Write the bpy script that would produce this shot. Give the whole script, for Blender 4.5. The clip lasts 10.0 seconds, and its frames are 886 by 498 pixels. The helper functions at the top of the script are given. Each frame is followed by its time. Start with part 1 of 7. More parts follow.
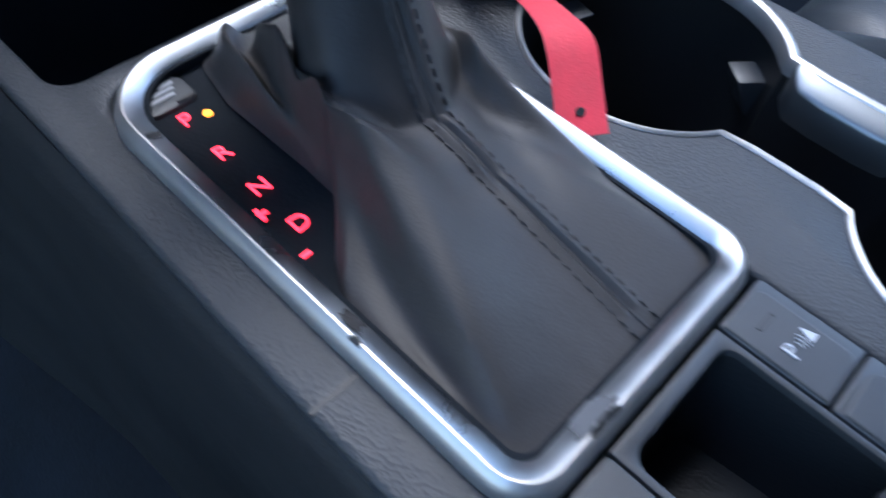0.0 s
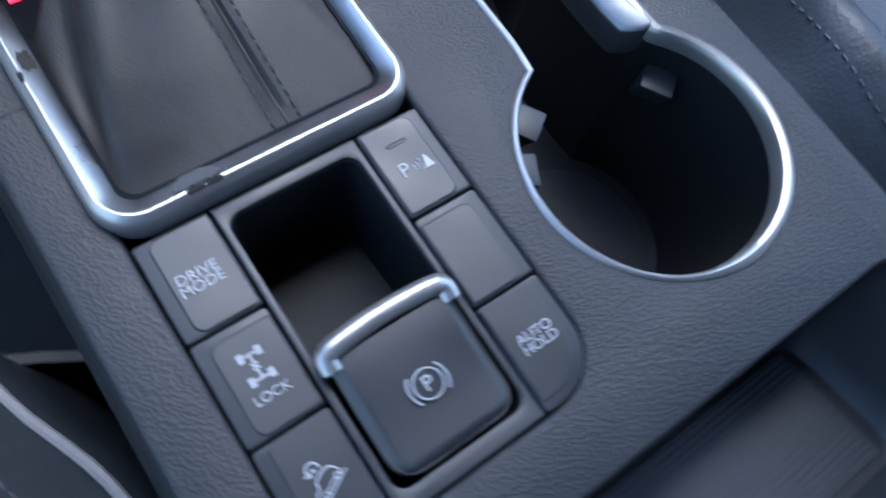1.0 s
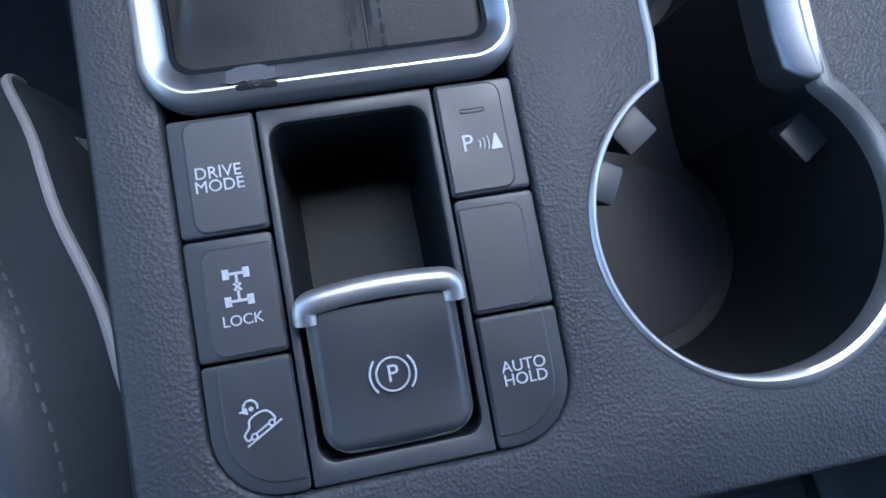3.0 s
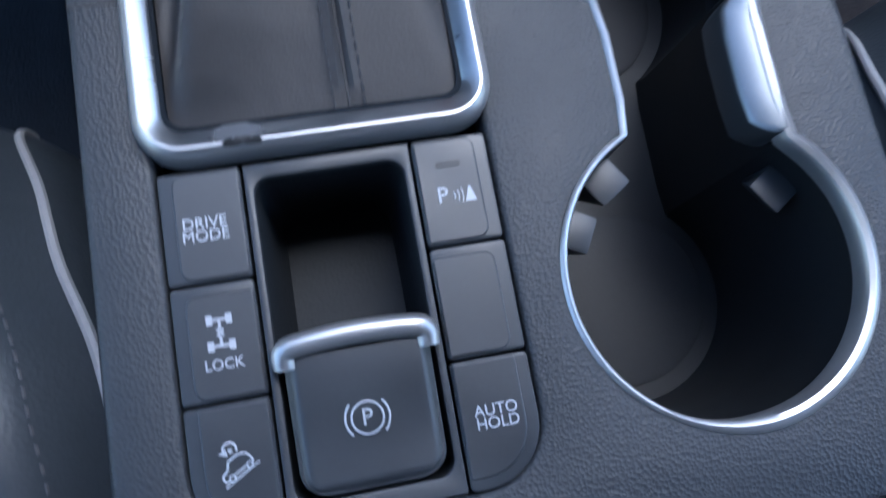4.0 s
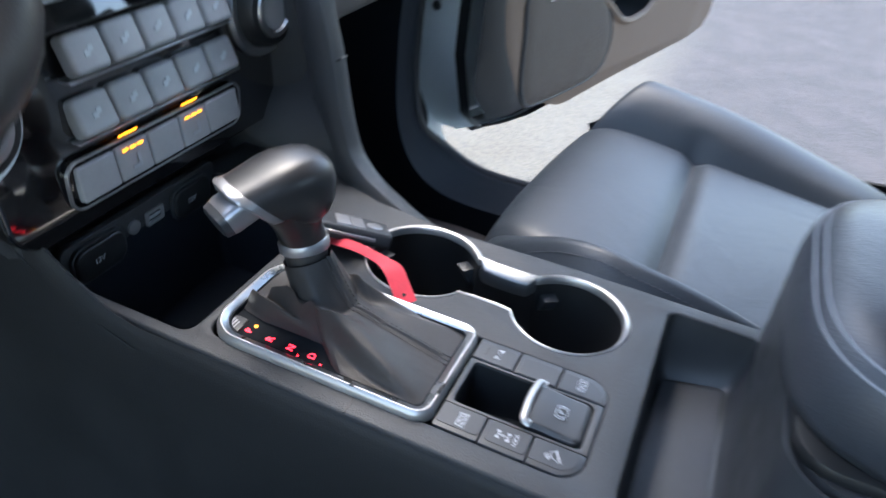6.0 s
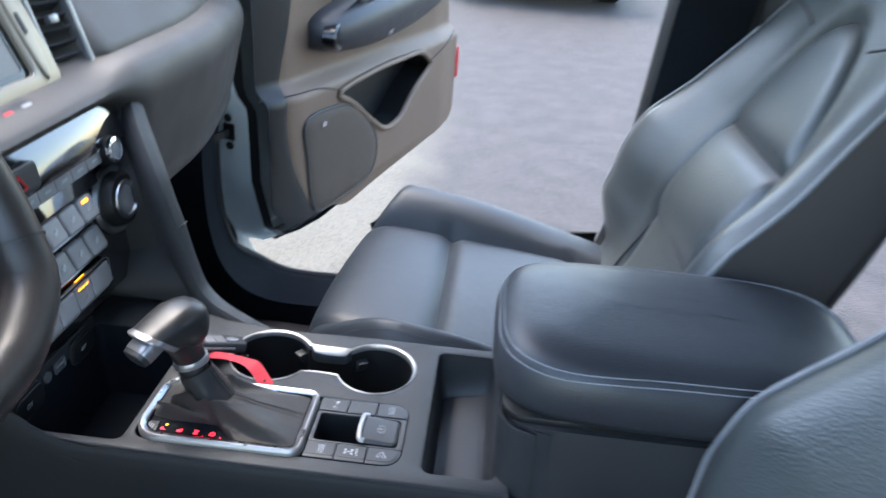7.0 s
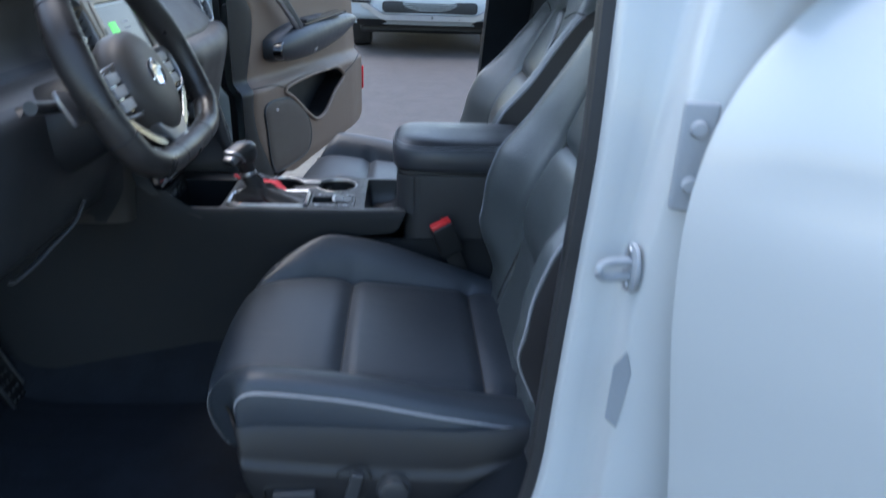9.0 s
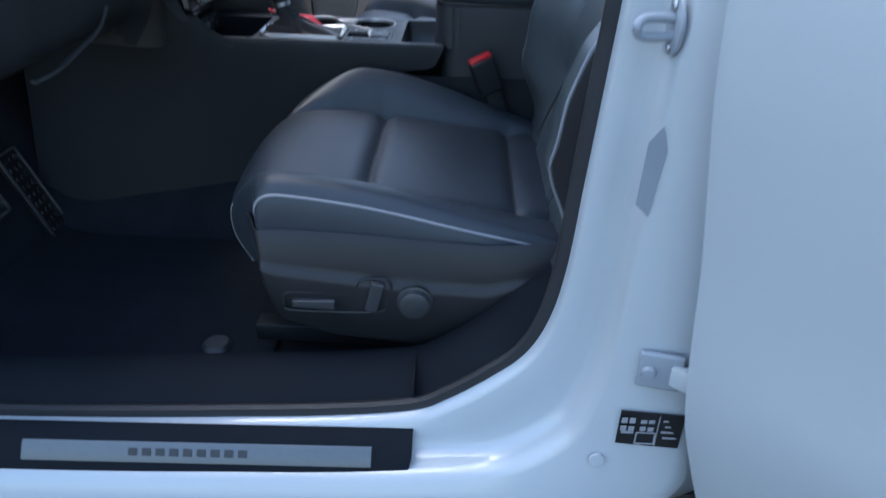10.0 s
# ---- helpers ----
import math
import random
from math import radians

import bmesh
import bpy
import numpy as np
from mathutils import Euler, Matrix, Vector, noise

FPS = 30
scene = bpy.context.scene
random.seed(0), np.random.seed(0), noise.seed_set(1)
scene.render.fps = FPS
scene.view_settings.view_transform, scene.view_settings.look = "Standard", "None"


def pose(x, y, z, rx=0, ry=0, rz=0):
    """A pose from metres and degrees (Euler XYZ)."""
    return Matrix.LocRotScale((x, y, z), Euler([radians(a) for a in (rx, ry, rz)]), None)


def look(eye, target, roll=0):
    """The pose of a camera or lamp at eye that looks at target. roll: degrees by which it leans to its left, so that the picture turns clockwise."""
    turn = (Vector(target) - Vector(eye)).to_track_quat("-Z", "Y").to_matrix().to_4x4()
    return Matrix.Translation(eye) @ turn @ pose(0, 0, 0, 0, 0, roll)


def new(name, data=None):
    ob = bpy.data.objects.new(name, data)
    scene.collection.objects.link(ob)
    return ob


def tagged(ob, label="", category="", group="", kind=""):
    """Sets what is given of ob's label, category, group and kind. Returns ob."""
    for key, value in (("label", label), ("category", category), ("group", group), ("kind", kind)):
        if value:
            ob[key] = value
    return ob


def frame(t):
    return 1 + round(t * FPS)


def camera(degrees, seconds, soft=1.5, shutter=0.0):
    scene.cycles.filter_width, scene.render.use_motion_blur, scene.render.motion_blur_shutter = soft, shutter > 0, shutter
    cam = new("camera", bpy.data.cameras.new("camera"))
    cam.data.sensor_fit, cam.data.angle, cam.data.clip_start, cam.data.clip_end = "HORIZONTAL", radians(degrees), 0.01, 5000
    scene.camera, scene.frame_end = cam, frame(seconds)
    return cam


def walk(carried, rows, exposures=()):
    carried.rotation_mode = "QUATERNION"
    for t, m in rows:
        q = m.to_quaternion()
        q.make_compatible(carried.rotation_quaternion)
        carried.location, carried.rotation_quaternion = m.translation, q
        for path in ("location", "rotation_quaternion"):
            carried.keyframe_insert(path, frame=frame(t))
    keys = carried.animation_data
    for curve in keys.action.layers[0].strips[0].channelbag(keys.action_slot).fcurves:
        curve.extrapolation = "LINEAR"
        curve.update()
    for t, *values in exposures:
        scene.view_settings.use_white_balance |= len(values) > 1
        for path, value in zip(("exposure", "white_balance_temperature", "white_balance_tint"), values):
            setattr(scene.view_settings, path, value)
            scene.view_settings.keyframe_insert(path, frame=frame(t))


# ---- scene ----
cam = camera(63.0, 10.0, soft=1.5, shutter=0.5)
PATH = [
    (0, (-0.086, 0.049, 0.834), (0.845, 0.789, -0.775), 7.0),
    (0.2, (-0.083, 0.033, 0.837), (0.844, 0.755, -0.782), 8.2),
    (0.5, (-0.082, 0.007, 0.84), (0.821, 0.682, -0.812), 11.5),
    (0.8, (-0.057, -0.008, 0.854), (0.702, 0.493, -0.927), 19.2),
    (1, (-0.037, -0.021, 0.865), (0.634, 0.403, -0.971), 24.8),
    (1.2, (-0.025, -0.021, 0.876), (0.57, 0.299, -1.006), 33.1),
    (1.5, (-0.013, -0.023, 0.886), (0.421, 0.272, -1.044), 34.0),
    (2, (-0.003, -0.004, 0.878), (0.287, 0.181, -1.093), 42.8),
    (2.2, (-0.007, 0.0, 0.868), (0.269, 0.176, -1.105), 44.3),
    (3.3, (-0.005, -0.001, 0.862), (0.281, 0.236, -1.103), 42.2),
    (3.5, (-0.002, -0.002, 0.864), (0.311, 0.258, -1.094), 43.3),
    (4, (0.002, -0.003, 0.87), (0.26, 0.34, -1.084), 27.3),
    (4.2, (-0.005, -0.003, 0.883), (0.347, 0.491, -1.022), 19.7),
    (4.4, (-0.021, 0.006, 0.896), (0.511, 0.623, -0.93), 18.1),
    (4.7, (-0.055, 0.01, 0.915), (0.784, 0.807, -0.717), 11.2),
    (4.9, (-0.072, 0.015, 0.926), (0.923, 0.839, -0.6), 9.6),
    (5, (-0.083, 0.017, 0.932), (0.978, 0.845, -0.547), 9.1),
    (5.2, (-0.11, 0.012, 0.941), (1.072, 0.841, -0.443), 7.9),
    (6.3, (-0.359, -0.048, 1.058), (1.274, 0.36, -0.023), 6.6),
    (6.5, (-0.389, -0.056, 1.095), (1.291, 0.25, 0.054), 6.1),
    (6.8, (-0.447, -0.067, 1.126), (1.289, 0.11, 0.15), 5.0),
    (7, (-0.501, -0.078, 1.159), (1.267, 0.016, 0.228), 4.6),
    (7.5, (-0.682, -0.088, 1.205), (1.142, -0.139, 0.387), 3.2),
    (8, (-0.935, -0.074, 1.228), (0.917, -0.185, 0.483), 1.9),
    (8.5, (-1.147, -0.094, 1.214), (0.711, -0.23, 0.488), 1.5),
    (9, (-1.319, -0.117, 1.158), (0.52, -0.236, 0.381), 2.0),
    (9.5, (-1.4, -0.126, 1.095), (0.396, -0.189, 0.217), 2.3),
    (10, (-1.333, -0.155, 1.016), (0.406, -0.131, 0.028), 2.0),
]
EXPOSURES = [(0.0, 2.38, 5400, 10), (0.5, 2.26, 5350, 10), (2.0, 2.3, 5250, 10), (4.3, 2.32, 5250, 10), (5.0, 2.7, 6000, 10), (6.3, 2.8, 6350, 10), (7.0, 2.8, 6400, 10), (8.0, 2.62, 6350, 10), (8.5, 2.24, 6200, 10), (9.0, 1.9, 6000, 10), (9.5, 1.70, 5750, 10), (10.0, 1.70, 5700, 10)]
walk(cam, [(t, look(eye, target, roll)) for t, eye, target, roll in PATH], exposures=EXPOSURES)

# ---- light ----
SKY, SUN, SUN_ANGLE = 0.15, 0.5, 30.0
SUN_FROM = (0.25, 0.25, 0.80)
RED_GLOW = 1.15

# ---- world and sun ----
world = bpy.data.worlds.new("sky")
scene.world = world
world.use_nodes = True
wn = world.node_tree
wn.nodes.clear()
sky = wn.nodes.new("ShaderNodeTexSky")
sky.sky_type = "NISHITA"
sky.sun_disc = False
sky.sun_elevation, sky.sun_rotation = radians(66), radians(45)
sky.air_density, sky.dust_density = 1.4, 2.0
wb = wn.nodes.new("ShaderNodeBackground")
wb.inputs["Strength"].default_value = SKY
wo = wn.nodes.new("ShaderNodeOutputWorld")
wn.links.new(sky.outputs[0], wb.inputs[0])
wn.links.new(wb.outputs[0], wo.inputs[0])
sun = new("sun", bpy.data.lights.new("sun", "SUN"))
sun.data.energy, sun.data.angle, sun.data.color = SUN, radians(SUN_ANGLE), (1.0, 0.94, 0.85)
sun.matrix_world = look((0, 0, 10), (0 - SUN_FROM[0], 0 - SUN_FROM[1], 10 - SUN_FROM[2]))

# ---- small builders ----
INV = {}


def thing(name, at, label, category, group="", kind=""):
    """An empty at the thing's base."""
    ob = new(name)
    ob.location = at
    ob.empty_display_size = 0.05
    INV[ob.name] = Matrix.Translation(Vector(at)).inverted()
    return tagged(ob, label, category, group, kind)


def finish(bm, sharp=38):
    bmesh.ops.remove_doubles(bm, verts=bm.verts, dist=1e-6)
    bmesh.ops.recalc_face_normals(bm, faces=bm.faces)
    lim = radians(sharp)
    for f in bm.faces:
        f.smooth = True
    for e in bm.edges:
        e.smooth = len(e.link_faces) == 2 and e.calc_face_angle(0) < lim


def part(name, bm, material, parent=None, label="", sharp=38):
    """One mesh object under a thing or under a part."""
    finish(bm, sharp)
    me = bpy.data.meshes.new(name)
    bm.to_mesh(me)
    bm.free()
    me.materials.append(material)
    ob = new(name, me)
    if parent is not None:
        ob.parent = parent
        ob.matrix_parent_inverse = INV.get(parent.name, Matrix.Identity(4))
    if label:
        ob["label"] = label
    return ob


def solid(name, bm, material, label, category, kind="", group="", sharp=38):
    return tagged(part(name, bm, material, None, "", sharp), label, category, group, kind)


def moved(bm, m):
    bmesh.ops.transform(bm, matrix=m, verts=bm.verts)
    return bm


def joined(*bms):
    out = bms[0]
    for b in bms[1:]:
        me = bpy.data.meshes.new("tmp")
        b.to_mesh(me)
        out.from_mesh(me)
        b.free()
        bpy.data.meshes.remove(me)
    return out


def box(x0, x1, y0, y1, z0, z1, bevel=0.0, seg=2):
    bm = bmesh.new()
    bmesh.ops.create_cube(bm, size=1)
    for v in bm.verts:
        v.co = ((x0 + x1) / 2 + v.co.x * (x1 - x0), (y0 + y1) / 2 + v.co.y * (y1 - y0), (z0 + z1) / 2 + v.co.z * (z1 - z0))
    if bevel:
        bmesh.ops.bevel(bm, geom=bm.edges[:], offset=bevel, segments=seg, profile=0.6, affect="EDGES")
    return bm


def rrect(x0, x1, y0, y1, r, n=6, rs=None):
    """A rounded rectangle, counter-clockwise from the corner x1, y0; rs: a radius for each corner."""
    rs = rs or (r, r, r, r)
    out = []
    for (cx, cy, sx, sy, a0), q in zip(((x1, y0, -1, 1, -90), (x1, y1, -1, -1, 0), (x0, y1, 1, -1, 90), (x0, y0, 1, 1, 180)), rs):
        for i in range(n + 1):
            a = radians(a0 + 90 * i / n)
            out.append((cx + sx * q + q * math.cos(a), cy + sy * q + q * math.sin(a)))
    return out


def circle(cx, cy, r, n=32):
    return [(cx + r * math.cos(2 * math.pi * i / n), cy + r * math.sin(2 * math.pi * i / n)) for i in range(n)]


def plate(loops, z0, z1, bevel=0.0, res=1):
    """A flat plate between two heights, whose first loop is the outline and the rest holes."""
    cu = bpy.data.curves.new("plate", "CURVE")
    cu.dimensions, cu.fill_mode = "2D", "BOTH"
    for loop in loops:
        sp = cu.splines.new("POLY")
        sp.points.add(len(loop) - 1)
        for p, (x, y) in zip(sp.points, loop):
            p.co = (x, y, 0, 1)
        sp.use_cyclic_u = True
    cu.extrude = (z1 - z0) / 2 - bevel
    cu.bevel_depth, cu.bevel_resolution = bevel, res
    cu.offset = -bevel
    ob = bpy.data.objects.new("plate", cu)
    me = bpy.data.meshes.new_from_object(ob)
    bm = bmesh.new()
    bm.from_mesh(me)
    bpy.data.objects.remove(ob)
    bpy.data.curves.remove(cu)
    bpy.data.meshes.remove(me)
    for v in bm.verts:
        v.co.z += (z0 + z1) / 2
    return bm


def words(text, size, at, turn=0.0, thick=0.0002, tilt=None, gap=1.0):
    """Letters lying on a surface that faces up, or turned by the matrix tilt."""
    cu = bpy.data.curves.new("words", "FONT")
    cu.body, cu.size, cu.extrude = text, size, thick
    cu.align_x, cu.align_y = "CENTER", "CENTER"
    cu.space_line = gap
    ob = bpy.data.objects.new("words", cu)
    me = bpy.data.meshes.new_from_object(ob)
    bm = bmesh.new()
    bm.from_mesh(me)
    bpy.data.objects.remove(ob)
    bpy.data.curves.remove(cu)
    bpy.data.meshes.remove(me)
    return moved(bm, Matrix.Translation(Vector(at)) @ (tilt or pose(0, 0, 0, 0, 0, turn)))


def loft(rings, closed=True, caps=True):
    """A skin over rings of equally many points."""
    bm = bmesh.new()
    rows = [[bm.verts.new(p) for p in ring] for ring in rings]
    n = len(rows[0])
    for a, b in zip(rows, rows[1:]):
        for i in range(n if closed else n - 1):
            j = (i + 1) % n
            bm.faces.new((a[i], a[j], b[j], b[i]))
    if caps and closed:
        bm.faces.new(rows[0][::-1])
        bm.faces.new(rows[-1])
    return bm


def sweep(path, section, closed=False, up=(0, 0, 1), caps=True, scale=None):
    """A section (side, height) carried along a path."""
    pts = [Vector(p) for p in path]
    n = len(pts)
    rings = []
    up = Vector(up)
    for i, p in enumerate(pts):
        a = pts[i - 1] if (i or closed) else p
        b = pts[(i + 1) % n] if (i < n - 1 or closed) else p
        t = (b - a).normalized()
        side = t.cross(up)
        side = side.normalized() if side.length > 1e-6 else Vector((1, 0, 0))
        top = side.cross(t).normalized()
        k = scale[i] if scale else 1.0
        rings.append([p + side * u * k + top * v * k for u, v in section])
    if closed:
        rings.append(rings[0])
        bm = loft(rings, True, False)
    else:
        bm = loft(rings, True, caps)
    return bm


def disc(r, n=12, squash=1.0):
    return [(r * math.cos(2 * math.pi * i / n), squash * r * math.sin(2 * math.pi * i / n)) for i in range(n)]


def tube(path, r, n=10, closed=False, squash=1.0, up=(0, 0, 1)):
    return sweep(path, disc(r, n, squash), closed, up)


def smooth(points, n=8, closed=False):
    """A Catmull-Rom line through the points."""
    p = [Vector(q) for q in points]
    m = len(p)
    out = []
    for i in range(m if closed else m - 1):
        a = p[(i - 1) % m] if closed or i else p[0] * 2 - p[1]
        b, c = p[i], p[(i + 1) % m]
        d = p[(i + 2) % m] if closed or i < m - 2 else p[-1] * 2 - p[-2]
        for k in range(n):
            t = k / n
            out.append(0.5 * ((2 * b) + (c - a) * t + (2 * a - 5 * b + 4 * c - d) * t * t + (3 * b - a - 3 * c + d) * t ** 3))
    if not closed:
        out.append(p[-1])
    return out


def lathe(profile, at, axis=(0, 0, 1), n=32):
    """A profile of (radius, height) turned round an axis."""
    q = Vector(axis).to_track_quat("Z", "Y").to_matrix().to_4x4()
    rings = [[(r * math.cos(2 * math.pi * i / n), r * math.sin(2 * math.pi * i / n), h) for i in range(n)] for r, h in profile]
    bm = loft(rings, True, True)
    return moved(bm, Matrix.Translation(Vector(at)) @ q)


def sheet(f, nu, nv, thick=0.0):
    """A surface f(u, v), both from 0 to 1, thickened against its normal."""
    bm = bmesh.new()
    g = [[bm.verts.new(f(i / nu, j / nv)) for j in range(nv + 1)] for i in range(nu + 1)]
    for i in range(nu):
        for j in range(nv):
            bm.faces.new((g[i][j], g[i + 1][j], g[i + 1][j + 1], g[i][j + 1]))
    if thick:
        bm.normal_update()
        bmesh.ops.solidify(bm, geom=bm.faces[:], thickness=thick)
    return bm


def ease(a, b, x):
    t = min(1, max(0, (x - a) / (b - a)))
    return t * t * (3 - 2 * t)


def mix(a, b, t):
    return a + (b - a) * t


# ---- materials ----
def material(name, col, rough=0.5, metal=0.0, grain=0.0, size=0.001, cells=False, vary=0.12, patch=0.06, coat=0.0, spec=0.5,
             wear=0.0, emit=None, power=0.0, sheen=0.0, spread=0.07, folds=0.0):
    """A surface with fine relief of the given grain size in metres, and colour and gloss that vary at two scales."""
    m = bpy.data.materials.new(name)
    m.use_nodes = True
    nt = m.node_tree
    nd, ln = nt.nodes, nt.links
    b = nd["Principled BSDF"]
    co = nd.new("ShaderNodeTexCoord")
    big = nd.new("ShaderNodeTexNoise")
    big.inputs["Scale"].default_value, big.inputs["Detail"].default_value = 1 / patch, 6
    ln.new(co.outputs["Object"], big.inputs["Vector"])
    fine = nd.new("ShaderNodeTexNoise")
    fine.inputs["Scale"].default_value, fine.inputs["Detail"].default_value = 1 / max(size * 3, 1e-4), 3
    ln.new(co.outputs["Object"], fine.inputs["Vector"])
    add = nd.new("ShaderNodeMath")
    add.operation = "MULTIPLY_ADD"
    ln.new(fine.outputs["Fac"], add.inputs[0])
    add.inputs[1].default_value = 0.4
    ln.new(big.outputs["Fac"], add.inputs[2])
    ramp = nd.new("ShaderNodeMapRange")
    ramp.inputs["From Min"].default_value, ramp.inputs["From Max"].default_value = 0.45, 0.95
    ramp.inputs["To Min"].default_value, ramp.inputs["To Max"].default_value = 1 - vary, 1 + vary
    ln.new(add.outputs[0], ramp.inputs["Value"])
    sc = nd.new("ShaderNodeVectorMath")
    sc.operation = "SCALE"
    sc.inputs[0].default_value = col
    ln.new(ramp.outputs[0], sc.inputs["Scale"])
    ln.new(sc.outputs[0], b.inputs["Base Color"])
    rr = nd.new("ShaderNodeMapRange")
    rr.inputs["From Min"].default_value, rr.inputs["From Max"].default_value = 0.3, 0.7
    rr.inputs["To Min"].default_value, rr.inputs["To Max"].default_value = max(0.02, rough - spread - wear), min(1, rough + spread)
    ln.new(big.outputs["Fac"], rr.inputs["Value"])
    ln.new(rr.outputs[0], b.inputs["Roughness"])
    b.inputs["Metallic"].default_value = metal
    b.inputs["Specular IOR Level"].default_value = spec
    b.inputs["Coat Weight"].default_value = coat
    b.inputs["Coat Roughness"].default_value = 0.06
    b.inputs["Sheen Weight"].default_value = sheen
    if grain:
        tex = nd.new("ShaderNodeTexVoronoi" if cells else "ShaderNodeTexNoise")
        tex.inputs["Scale"].default_value = 1 / size
        if cells:
            tex.feature = "F1"
            tex.distance = "EUCLIDEAN"
        wob = nd.new("ShaderNodeVectorMath")
        wob.operation = "MULTIPLY_ADD"
        ln.new(fine.outputs["Color"], wob.inputs[0])
        wob.inputs[1].default_value = (size * 0.8,) * 3
        ln.new(co.outputs["Object"], wob.inputs[2])
        ln.new(wob.outputs[0], tex.inputs["Vector"])
        bp = nd.new("ShaderNodeBump")
        bp.inputs["Strength"].default_value = grain
        bp.inputs["Distance"].default_value = size * 0.35
        ln.new(tex.outputs["Distance" if cells else "Fac"], bp.inputs["Height"])
        ln.new(bp.outputs[0], b.inputs["Normal"])
        if folds:
            # soft dents and creases of worn leather
            cr = nd.new("ShaderNodeTexNoise")
            cr.inputs["Scale"].default_value, cr.inputs["Detail"].default_value, cr.inputs["Distortion"].default_value = 15, 3, 1.2
            ln.new(co.outputs["Object"], cr.inputs["Vector"])
            b2 = nd.new("ShaderNodeBump")
            b2.inputs["Strength"].default_value, b2.inputs["Distance"].default_value = folds, 0.006
            ln.new(cr.outputs["Fac"], b2.inputs["Height"])
            ln.new(b2.outputs[0], bp.inputs["Normal"])
    if emit:
        b.inputs["Emission Color"].default_value = (*emit, 1)
        b.inputs["Emission Strength"].default_value = power
    return m


SOFT = material("soft_plastic", (0.030, 0.033, 0.037), 0.52, spec=0.36, grain=0.60, size=0.0010, cells=True, vary=0.10, patch=0.05, wear=0.03)
DASH = material("dash_plastic", (0.057, 0.053, 0.049), 0.50, grain=0.35, size=0.0012, cells=True, vary=0.08)
PLAIN = material("smooth_plastic", (0.030, 0.033, 0.037), 0.42, grain=0.06, size=0.0004, vary=0.12, patch=0.02)
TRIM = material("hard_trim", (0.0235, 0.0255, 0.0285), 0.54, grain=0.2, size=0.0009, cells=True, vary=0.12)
BLACK = material("black_plastic", (0.008, 0.009, 0.010), 0.5, grain=0.1, size=0.0006, vary=0.2)
GLOSS = material("gloss_black", (0.006, 0.006, 0.007), 0.08, grain=0.0, size=0.001, coat=0.3, vary=0.1)
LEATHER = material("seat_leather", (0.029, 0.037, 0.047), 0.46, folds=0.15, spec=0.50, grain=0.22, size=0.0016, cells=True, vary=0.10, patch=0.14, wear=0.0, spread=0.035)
# backrest leather, paler than the cushion's: the sheen it reflects is in the colour
PERFLIT = material("lit_perforated_leather", (0.058, 0.069, 0.072), 0.37, folds=0.07, spec=1.0, spread=0.03, grain=0.35, size=0.0024, cells=True, vary=0.14, patch=0.09)
ARM = material("armrest_leather", (0.033, 0.037, 0.044), 0.44, folds=0.12, spec=0.6, grain=0.3, size=0.0015, cells=True, vary=0.12, patch=0.08, wear=0.03)
BOOT = material("boot_leather", (0.030, 0.0285, 0.0285), 0.56, folds=0.25, spec=0.35, grain=0.2, size=0.0008, cells=True, vary=0.14, patch=0.03)
KNOB = material("knob_leather", (0.022, 0.022, 0.023), 0.34, grain=0.05, size=0.0008, cells=True, vary=0.15, patch=0.03)
RIM = material("wheel_leather", (0.027, 0.0245, 0.0235), 0.40, grain=0.18, size=0.0011, cells=True, vary=0.2, patch=0.04, wear=0.08)
CHROME = material("satin_chrome", (0.40, 0.40, 0.40), 0.38, metal=0.8, grain=0.02, size=0.0006, vary=0.05, patch=0.02)
BEVEL = material("bevel_chrome", (0.42, 0.45, 0.475), 0.32, metal=1.0, grain=0.02, size=0.0006, vary=0.06, patch=0.02)
BRIGHT = material("bright_chrome", (0.85, 0.85, 0.86), 0.10, metal=1.0, vary=0.04)
SILVER = material("silver_paint", (0.36, 0.36, 0.37), 0.34, metal=0.75, grain=0.02, size=0.0004, vary=0.06)
WORN = material("worn_plastic", (0.014, 0.014, 0.015), 0.65, grain=0.6, size=0.0012, vary=0.35, patch=0.006)
INK = material("white_ink", (0.42, 0.44, 0.47), 0.55, vary=0.1, patch=0.004)
DIM = material("grey_ink", (0.30, 0.31, 0.33), 0.5, vary=0.1, patch=0.004)
RED = material("red_fabric", (0.62, 0.035, 0.060), 0.75, grain=0.5, size=0.0006, vary=0.12, patch=0.01, sheen=0.2)
REDP = material("red_plastic", (0.55, 0.015, 0.02), 0.42, vary=0.1)
LIT = material("lit_red", (0.5, 0.012, 0.02), 0.4, emit=(1.0, 0.02, 0.04), power=RED_GLOW)
AMBER = material("lit_amber", (0.7, 0.3, 0.02), 0.4, emit=(1.0, 0.26, 0.01), power=0.9)
GREEN = material("lit_green", (0.1, 0.7, 0.1), 0.4, emit=(0.10, 0.85, 0.08), power=0.26)
SILLTRIM = material("sill_trim", (0.0085, 0.0110, 0.0145), 0.7, grain=0.2, size=0.0011, cells=True, vary=0.15, spec=0.08)
STITCH = material("grey_stitch", (0.085, 0.088, 0.095), 0.6, vary=0.15, patch=0.01)
NECK = material("neck_metal", (0.19, 0.205, 0.22), 0.42, metal=0.9, grain=0.02, size=0.0004, vary=0.06)
THREAD = material("dark_thread", (0.020, 0.020, 0.022), 0.6, vary=0.2, patch=0.01)
PIPING = material("grey_piping", (0.27, 0.28, 0.30), 0.5, grain=0.3, size=0.001, vary=0.1)
RUBBER = material("rubber", (0.022, 0.023, 0.025), 0.6, grain=0.2, size=0.001, vary=0.15)
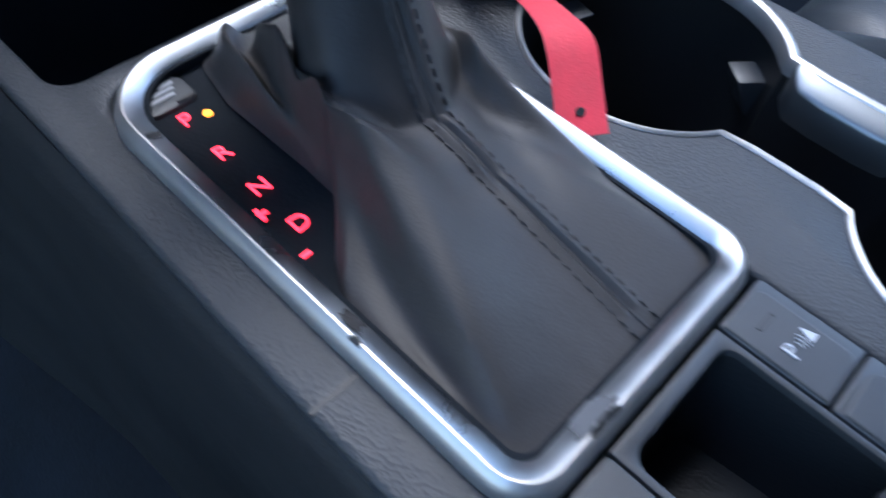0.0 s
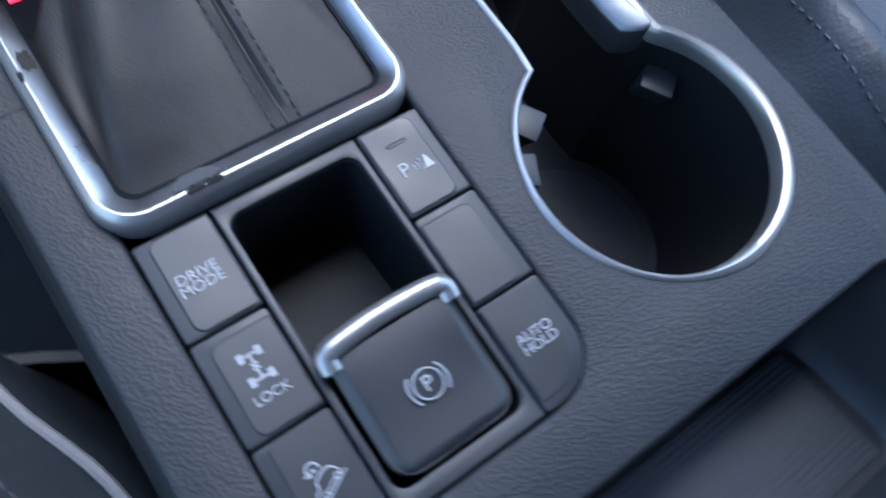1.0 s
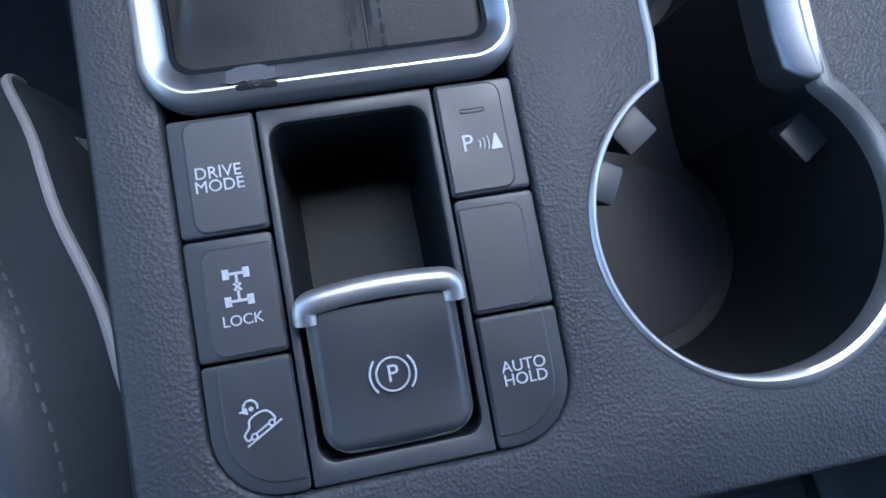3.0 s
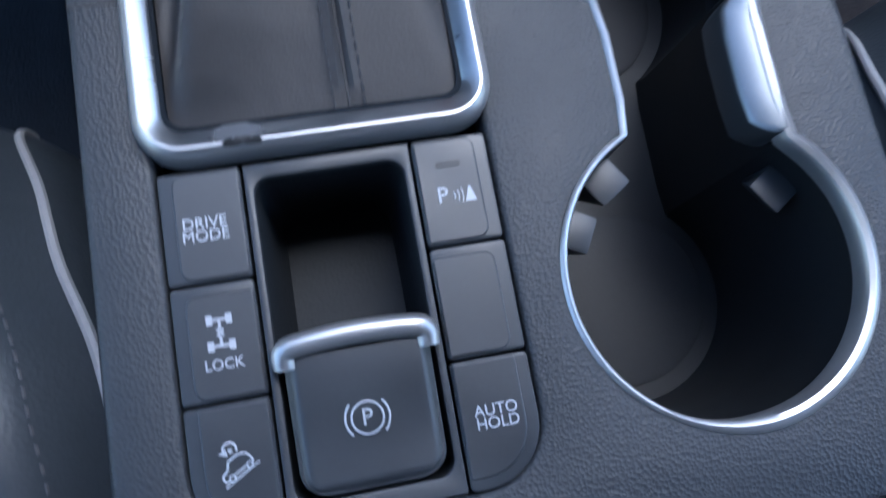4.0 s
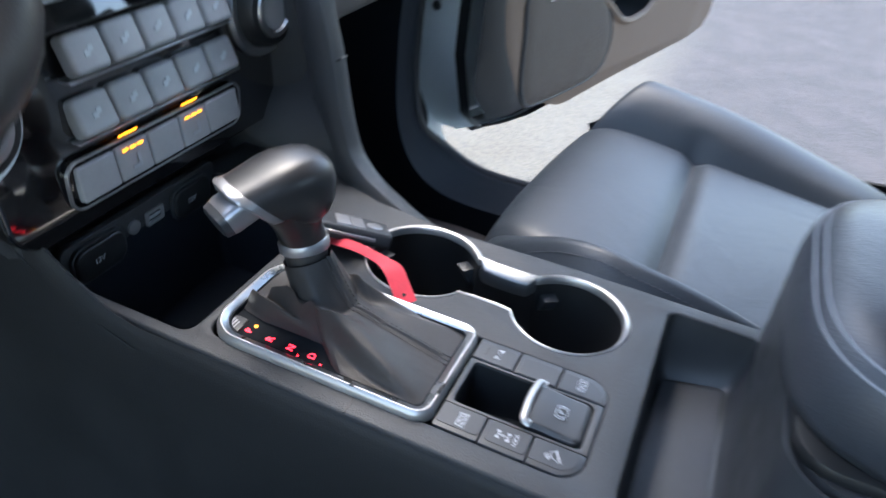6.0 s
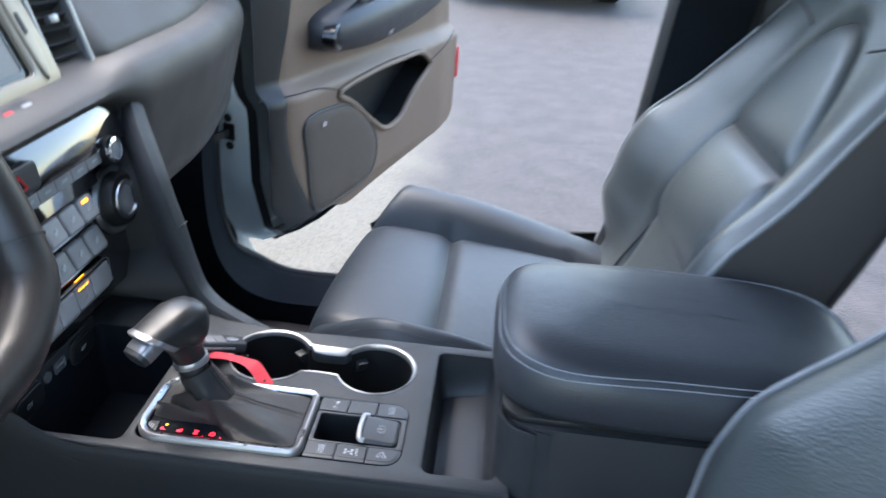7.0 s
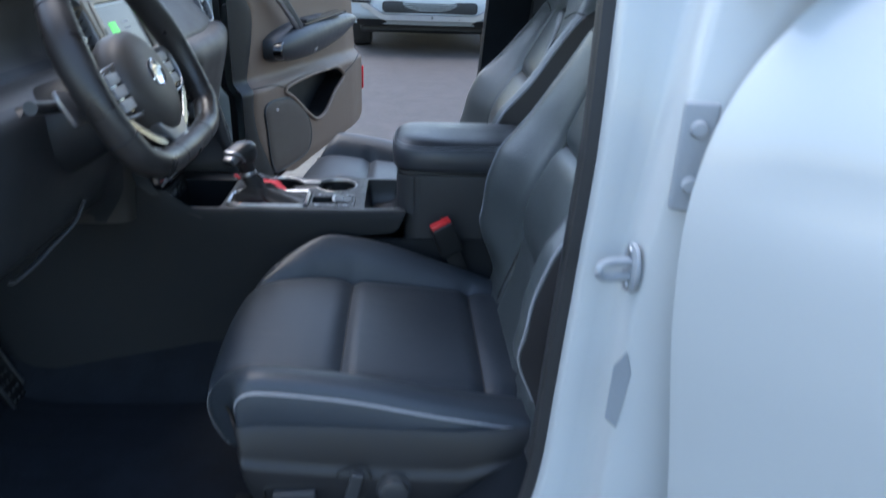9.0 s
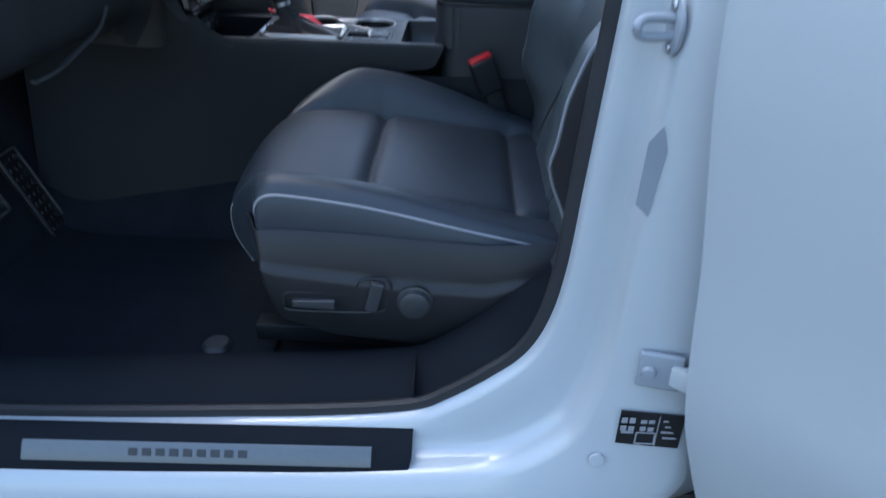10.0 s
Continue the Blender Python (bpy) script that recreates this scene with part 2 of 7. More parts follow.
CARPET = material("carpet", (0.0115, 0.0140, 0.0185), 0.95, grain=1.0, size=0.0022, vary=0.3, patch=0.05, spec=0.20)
# carpet again, paler: light falling through the passenger door put into the colour
CARPETLIT = material("lit_carpet", (0.062, 0.052, 0.048), 0.95, grain=1.0, size=0.0022, vary=0.3, patch=0.05, spec=0.2)
PAINT = material("white_paint", (0.41, 0.445, 0.46), 0.30, grain=0.03, size=0.0015, vary=0.012, patch=0.4, coat=0.5, spread=0.01)
# white paint in a paler copy: light on the jamb put into the colour
JAMBLIT = material("lit_jamb_paint", (0.60, 0.65, 0.66), 0.45, grain=0.03, size=0.0015, vary=0.05, patch=0.10)
ASPHALT = material("asphalt", (0.0505, 0.0445, 0.0445), 0.78, grain=1.0, size=0.008, cells=True, vary=0.5, patch=0.16)
TYRE = material("tyre_rubber", (0.02, 0.02, 0.021), 0.75, grain=0.3, size=0.004, vary=0.2)
STEEL = material("plain_steel", (0.55, 0.56, 0.57), 0.35, metal=1.0, grain=0.05, size=0.002, vary=0.1)
CLOTH = material("headliner_cloth", (0.30, 0.30, 0.30), 0.9, grain=0.6, size=0.0015, vary=0.08)
DOORS = material("door_plastic", (0.190, 0.130, 0.092), 0.5, grain=0.3, size=0.0013, cells=True, vary=0.08)
REFLECT = material("red_reflector", (0.7, 0.02, 0.03), 0.2, coat=0.5, vary=0.05)
KEYGREY = material("grey_key", (0.29, 0.29, 0.295), 0.42, grain=0.08, size=0.0006, vary=0.06, patch=0.01)
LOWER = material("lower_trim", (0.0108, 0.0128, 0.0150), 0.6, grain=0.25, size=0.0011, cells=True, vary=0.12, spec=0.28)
# silver trim with the warm reflection on it put into the colour
WARMSHEEN = material("warm_sheen_silver", (0.30, 0.26, 0.21), 0.40, metal=0.7, grain=0.02, size=0.0004, vary=0.06)
SKIRT = material("skirt_plastic", (0.0145, 0.0155, 0.0175), 0.46, spec=0.38, grain=0.12, size=0.0009, cells=True, vary=0.1)
FOIL = material("grey_foil", (0.27, 0.30, 0.33), 0.45, vary=0.06)
SIDECLOTH = material("seat_side_vinyl", (0.034, 0.031, 0.033), 0.55, grain=0.2, size=0.0016, cells=True, vary=0.1)
HUB = material("hub_plastic", (0.058, 0.051, 0.046), 0.5, grain=0.2, size=0.0012, cells=True, vary=0.08)
MATGREY = material("tray_rubber", (0.062, 0.066, 0.074), 0.65, grain=0.1, size=0.001, vary=0.12)
LAMP = material("lamp_lens", (0.30, 0.31, 0.33), 0.12, coat=0.6, vary=0.06)
SCREEN = material("screen_glass", (0.05, 0.055, 0.062), 0.18, coat=0.0, spec=0.25, vary=0.04, emit=(0.35, 0.40, 0.45), power=0.06)
PANEL = material("piano_black", (0.006, 0.006, 0.007), 0.06, coat=1.0, spec=1.0, vary=0.05)
GLASSY = material("dark_glass", (0.012, 0.014, 0.016), 0.05, coat=0.5, vary=0.05)
BELT = material("belt_webbing", (0.020, 0.021, 0.023), 0.8, grain=0.6, size=0.0018, vary=0.15)
SCUFF = material("brushed_insert", (0.13, 0.14, 0.145), 0.42, metal=0.8, grain=0.05, size=0.002, vary=0.08)


def tint_ground(m):
    """Mixes a paler, warmer strip along the car into the asphalt, with a ragged soft edge."""
    nd, ln = m.node_tree.nodes, m.node_tree.links
    b = nd["Principled BSDF"]
    old = b.inputs["Base Color"].links[0].from_socket
    co = nd.new("ShaderNodeTexCoord")
    xyz = nd.new("ShaderNodeSeparateXYZ")
    ln.new(co.outputs["Object"], xyz.inputs[0])
    noise = nd.new("ShaderNodeTexNoise")
    noise.inputs["Scale"].default_value, noise.inputs["Detail"].default_value = 5.0, 8
    ln.new(co.outputs["Object"], noise.inputs["Vector"])
    def step(kind, a, b2, c=None):
        n2 = nd.new("ShaderNodeMath")
        n2.operation = kind
        for k, v in enumerate((a, b2, c)):
            if v is None:
                continue
            if isinstance(v, float):
                n2.inputs[k].default_value = v
            else:
                ln.new(v, n2.inputs[k])
        return n2.outputs[0]
    side = step("MULTIPLY_ADD", xyz.outputs[0], 0.07, xyz.outputs[1])
    side = step("MULTIPLY_ADD", noise.outputs["Fac"], 0.35, side)
    ry = nd.new("ShaderNodeMapRange")
    ry.inputs["From Min"].default_value, ry.inputs["From Max"].default_value = 0.42, 0.66
    ln.new(side, ry.inputs["Value"])
    far = step("MULTIPLY_ADD", noise.outputs["Fac"], 0.8, xyz.outputs[0])
    rx = nd.new("ShaderNodeMapRange")
    rx.inputs["From Min"].default_value, rx.inputs["From Max"].default_value = 4.0, 3.0
    ln.new(far, rx.inputs["Value"])
    fac = step("MULTIPLY", ry.outputs[0], rx.outputs[0])
    speck = nd.new("ShaderNodeTexVoronoi")
    speck.inputs["Scale"].default_value = 90.0
    ln.new(co.outputs["Object"], speck.inputs["Vector"])
    ramp = nd.new("ShaderNodeValToRGB")
    ramp.color_ramp.elements[0].color, ramp.color_ramp.elements[1].color = (0.150, 0.134, 0.104, 1), (0.088, 0.080, 0.066, 1)
    ln.new(speck.outputs["Distance"], ramp.inputs[0])
    mx = nd.new("ShaderNodeMix")
    mx.data_type = "RGBA"
    ln.new(fac, mx.inputs[0])
    ln.new(old, mx.inputs[6])
    ln.new(ramp.outputs[0], mx.inputs[7])
    ln.new(mx.outputs[2], b.inputs["Base Color"])


tint_ground(ASPHALT)

# ---- centre console ----
CZ = 0.700


def cup_outline(grow=0.0, n=40):
    """Outline of the two joined cup holders, counter-clockwise."""
    rc, rr, fc, fr = (0.0925, 0.0125), 0.0395 + grow, (0.0965, 0.1225), 0.0415 + grow
    xr, xl = 0.1180 + grow, 0.0770 - grow
    out = []
    a0 = math.pi - math.acos((rc[0] - xl) / rr)
    a1 = math.acos((xr - rc[0]) / rr) + 2 * math.pi
    for i in range(n + 1):
        a = mix(a0, a1, i / n)
        out.append((rc[0] + rr * math.cos(a), rc[1] + rr * math.sin(a)))
    b0 = -math.acos((xr - fc[0]) / fr)
    b1 = math.pi + math.acos((fc[0] - xl) / fr)
    for i in range(n + 1):
        a = mix(b0, b1, i / n)
        out.append((fc[0] + fr * math.cos(a), fc[1] + fr * math.sin(a)))
    return out


def rounded(loop, k=2):
    """Softens the corners of a loop."""
    for _ in range(k):
        loop = [q for a, b in zip(loop, loop[1:] + loop[:1]) for q in ((mix(a[0], b[0], 0.25), mix(a[1], b[1], 0.25)), (mix(a[0], b[0], 0.75), mix(a[1], b[1], 0.75)))]
    return loop


def wing_rise(y):
    """How far the console's flank climbs towards the dashboard at a place."""
    return 0.130 * ease(0.235, 0.40, y) ** 1.2


def centre_console():
    con = thing("centre_console", (0.045, 0.05, 0.36), "charcoal grained plastic car centre console with two cup holders and switches", "console")
    cups = rounded(cup_outline(), 1)
    tray = rrect(-0.042, 0.133, -0.113, -0.050, 0.008)
    block = rrect(-0.0402, 0.0402, -0.0302, 0.207, 0.004, rs=(0.016, 0.012, 0.012, 0.016))
    outline = [(-0.0565, -0.126), (0.146, -0.126), (0.146, 0.02), (0.143, 0.12), (0.150, 0.19), (0.178, 0.235), (0.178, 0.335),
               (-0.051, 0.335), (-0.053, 0.30), (-0.055, 0.22), (-0.0565, 0.10)]
    bin_hole = rrect(-0.046, 0.118, 0.2145, 0.322, 0.008)
    part("top_panel", plate([outline, cups, tray, block, bin_hole], CZ - 0.012, CZ, 0.0018, 2), SOFT, con, "charcoal grained top panel")

    # side panels: an upper strip and a recessed lower panel, on both sides
    for s, x0, nm in ((-1, -0.0565, "side_panel"), (1, 0.146, "side_panel")):
        prof = [(-0.001, -0.003), (0.002, -0.007), (0.0045, -0.016), (0.0065, -0.034), (0.0075, -0.057)]

        def upper(u, v, s=s, x0=x0):
            y = mix(-0.126, 0.37, u)
            k = v * (len(prof) - 1)
            i = min(int(k), len(prof) - 2)
            dx = mix(prof[i][0], prof[i + 1][0], k - i)
            dz = mix(prof[i][1], prof[i + 1][1], k - i)
            drop = (1.0 - 0.30 * ease(0.05, -0.12, y)) * math.sqrt(max(0.0, 1 - max(0.0, (-0.096 - y) / 0.0302) ** 2))
            rise = wing_rise(y) * (1 - 0.35 * v)
            xx = x0 + s * dx + (s * 0.012 * ease(0.22, 0.4, y))
            if s > 0:
                xx += 0.030 * ease(0.14, 0.24, y)
            return (xx, y, CZ + dz * drop + rise)

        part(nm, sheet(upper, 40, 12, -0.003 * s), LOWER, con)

        def lower(u, v, s=s, x0=x0):
            y = mix(-0.46, 0.62, u)
            z = mix(CZ - 0.054 + 0.65 * wing_rise(y), 0.34, v)
            return (x0 + s * (0.0062 + 0.012 * ease(0.22, 0.4, y) + 0.030 * v * v + 0.025 * ease(0.30, 0.62, y) * ease(0.1, 0.8, v)), y, z)

        # same panel, darker on the driver's side: footwell shade put into its colour
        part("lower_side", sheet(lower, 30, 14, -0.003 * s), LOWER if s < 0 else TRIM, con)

    part("panel_joint", box(-0.0562, -0.0440, 0.1000, 0.1010, CZ - 0.001, CZ + 0.0003), BLACK, con)

    # cup holders
    rim = [(x, y, CZ) for x, y in rounded(cup_outline(0.0004), 1)]
    half = [(-0.0022, -0.004), (-0.0022, 0.0000), (-0.0013, 0.0015), (0.0, 0.0020), (0.0014, 0.0015), (0.0024, 0.0004), (0.0024, -0.002)]
    part("cup_trim", sweep(rim, half, True, scale=[mix(0.42, 1.0, ease(0.070, 0.098, x)) for x, y, z in rim]), CHROME, con, "satin chrome cup holder trim")
    def bar(pts, drop, x_top, deep, name, label):
        bm = plate([rounded(pts, 1)], CZ - deep, CZ + 0.0022, 0.0012, 2)
        for v in bm.verts:
            v.co.z -= drop * abs(v.co.x - x_top)
        return part(name, bm, NECK, con, label)

    bar([(0.1105, 0.0490), (0.1130, 0.0455), (0.1170, 0.0425), (0.1200, 0.0440), (0.1200, 0.0840), (0.1170, 0.0860), (0.1130, 0.0830), (0.1105, 0.0795)], 0.55, 0.1190, 0.010, "neck_trim", "wide satin silver bridge between the cup holders")
    base = rounded(cup_outline(-0.0005), 1)
    cx, cy = 0.094, 0.068
    rings = []
    for d, k in ((0.0, 1.0), (0.012, 0.995), (0.04, 0.975), (0.068, 0.95), (0.074, 0.92)):
        ring = []
        for x, y in base:
            c = (0.0925, 0.0125) if y < 0.066 else (0.0965, 0.1225)
            ring.append((c[0] + (x - c[0]) * k, c[1] + (y - c[1]) * k, CZ - 0.001 - d))
        rings.append(ring)
    liner = loft(rings, True, False)
    liner.verts.ensure_lookup_table()
    liner.faces.new([liner.verts[len(base) * 4 + i] for i in range(len(base))][::-1])
    part("cup_liner", liner, BLACK, con, "black cup holder liner")
    for cx, cy, r in ((0.0925, 0.0125, 0.030), (0.0965, 0.1225, 0.032)):
        part("cup_mat", lathe([(0.0, 0.0), (r, 0.0), (r, 0.0016), (r - 0.002, 0.0024), (0.0, 0.0024)], (cx, cy, CZ - 0.0755), n=40), RUBBER, con, "dark round rubber cup mat")
    for cx, cy, r, angles in ((0.0925, 0.0125, 0.0395, (34, 124, 152)), (0.0965, 0.1225, 0.0415, (-40, 75, 195))):
        for a in angles:
            tab = box(-0.0055, 0.0055, -0.005, 0.004, -0.0075, 0.0075, 0.0012)
            for v in tab.verts:
                v.co.y -= 0.004 * (v.co.z / 0.0075) * (v.co.y < 0)
            q = Matrix.Translation((cx + (r - 0.0015) * math.cos(radians(a)), cy + (r - 0.0015) * math.sin(radians(a)), CZ - 0.0215)) @ pose(0, 0, 0, 0, 0, a - 90)
            part("cup_clip", moved(tab, q), PLAIN, con, "grey spring clip inside the cup holder")

    # tray behind the cup holders
    rings = []
    for d, k in ((0.001, 0.0), (0.02, 0.001), (0.045, 0.004), (0.052, 0.009)):
        rings.append([(x, y, CZ - d + (0.010 * ease(-0.06, -0.11, y) if d > 0.03 else 0)) for x, y in rrect(-0.042 + k, 0.133 - k, -0.113 + k, -0.050 - k, 0.008)])
    t = loft(rings, True, False)
    n = len(rings[0])
    t.verts.ensure_lookup_table()
    t.faces.new([t.verts[3 * n + i] for i in range(n)][::-1])
    part("tray", t, PLAIN, con, "dark open storage tray")
    mat_bm = box(-0.030, 0.118, -0.100, -0.060, 0.6485, 0.6515, 0.0012)
    for v in mat_bm.verts:
        v.co.z += 0.009 * ease(-0.06, -0.11, v.co.y)
    part("tray_mat", mat_bm, MATGREY, con, "ribbed rubber tray mat")
    for i in range(18):
        y = -0.062 - i * 0.0021
        part("mat_rib", box(-0.028, 0.116, y - 0.0005, y + 0.0005, 0.6510 + 0.009 * ease(-0.06, -0.11, y), 0.6524 + 0.009 * ease(-0.06, -0.11, y)), MATGREY, con)

    # bin in front of the selector
    rings = [[(x, y, CZ - d) for x, y in rrect(-0.046 + k, 0.118 - k, 0.2145 + k, 0.322 - k, 0.008)] for d, k in ((0.001, 0.0), (0.05, 0.004), (0.080, 0.014))]
    t = loft(rings, True, False)
    n = len(rings[0])
    t.verts.ensure_lookup_table()
    t.faces.new([t.verts[2 * n + i] for i in range(n)][::-1])
    part("front_bin", t, SILLTRIM, con, "deep black bin in front of the selector")
    return con


def switches(con):
    """The two columns of push switches, the open pocket and the parking brake switch."""
    rows = ((0.0276, 0.0545), (0.0003, 0.0270), (-0.0298, -0.0003))
    made = {}
    for side in (-1, 1):
        for k, (y0, y1) in enumerate(rows):
            xa, xb = (-0.0397, -0.0205) if side < 0 else (0.0210, 0.0397)
            rad = [0.0012] * 4
            if k == 2:
                rad[3 if side < 0 else 0] = 0.0145
            bm = plate([rrect(xa, xb, y0, y1, 0, 8, rad)], CZ - 0.010, CZ + 0.0004, 0.0007, 2)
            face = rrect(xa + (0.0032 if side < 0 else 0.0004), xb - (0.0032 if side > 0 else 0.0004), y0 + 0.0006 + (0.002 if k == 2 else 0), y1 - (0.0022 if k == 1 else 0.0006), 0, 8,
                         [0.0030 if (side > 0) == (i in (0, 1)) else 0.0008 for i in range(4)] if k < 2 else [max(0.0008, r - 0.003) for r in rad])
            made[side, k] = part("switch", joined(bm, plate([face], CZ - 0.001, CZ + 0.0009, 0.0005, 1)), PLAIN, con, "charcoal push switch", 20)
    tz = CZ + 0.0011
    part("lettering", words("DRIVE\nMODE", 0.0038, (-0.0298, 0.0400, tz), gap=0.80), INK, made[-1, 0], "white words DRIVE MODE")
    part("lettering", words("LOCK", 0.0033, (-0.0292, 0.0084, tz)), INK, made[-1, 1], "white word LOCK")
    part("lettering", words("AUTO\nHOLD", 0.0037, (0.0298, -0.0138, tz), gap=0.80), INK, made[1, 2], "white words AUTO HOLD")
    part("lettering", words("P", 0.0056, (0.0266, 0.0395, tz)), INK, made[1, 0], "white parking sensor letter P")
    for i in range(3):
        arc = [(0.0290 + i * 0.0010 + 0.0006 * math.cos(a), 0.0392 + (0.0010 + 0.0005 * i) * math.sin(a), tz) for a in [mix(-1.1, 1.1, j / 6) for j in range(7)]]
        part("sensor_wave", tube(arc, 0.00016, 6), INK, made[1, 0])
    part("sensor_cone", plate([[(0.0320, 0.0375), (0.0348, 0.0375), (0.0336, 0.0412), (0.0332, 0.0412)]], tz - 0.0002, tz + 0.0001), INK, made[1, 0])
    lamp = plate([rrect(0.0262, 0.0322, 0.0468, 0.0480, 0.0004), rrect(0.0266, 0.0318, 0.0471, 0.0477, 0.0002)], tz - 0.0003, tz)
    part("indicator", lamp, BLACK, made[1, 0], "unlit indicator slot")
    # axle symbol above LOCK
    ax = []
    for y, w in ((0.0187, 0.0022), (0.0127, 0.0024)):
        ax.append(box(-0.0293 - w, -0.0293 + w, y - 0.0003, y + 0.0003, tz - 0.0002, tz + 0.0001))
        for q in (-1, 1):
            ax.append(box(-0.0293 + q * w - 0.0007, -0.0293 + q * w + 0.0007, y - 0.0011, y + 0.0011, tz - 0.0002, tz + 0.0001))
    ax.append(box(-0.0296, -0.0290, 0.0127, 0.0150, tz - 0.0002, tz + 0.0001))
    ax.append(box(-0.0296, -0.0290, 0.0165, 0.0187, tz - 0.0002, tz + 0.0001))
    for a in (45, -45):
        ax.append(moved(box(-0.0011, 0.0011, -0.00025, 0.00025, tz - 0.0002, tz + 0.0001), Matrix.Translation((-0.0293, 0.01575, 0)) @ pose(0, 0, 0, 0, 0, a)))
    part("axle_symbol", joined(*ax), INK, made[-1, 1], "white axle symbol")
    # hill descent symbol: a small car on a slope
    q = Matrix.Translation((-0.0287, -0.0150, 0)) @ pose(0, 0, 0, 0, 0, 30) @ Matrix.Diagonal((1.05, 1.05, 1, 1))
    car = smooth([(-0.0030, -0.0004, tz), (-0.0037, -0.0002, tz), (-0.0036, 0.0010, tz), (-0.0019, 0.0017, tz), (-0.0010, 0.0028, tz), (0.0012, 0.0029, tz), (0.0029, 0.0021, tz), (0.0033, 0.0002, tz), (0.0028, -0.0004, tz)], 4)
    bits = [moved(tube(car, 0.00024, 6), q), moved(box(-0.0016, 0.0016, -0.0003, 0.0001, tz - 0.0002, tz + 0.0001), q), moved(box(-0.0044, 0.0042, -0.0013, -0.0009, tz - 0.0002, tz + 0.0001), q)]
    for x in (-0.0022, 0.0022):
        bits.append(moved(tube([(x + 0.0006 * math.cos(t), -0.0004 + 0.0006 * math.sin(t), tz) for t in [2 * math.pi * j / 12 for j in range(12)]], 0.0002, 6, True), q))
    arc = [(-0.0305 + 0.0015 * math.cos(t), -0.0103 + 0.0015 * math.sin(t), tz) for t in [mix(-0.3, 3.6, j / 12) for j in range(13)]]
    bits.append(tube(arc, 0.00026, 6))
    bits.append(plate([[(-0.0331, -0.0110), (-0.0313, -0.0102), (-0.0311, -0.0117)]], tz - 0.0002, tz + 0.0001))
    bits.append(plate([circle(-0.0304, -0.0106, 0.0005, 10)], tz - 0.0002, tz + 0.0001))
    part("hill_descent_symbol", joined(*bits), INK, made[-1, 2], "white hill descent symbol")
    # middle column: frame, open pocket and brake switch
    frame_out = rrect(-0.0199, 0.0204, -0.0298, 0.0545, 0.0006)
    hole_all = rrect(-0.0178, 0.0184, -0.0252, 0.0508, 0.004, 6)
    part("pocket_frame", plate([frame_out, hole_all], CZ - 0.010, CZ + 0.0002, 0.0006, 1), PLAIN, con, "charcoal frame round the pocket")
    rings = [[(x, y, CZ - d) for x, y in rrect(-0.0178 + k, 0.0184 - k, -0.0252 + k, 0.0508 - k, 0.004)] for d, k in ((0.002, 0), (0.018, 0.0008), (0.026, 0.003))]
    t = loft(rings, True, False)
    n = len(rings[0])
    t.verts.ensure_lookup_table()
    t.faces.new([t.verts[2 * n + i] for i in range(n)][::-1])
    for v in t.verts:
        if v.co.z < CZ - 0.01:
            v.co.z -= 0.012 * ease(0.0, 0.05, v.co.y)
    part("pocket", t, LOWER, con, "empty black pocket")

    def face(u, v):
        y0, y1, r = -0.0243, 0.0070, 0.0062
        y = mix(y0, y1, v)
        d = max(0.0, y0 + r - y)
        inset = r - math.sqrt(max(0.0, r * r - d * d))
        x = mix(-0.0163 + inset, 0.0171 - inset, u)
        e = min(u, 1 - u)
        z = CZ + 0.0026 + 0.0018 * ease(0.2, 1.0, v) - 0.0005 * (2 * u - 1) ** 2 - 0.0022 * (1 - ease(0, 0.07, e)) - 0.0022 * (1 - ease(0, 0.07, v))
        return (x, y, z)

    sw = part("parking_brake_switch", joined(sheet(face, 36, 40), plate([rrect(-0.0160, 0.0168, -0.0240, 0.0085, 0, 8, [0.006, 0.001, 0.001, 0.006])], CZ - 0.016, CZ + 0.0008)), PLAIN, con, "charcoal parking brake switch with chrome lip")
    lip_path = smooth([(-0.0160, 0.0050, CZ + 0.0030), (-0.0156, 0.0084, CZ + 0.0042), (-0.0120, 0.0096, CZ + 0.0050), (0.0, 0.0104, CZ + 0.0053), (0.0130, 0.0098, CZ + 0.0050), (0.0165, 0.0086, CZ + 0.0042), (0.0168, 0.0050, CZ + 0.0030)], 6)
    part("chrome_lip", tube(lip_path, 0.0027, 10, squash=0.8), CHROME, sw, "satin chrome lip")
    lipf = sheet(lambda u, v: (mix(-0.0150, 0.0158, u), 0.0100 + 0.0010 * math.sin(math.pi * u) + 0.0008 * v, mix(CZ + 0.0044, CZ - 0.006, v)), 12, 4, 0.0006)
    part("switch_front", lipf, PLAIN, sw)
    c = (0.0005, -0.0088)
    zz = CZ + 0.0038
    ring = [(c[0] + 0.0036 * math.cos(a), c[1] + 0.0036 * math.sin(a), zz) for a in [2 * math.pi * i / 36 for i in range(36)]]
    sy = [tube(ring, 0.00024, 6, True)]
    for s in (0, math.pi):
        sy.append(tube([(c[0] + 0.0050 * math.cos(a + s), c[1] + 0.0050 * math.sin(a + s), zz - 0.0001) for a in [mix(-0.75, 0.75, i / 10) for i in range(11)]], 0.00026, 6))
    sy.append(words("P", 0.0052, (c[0], c[1], zz)))
    part("parking_symbol", joined(*sy), INK, sw, "white circled letter P")


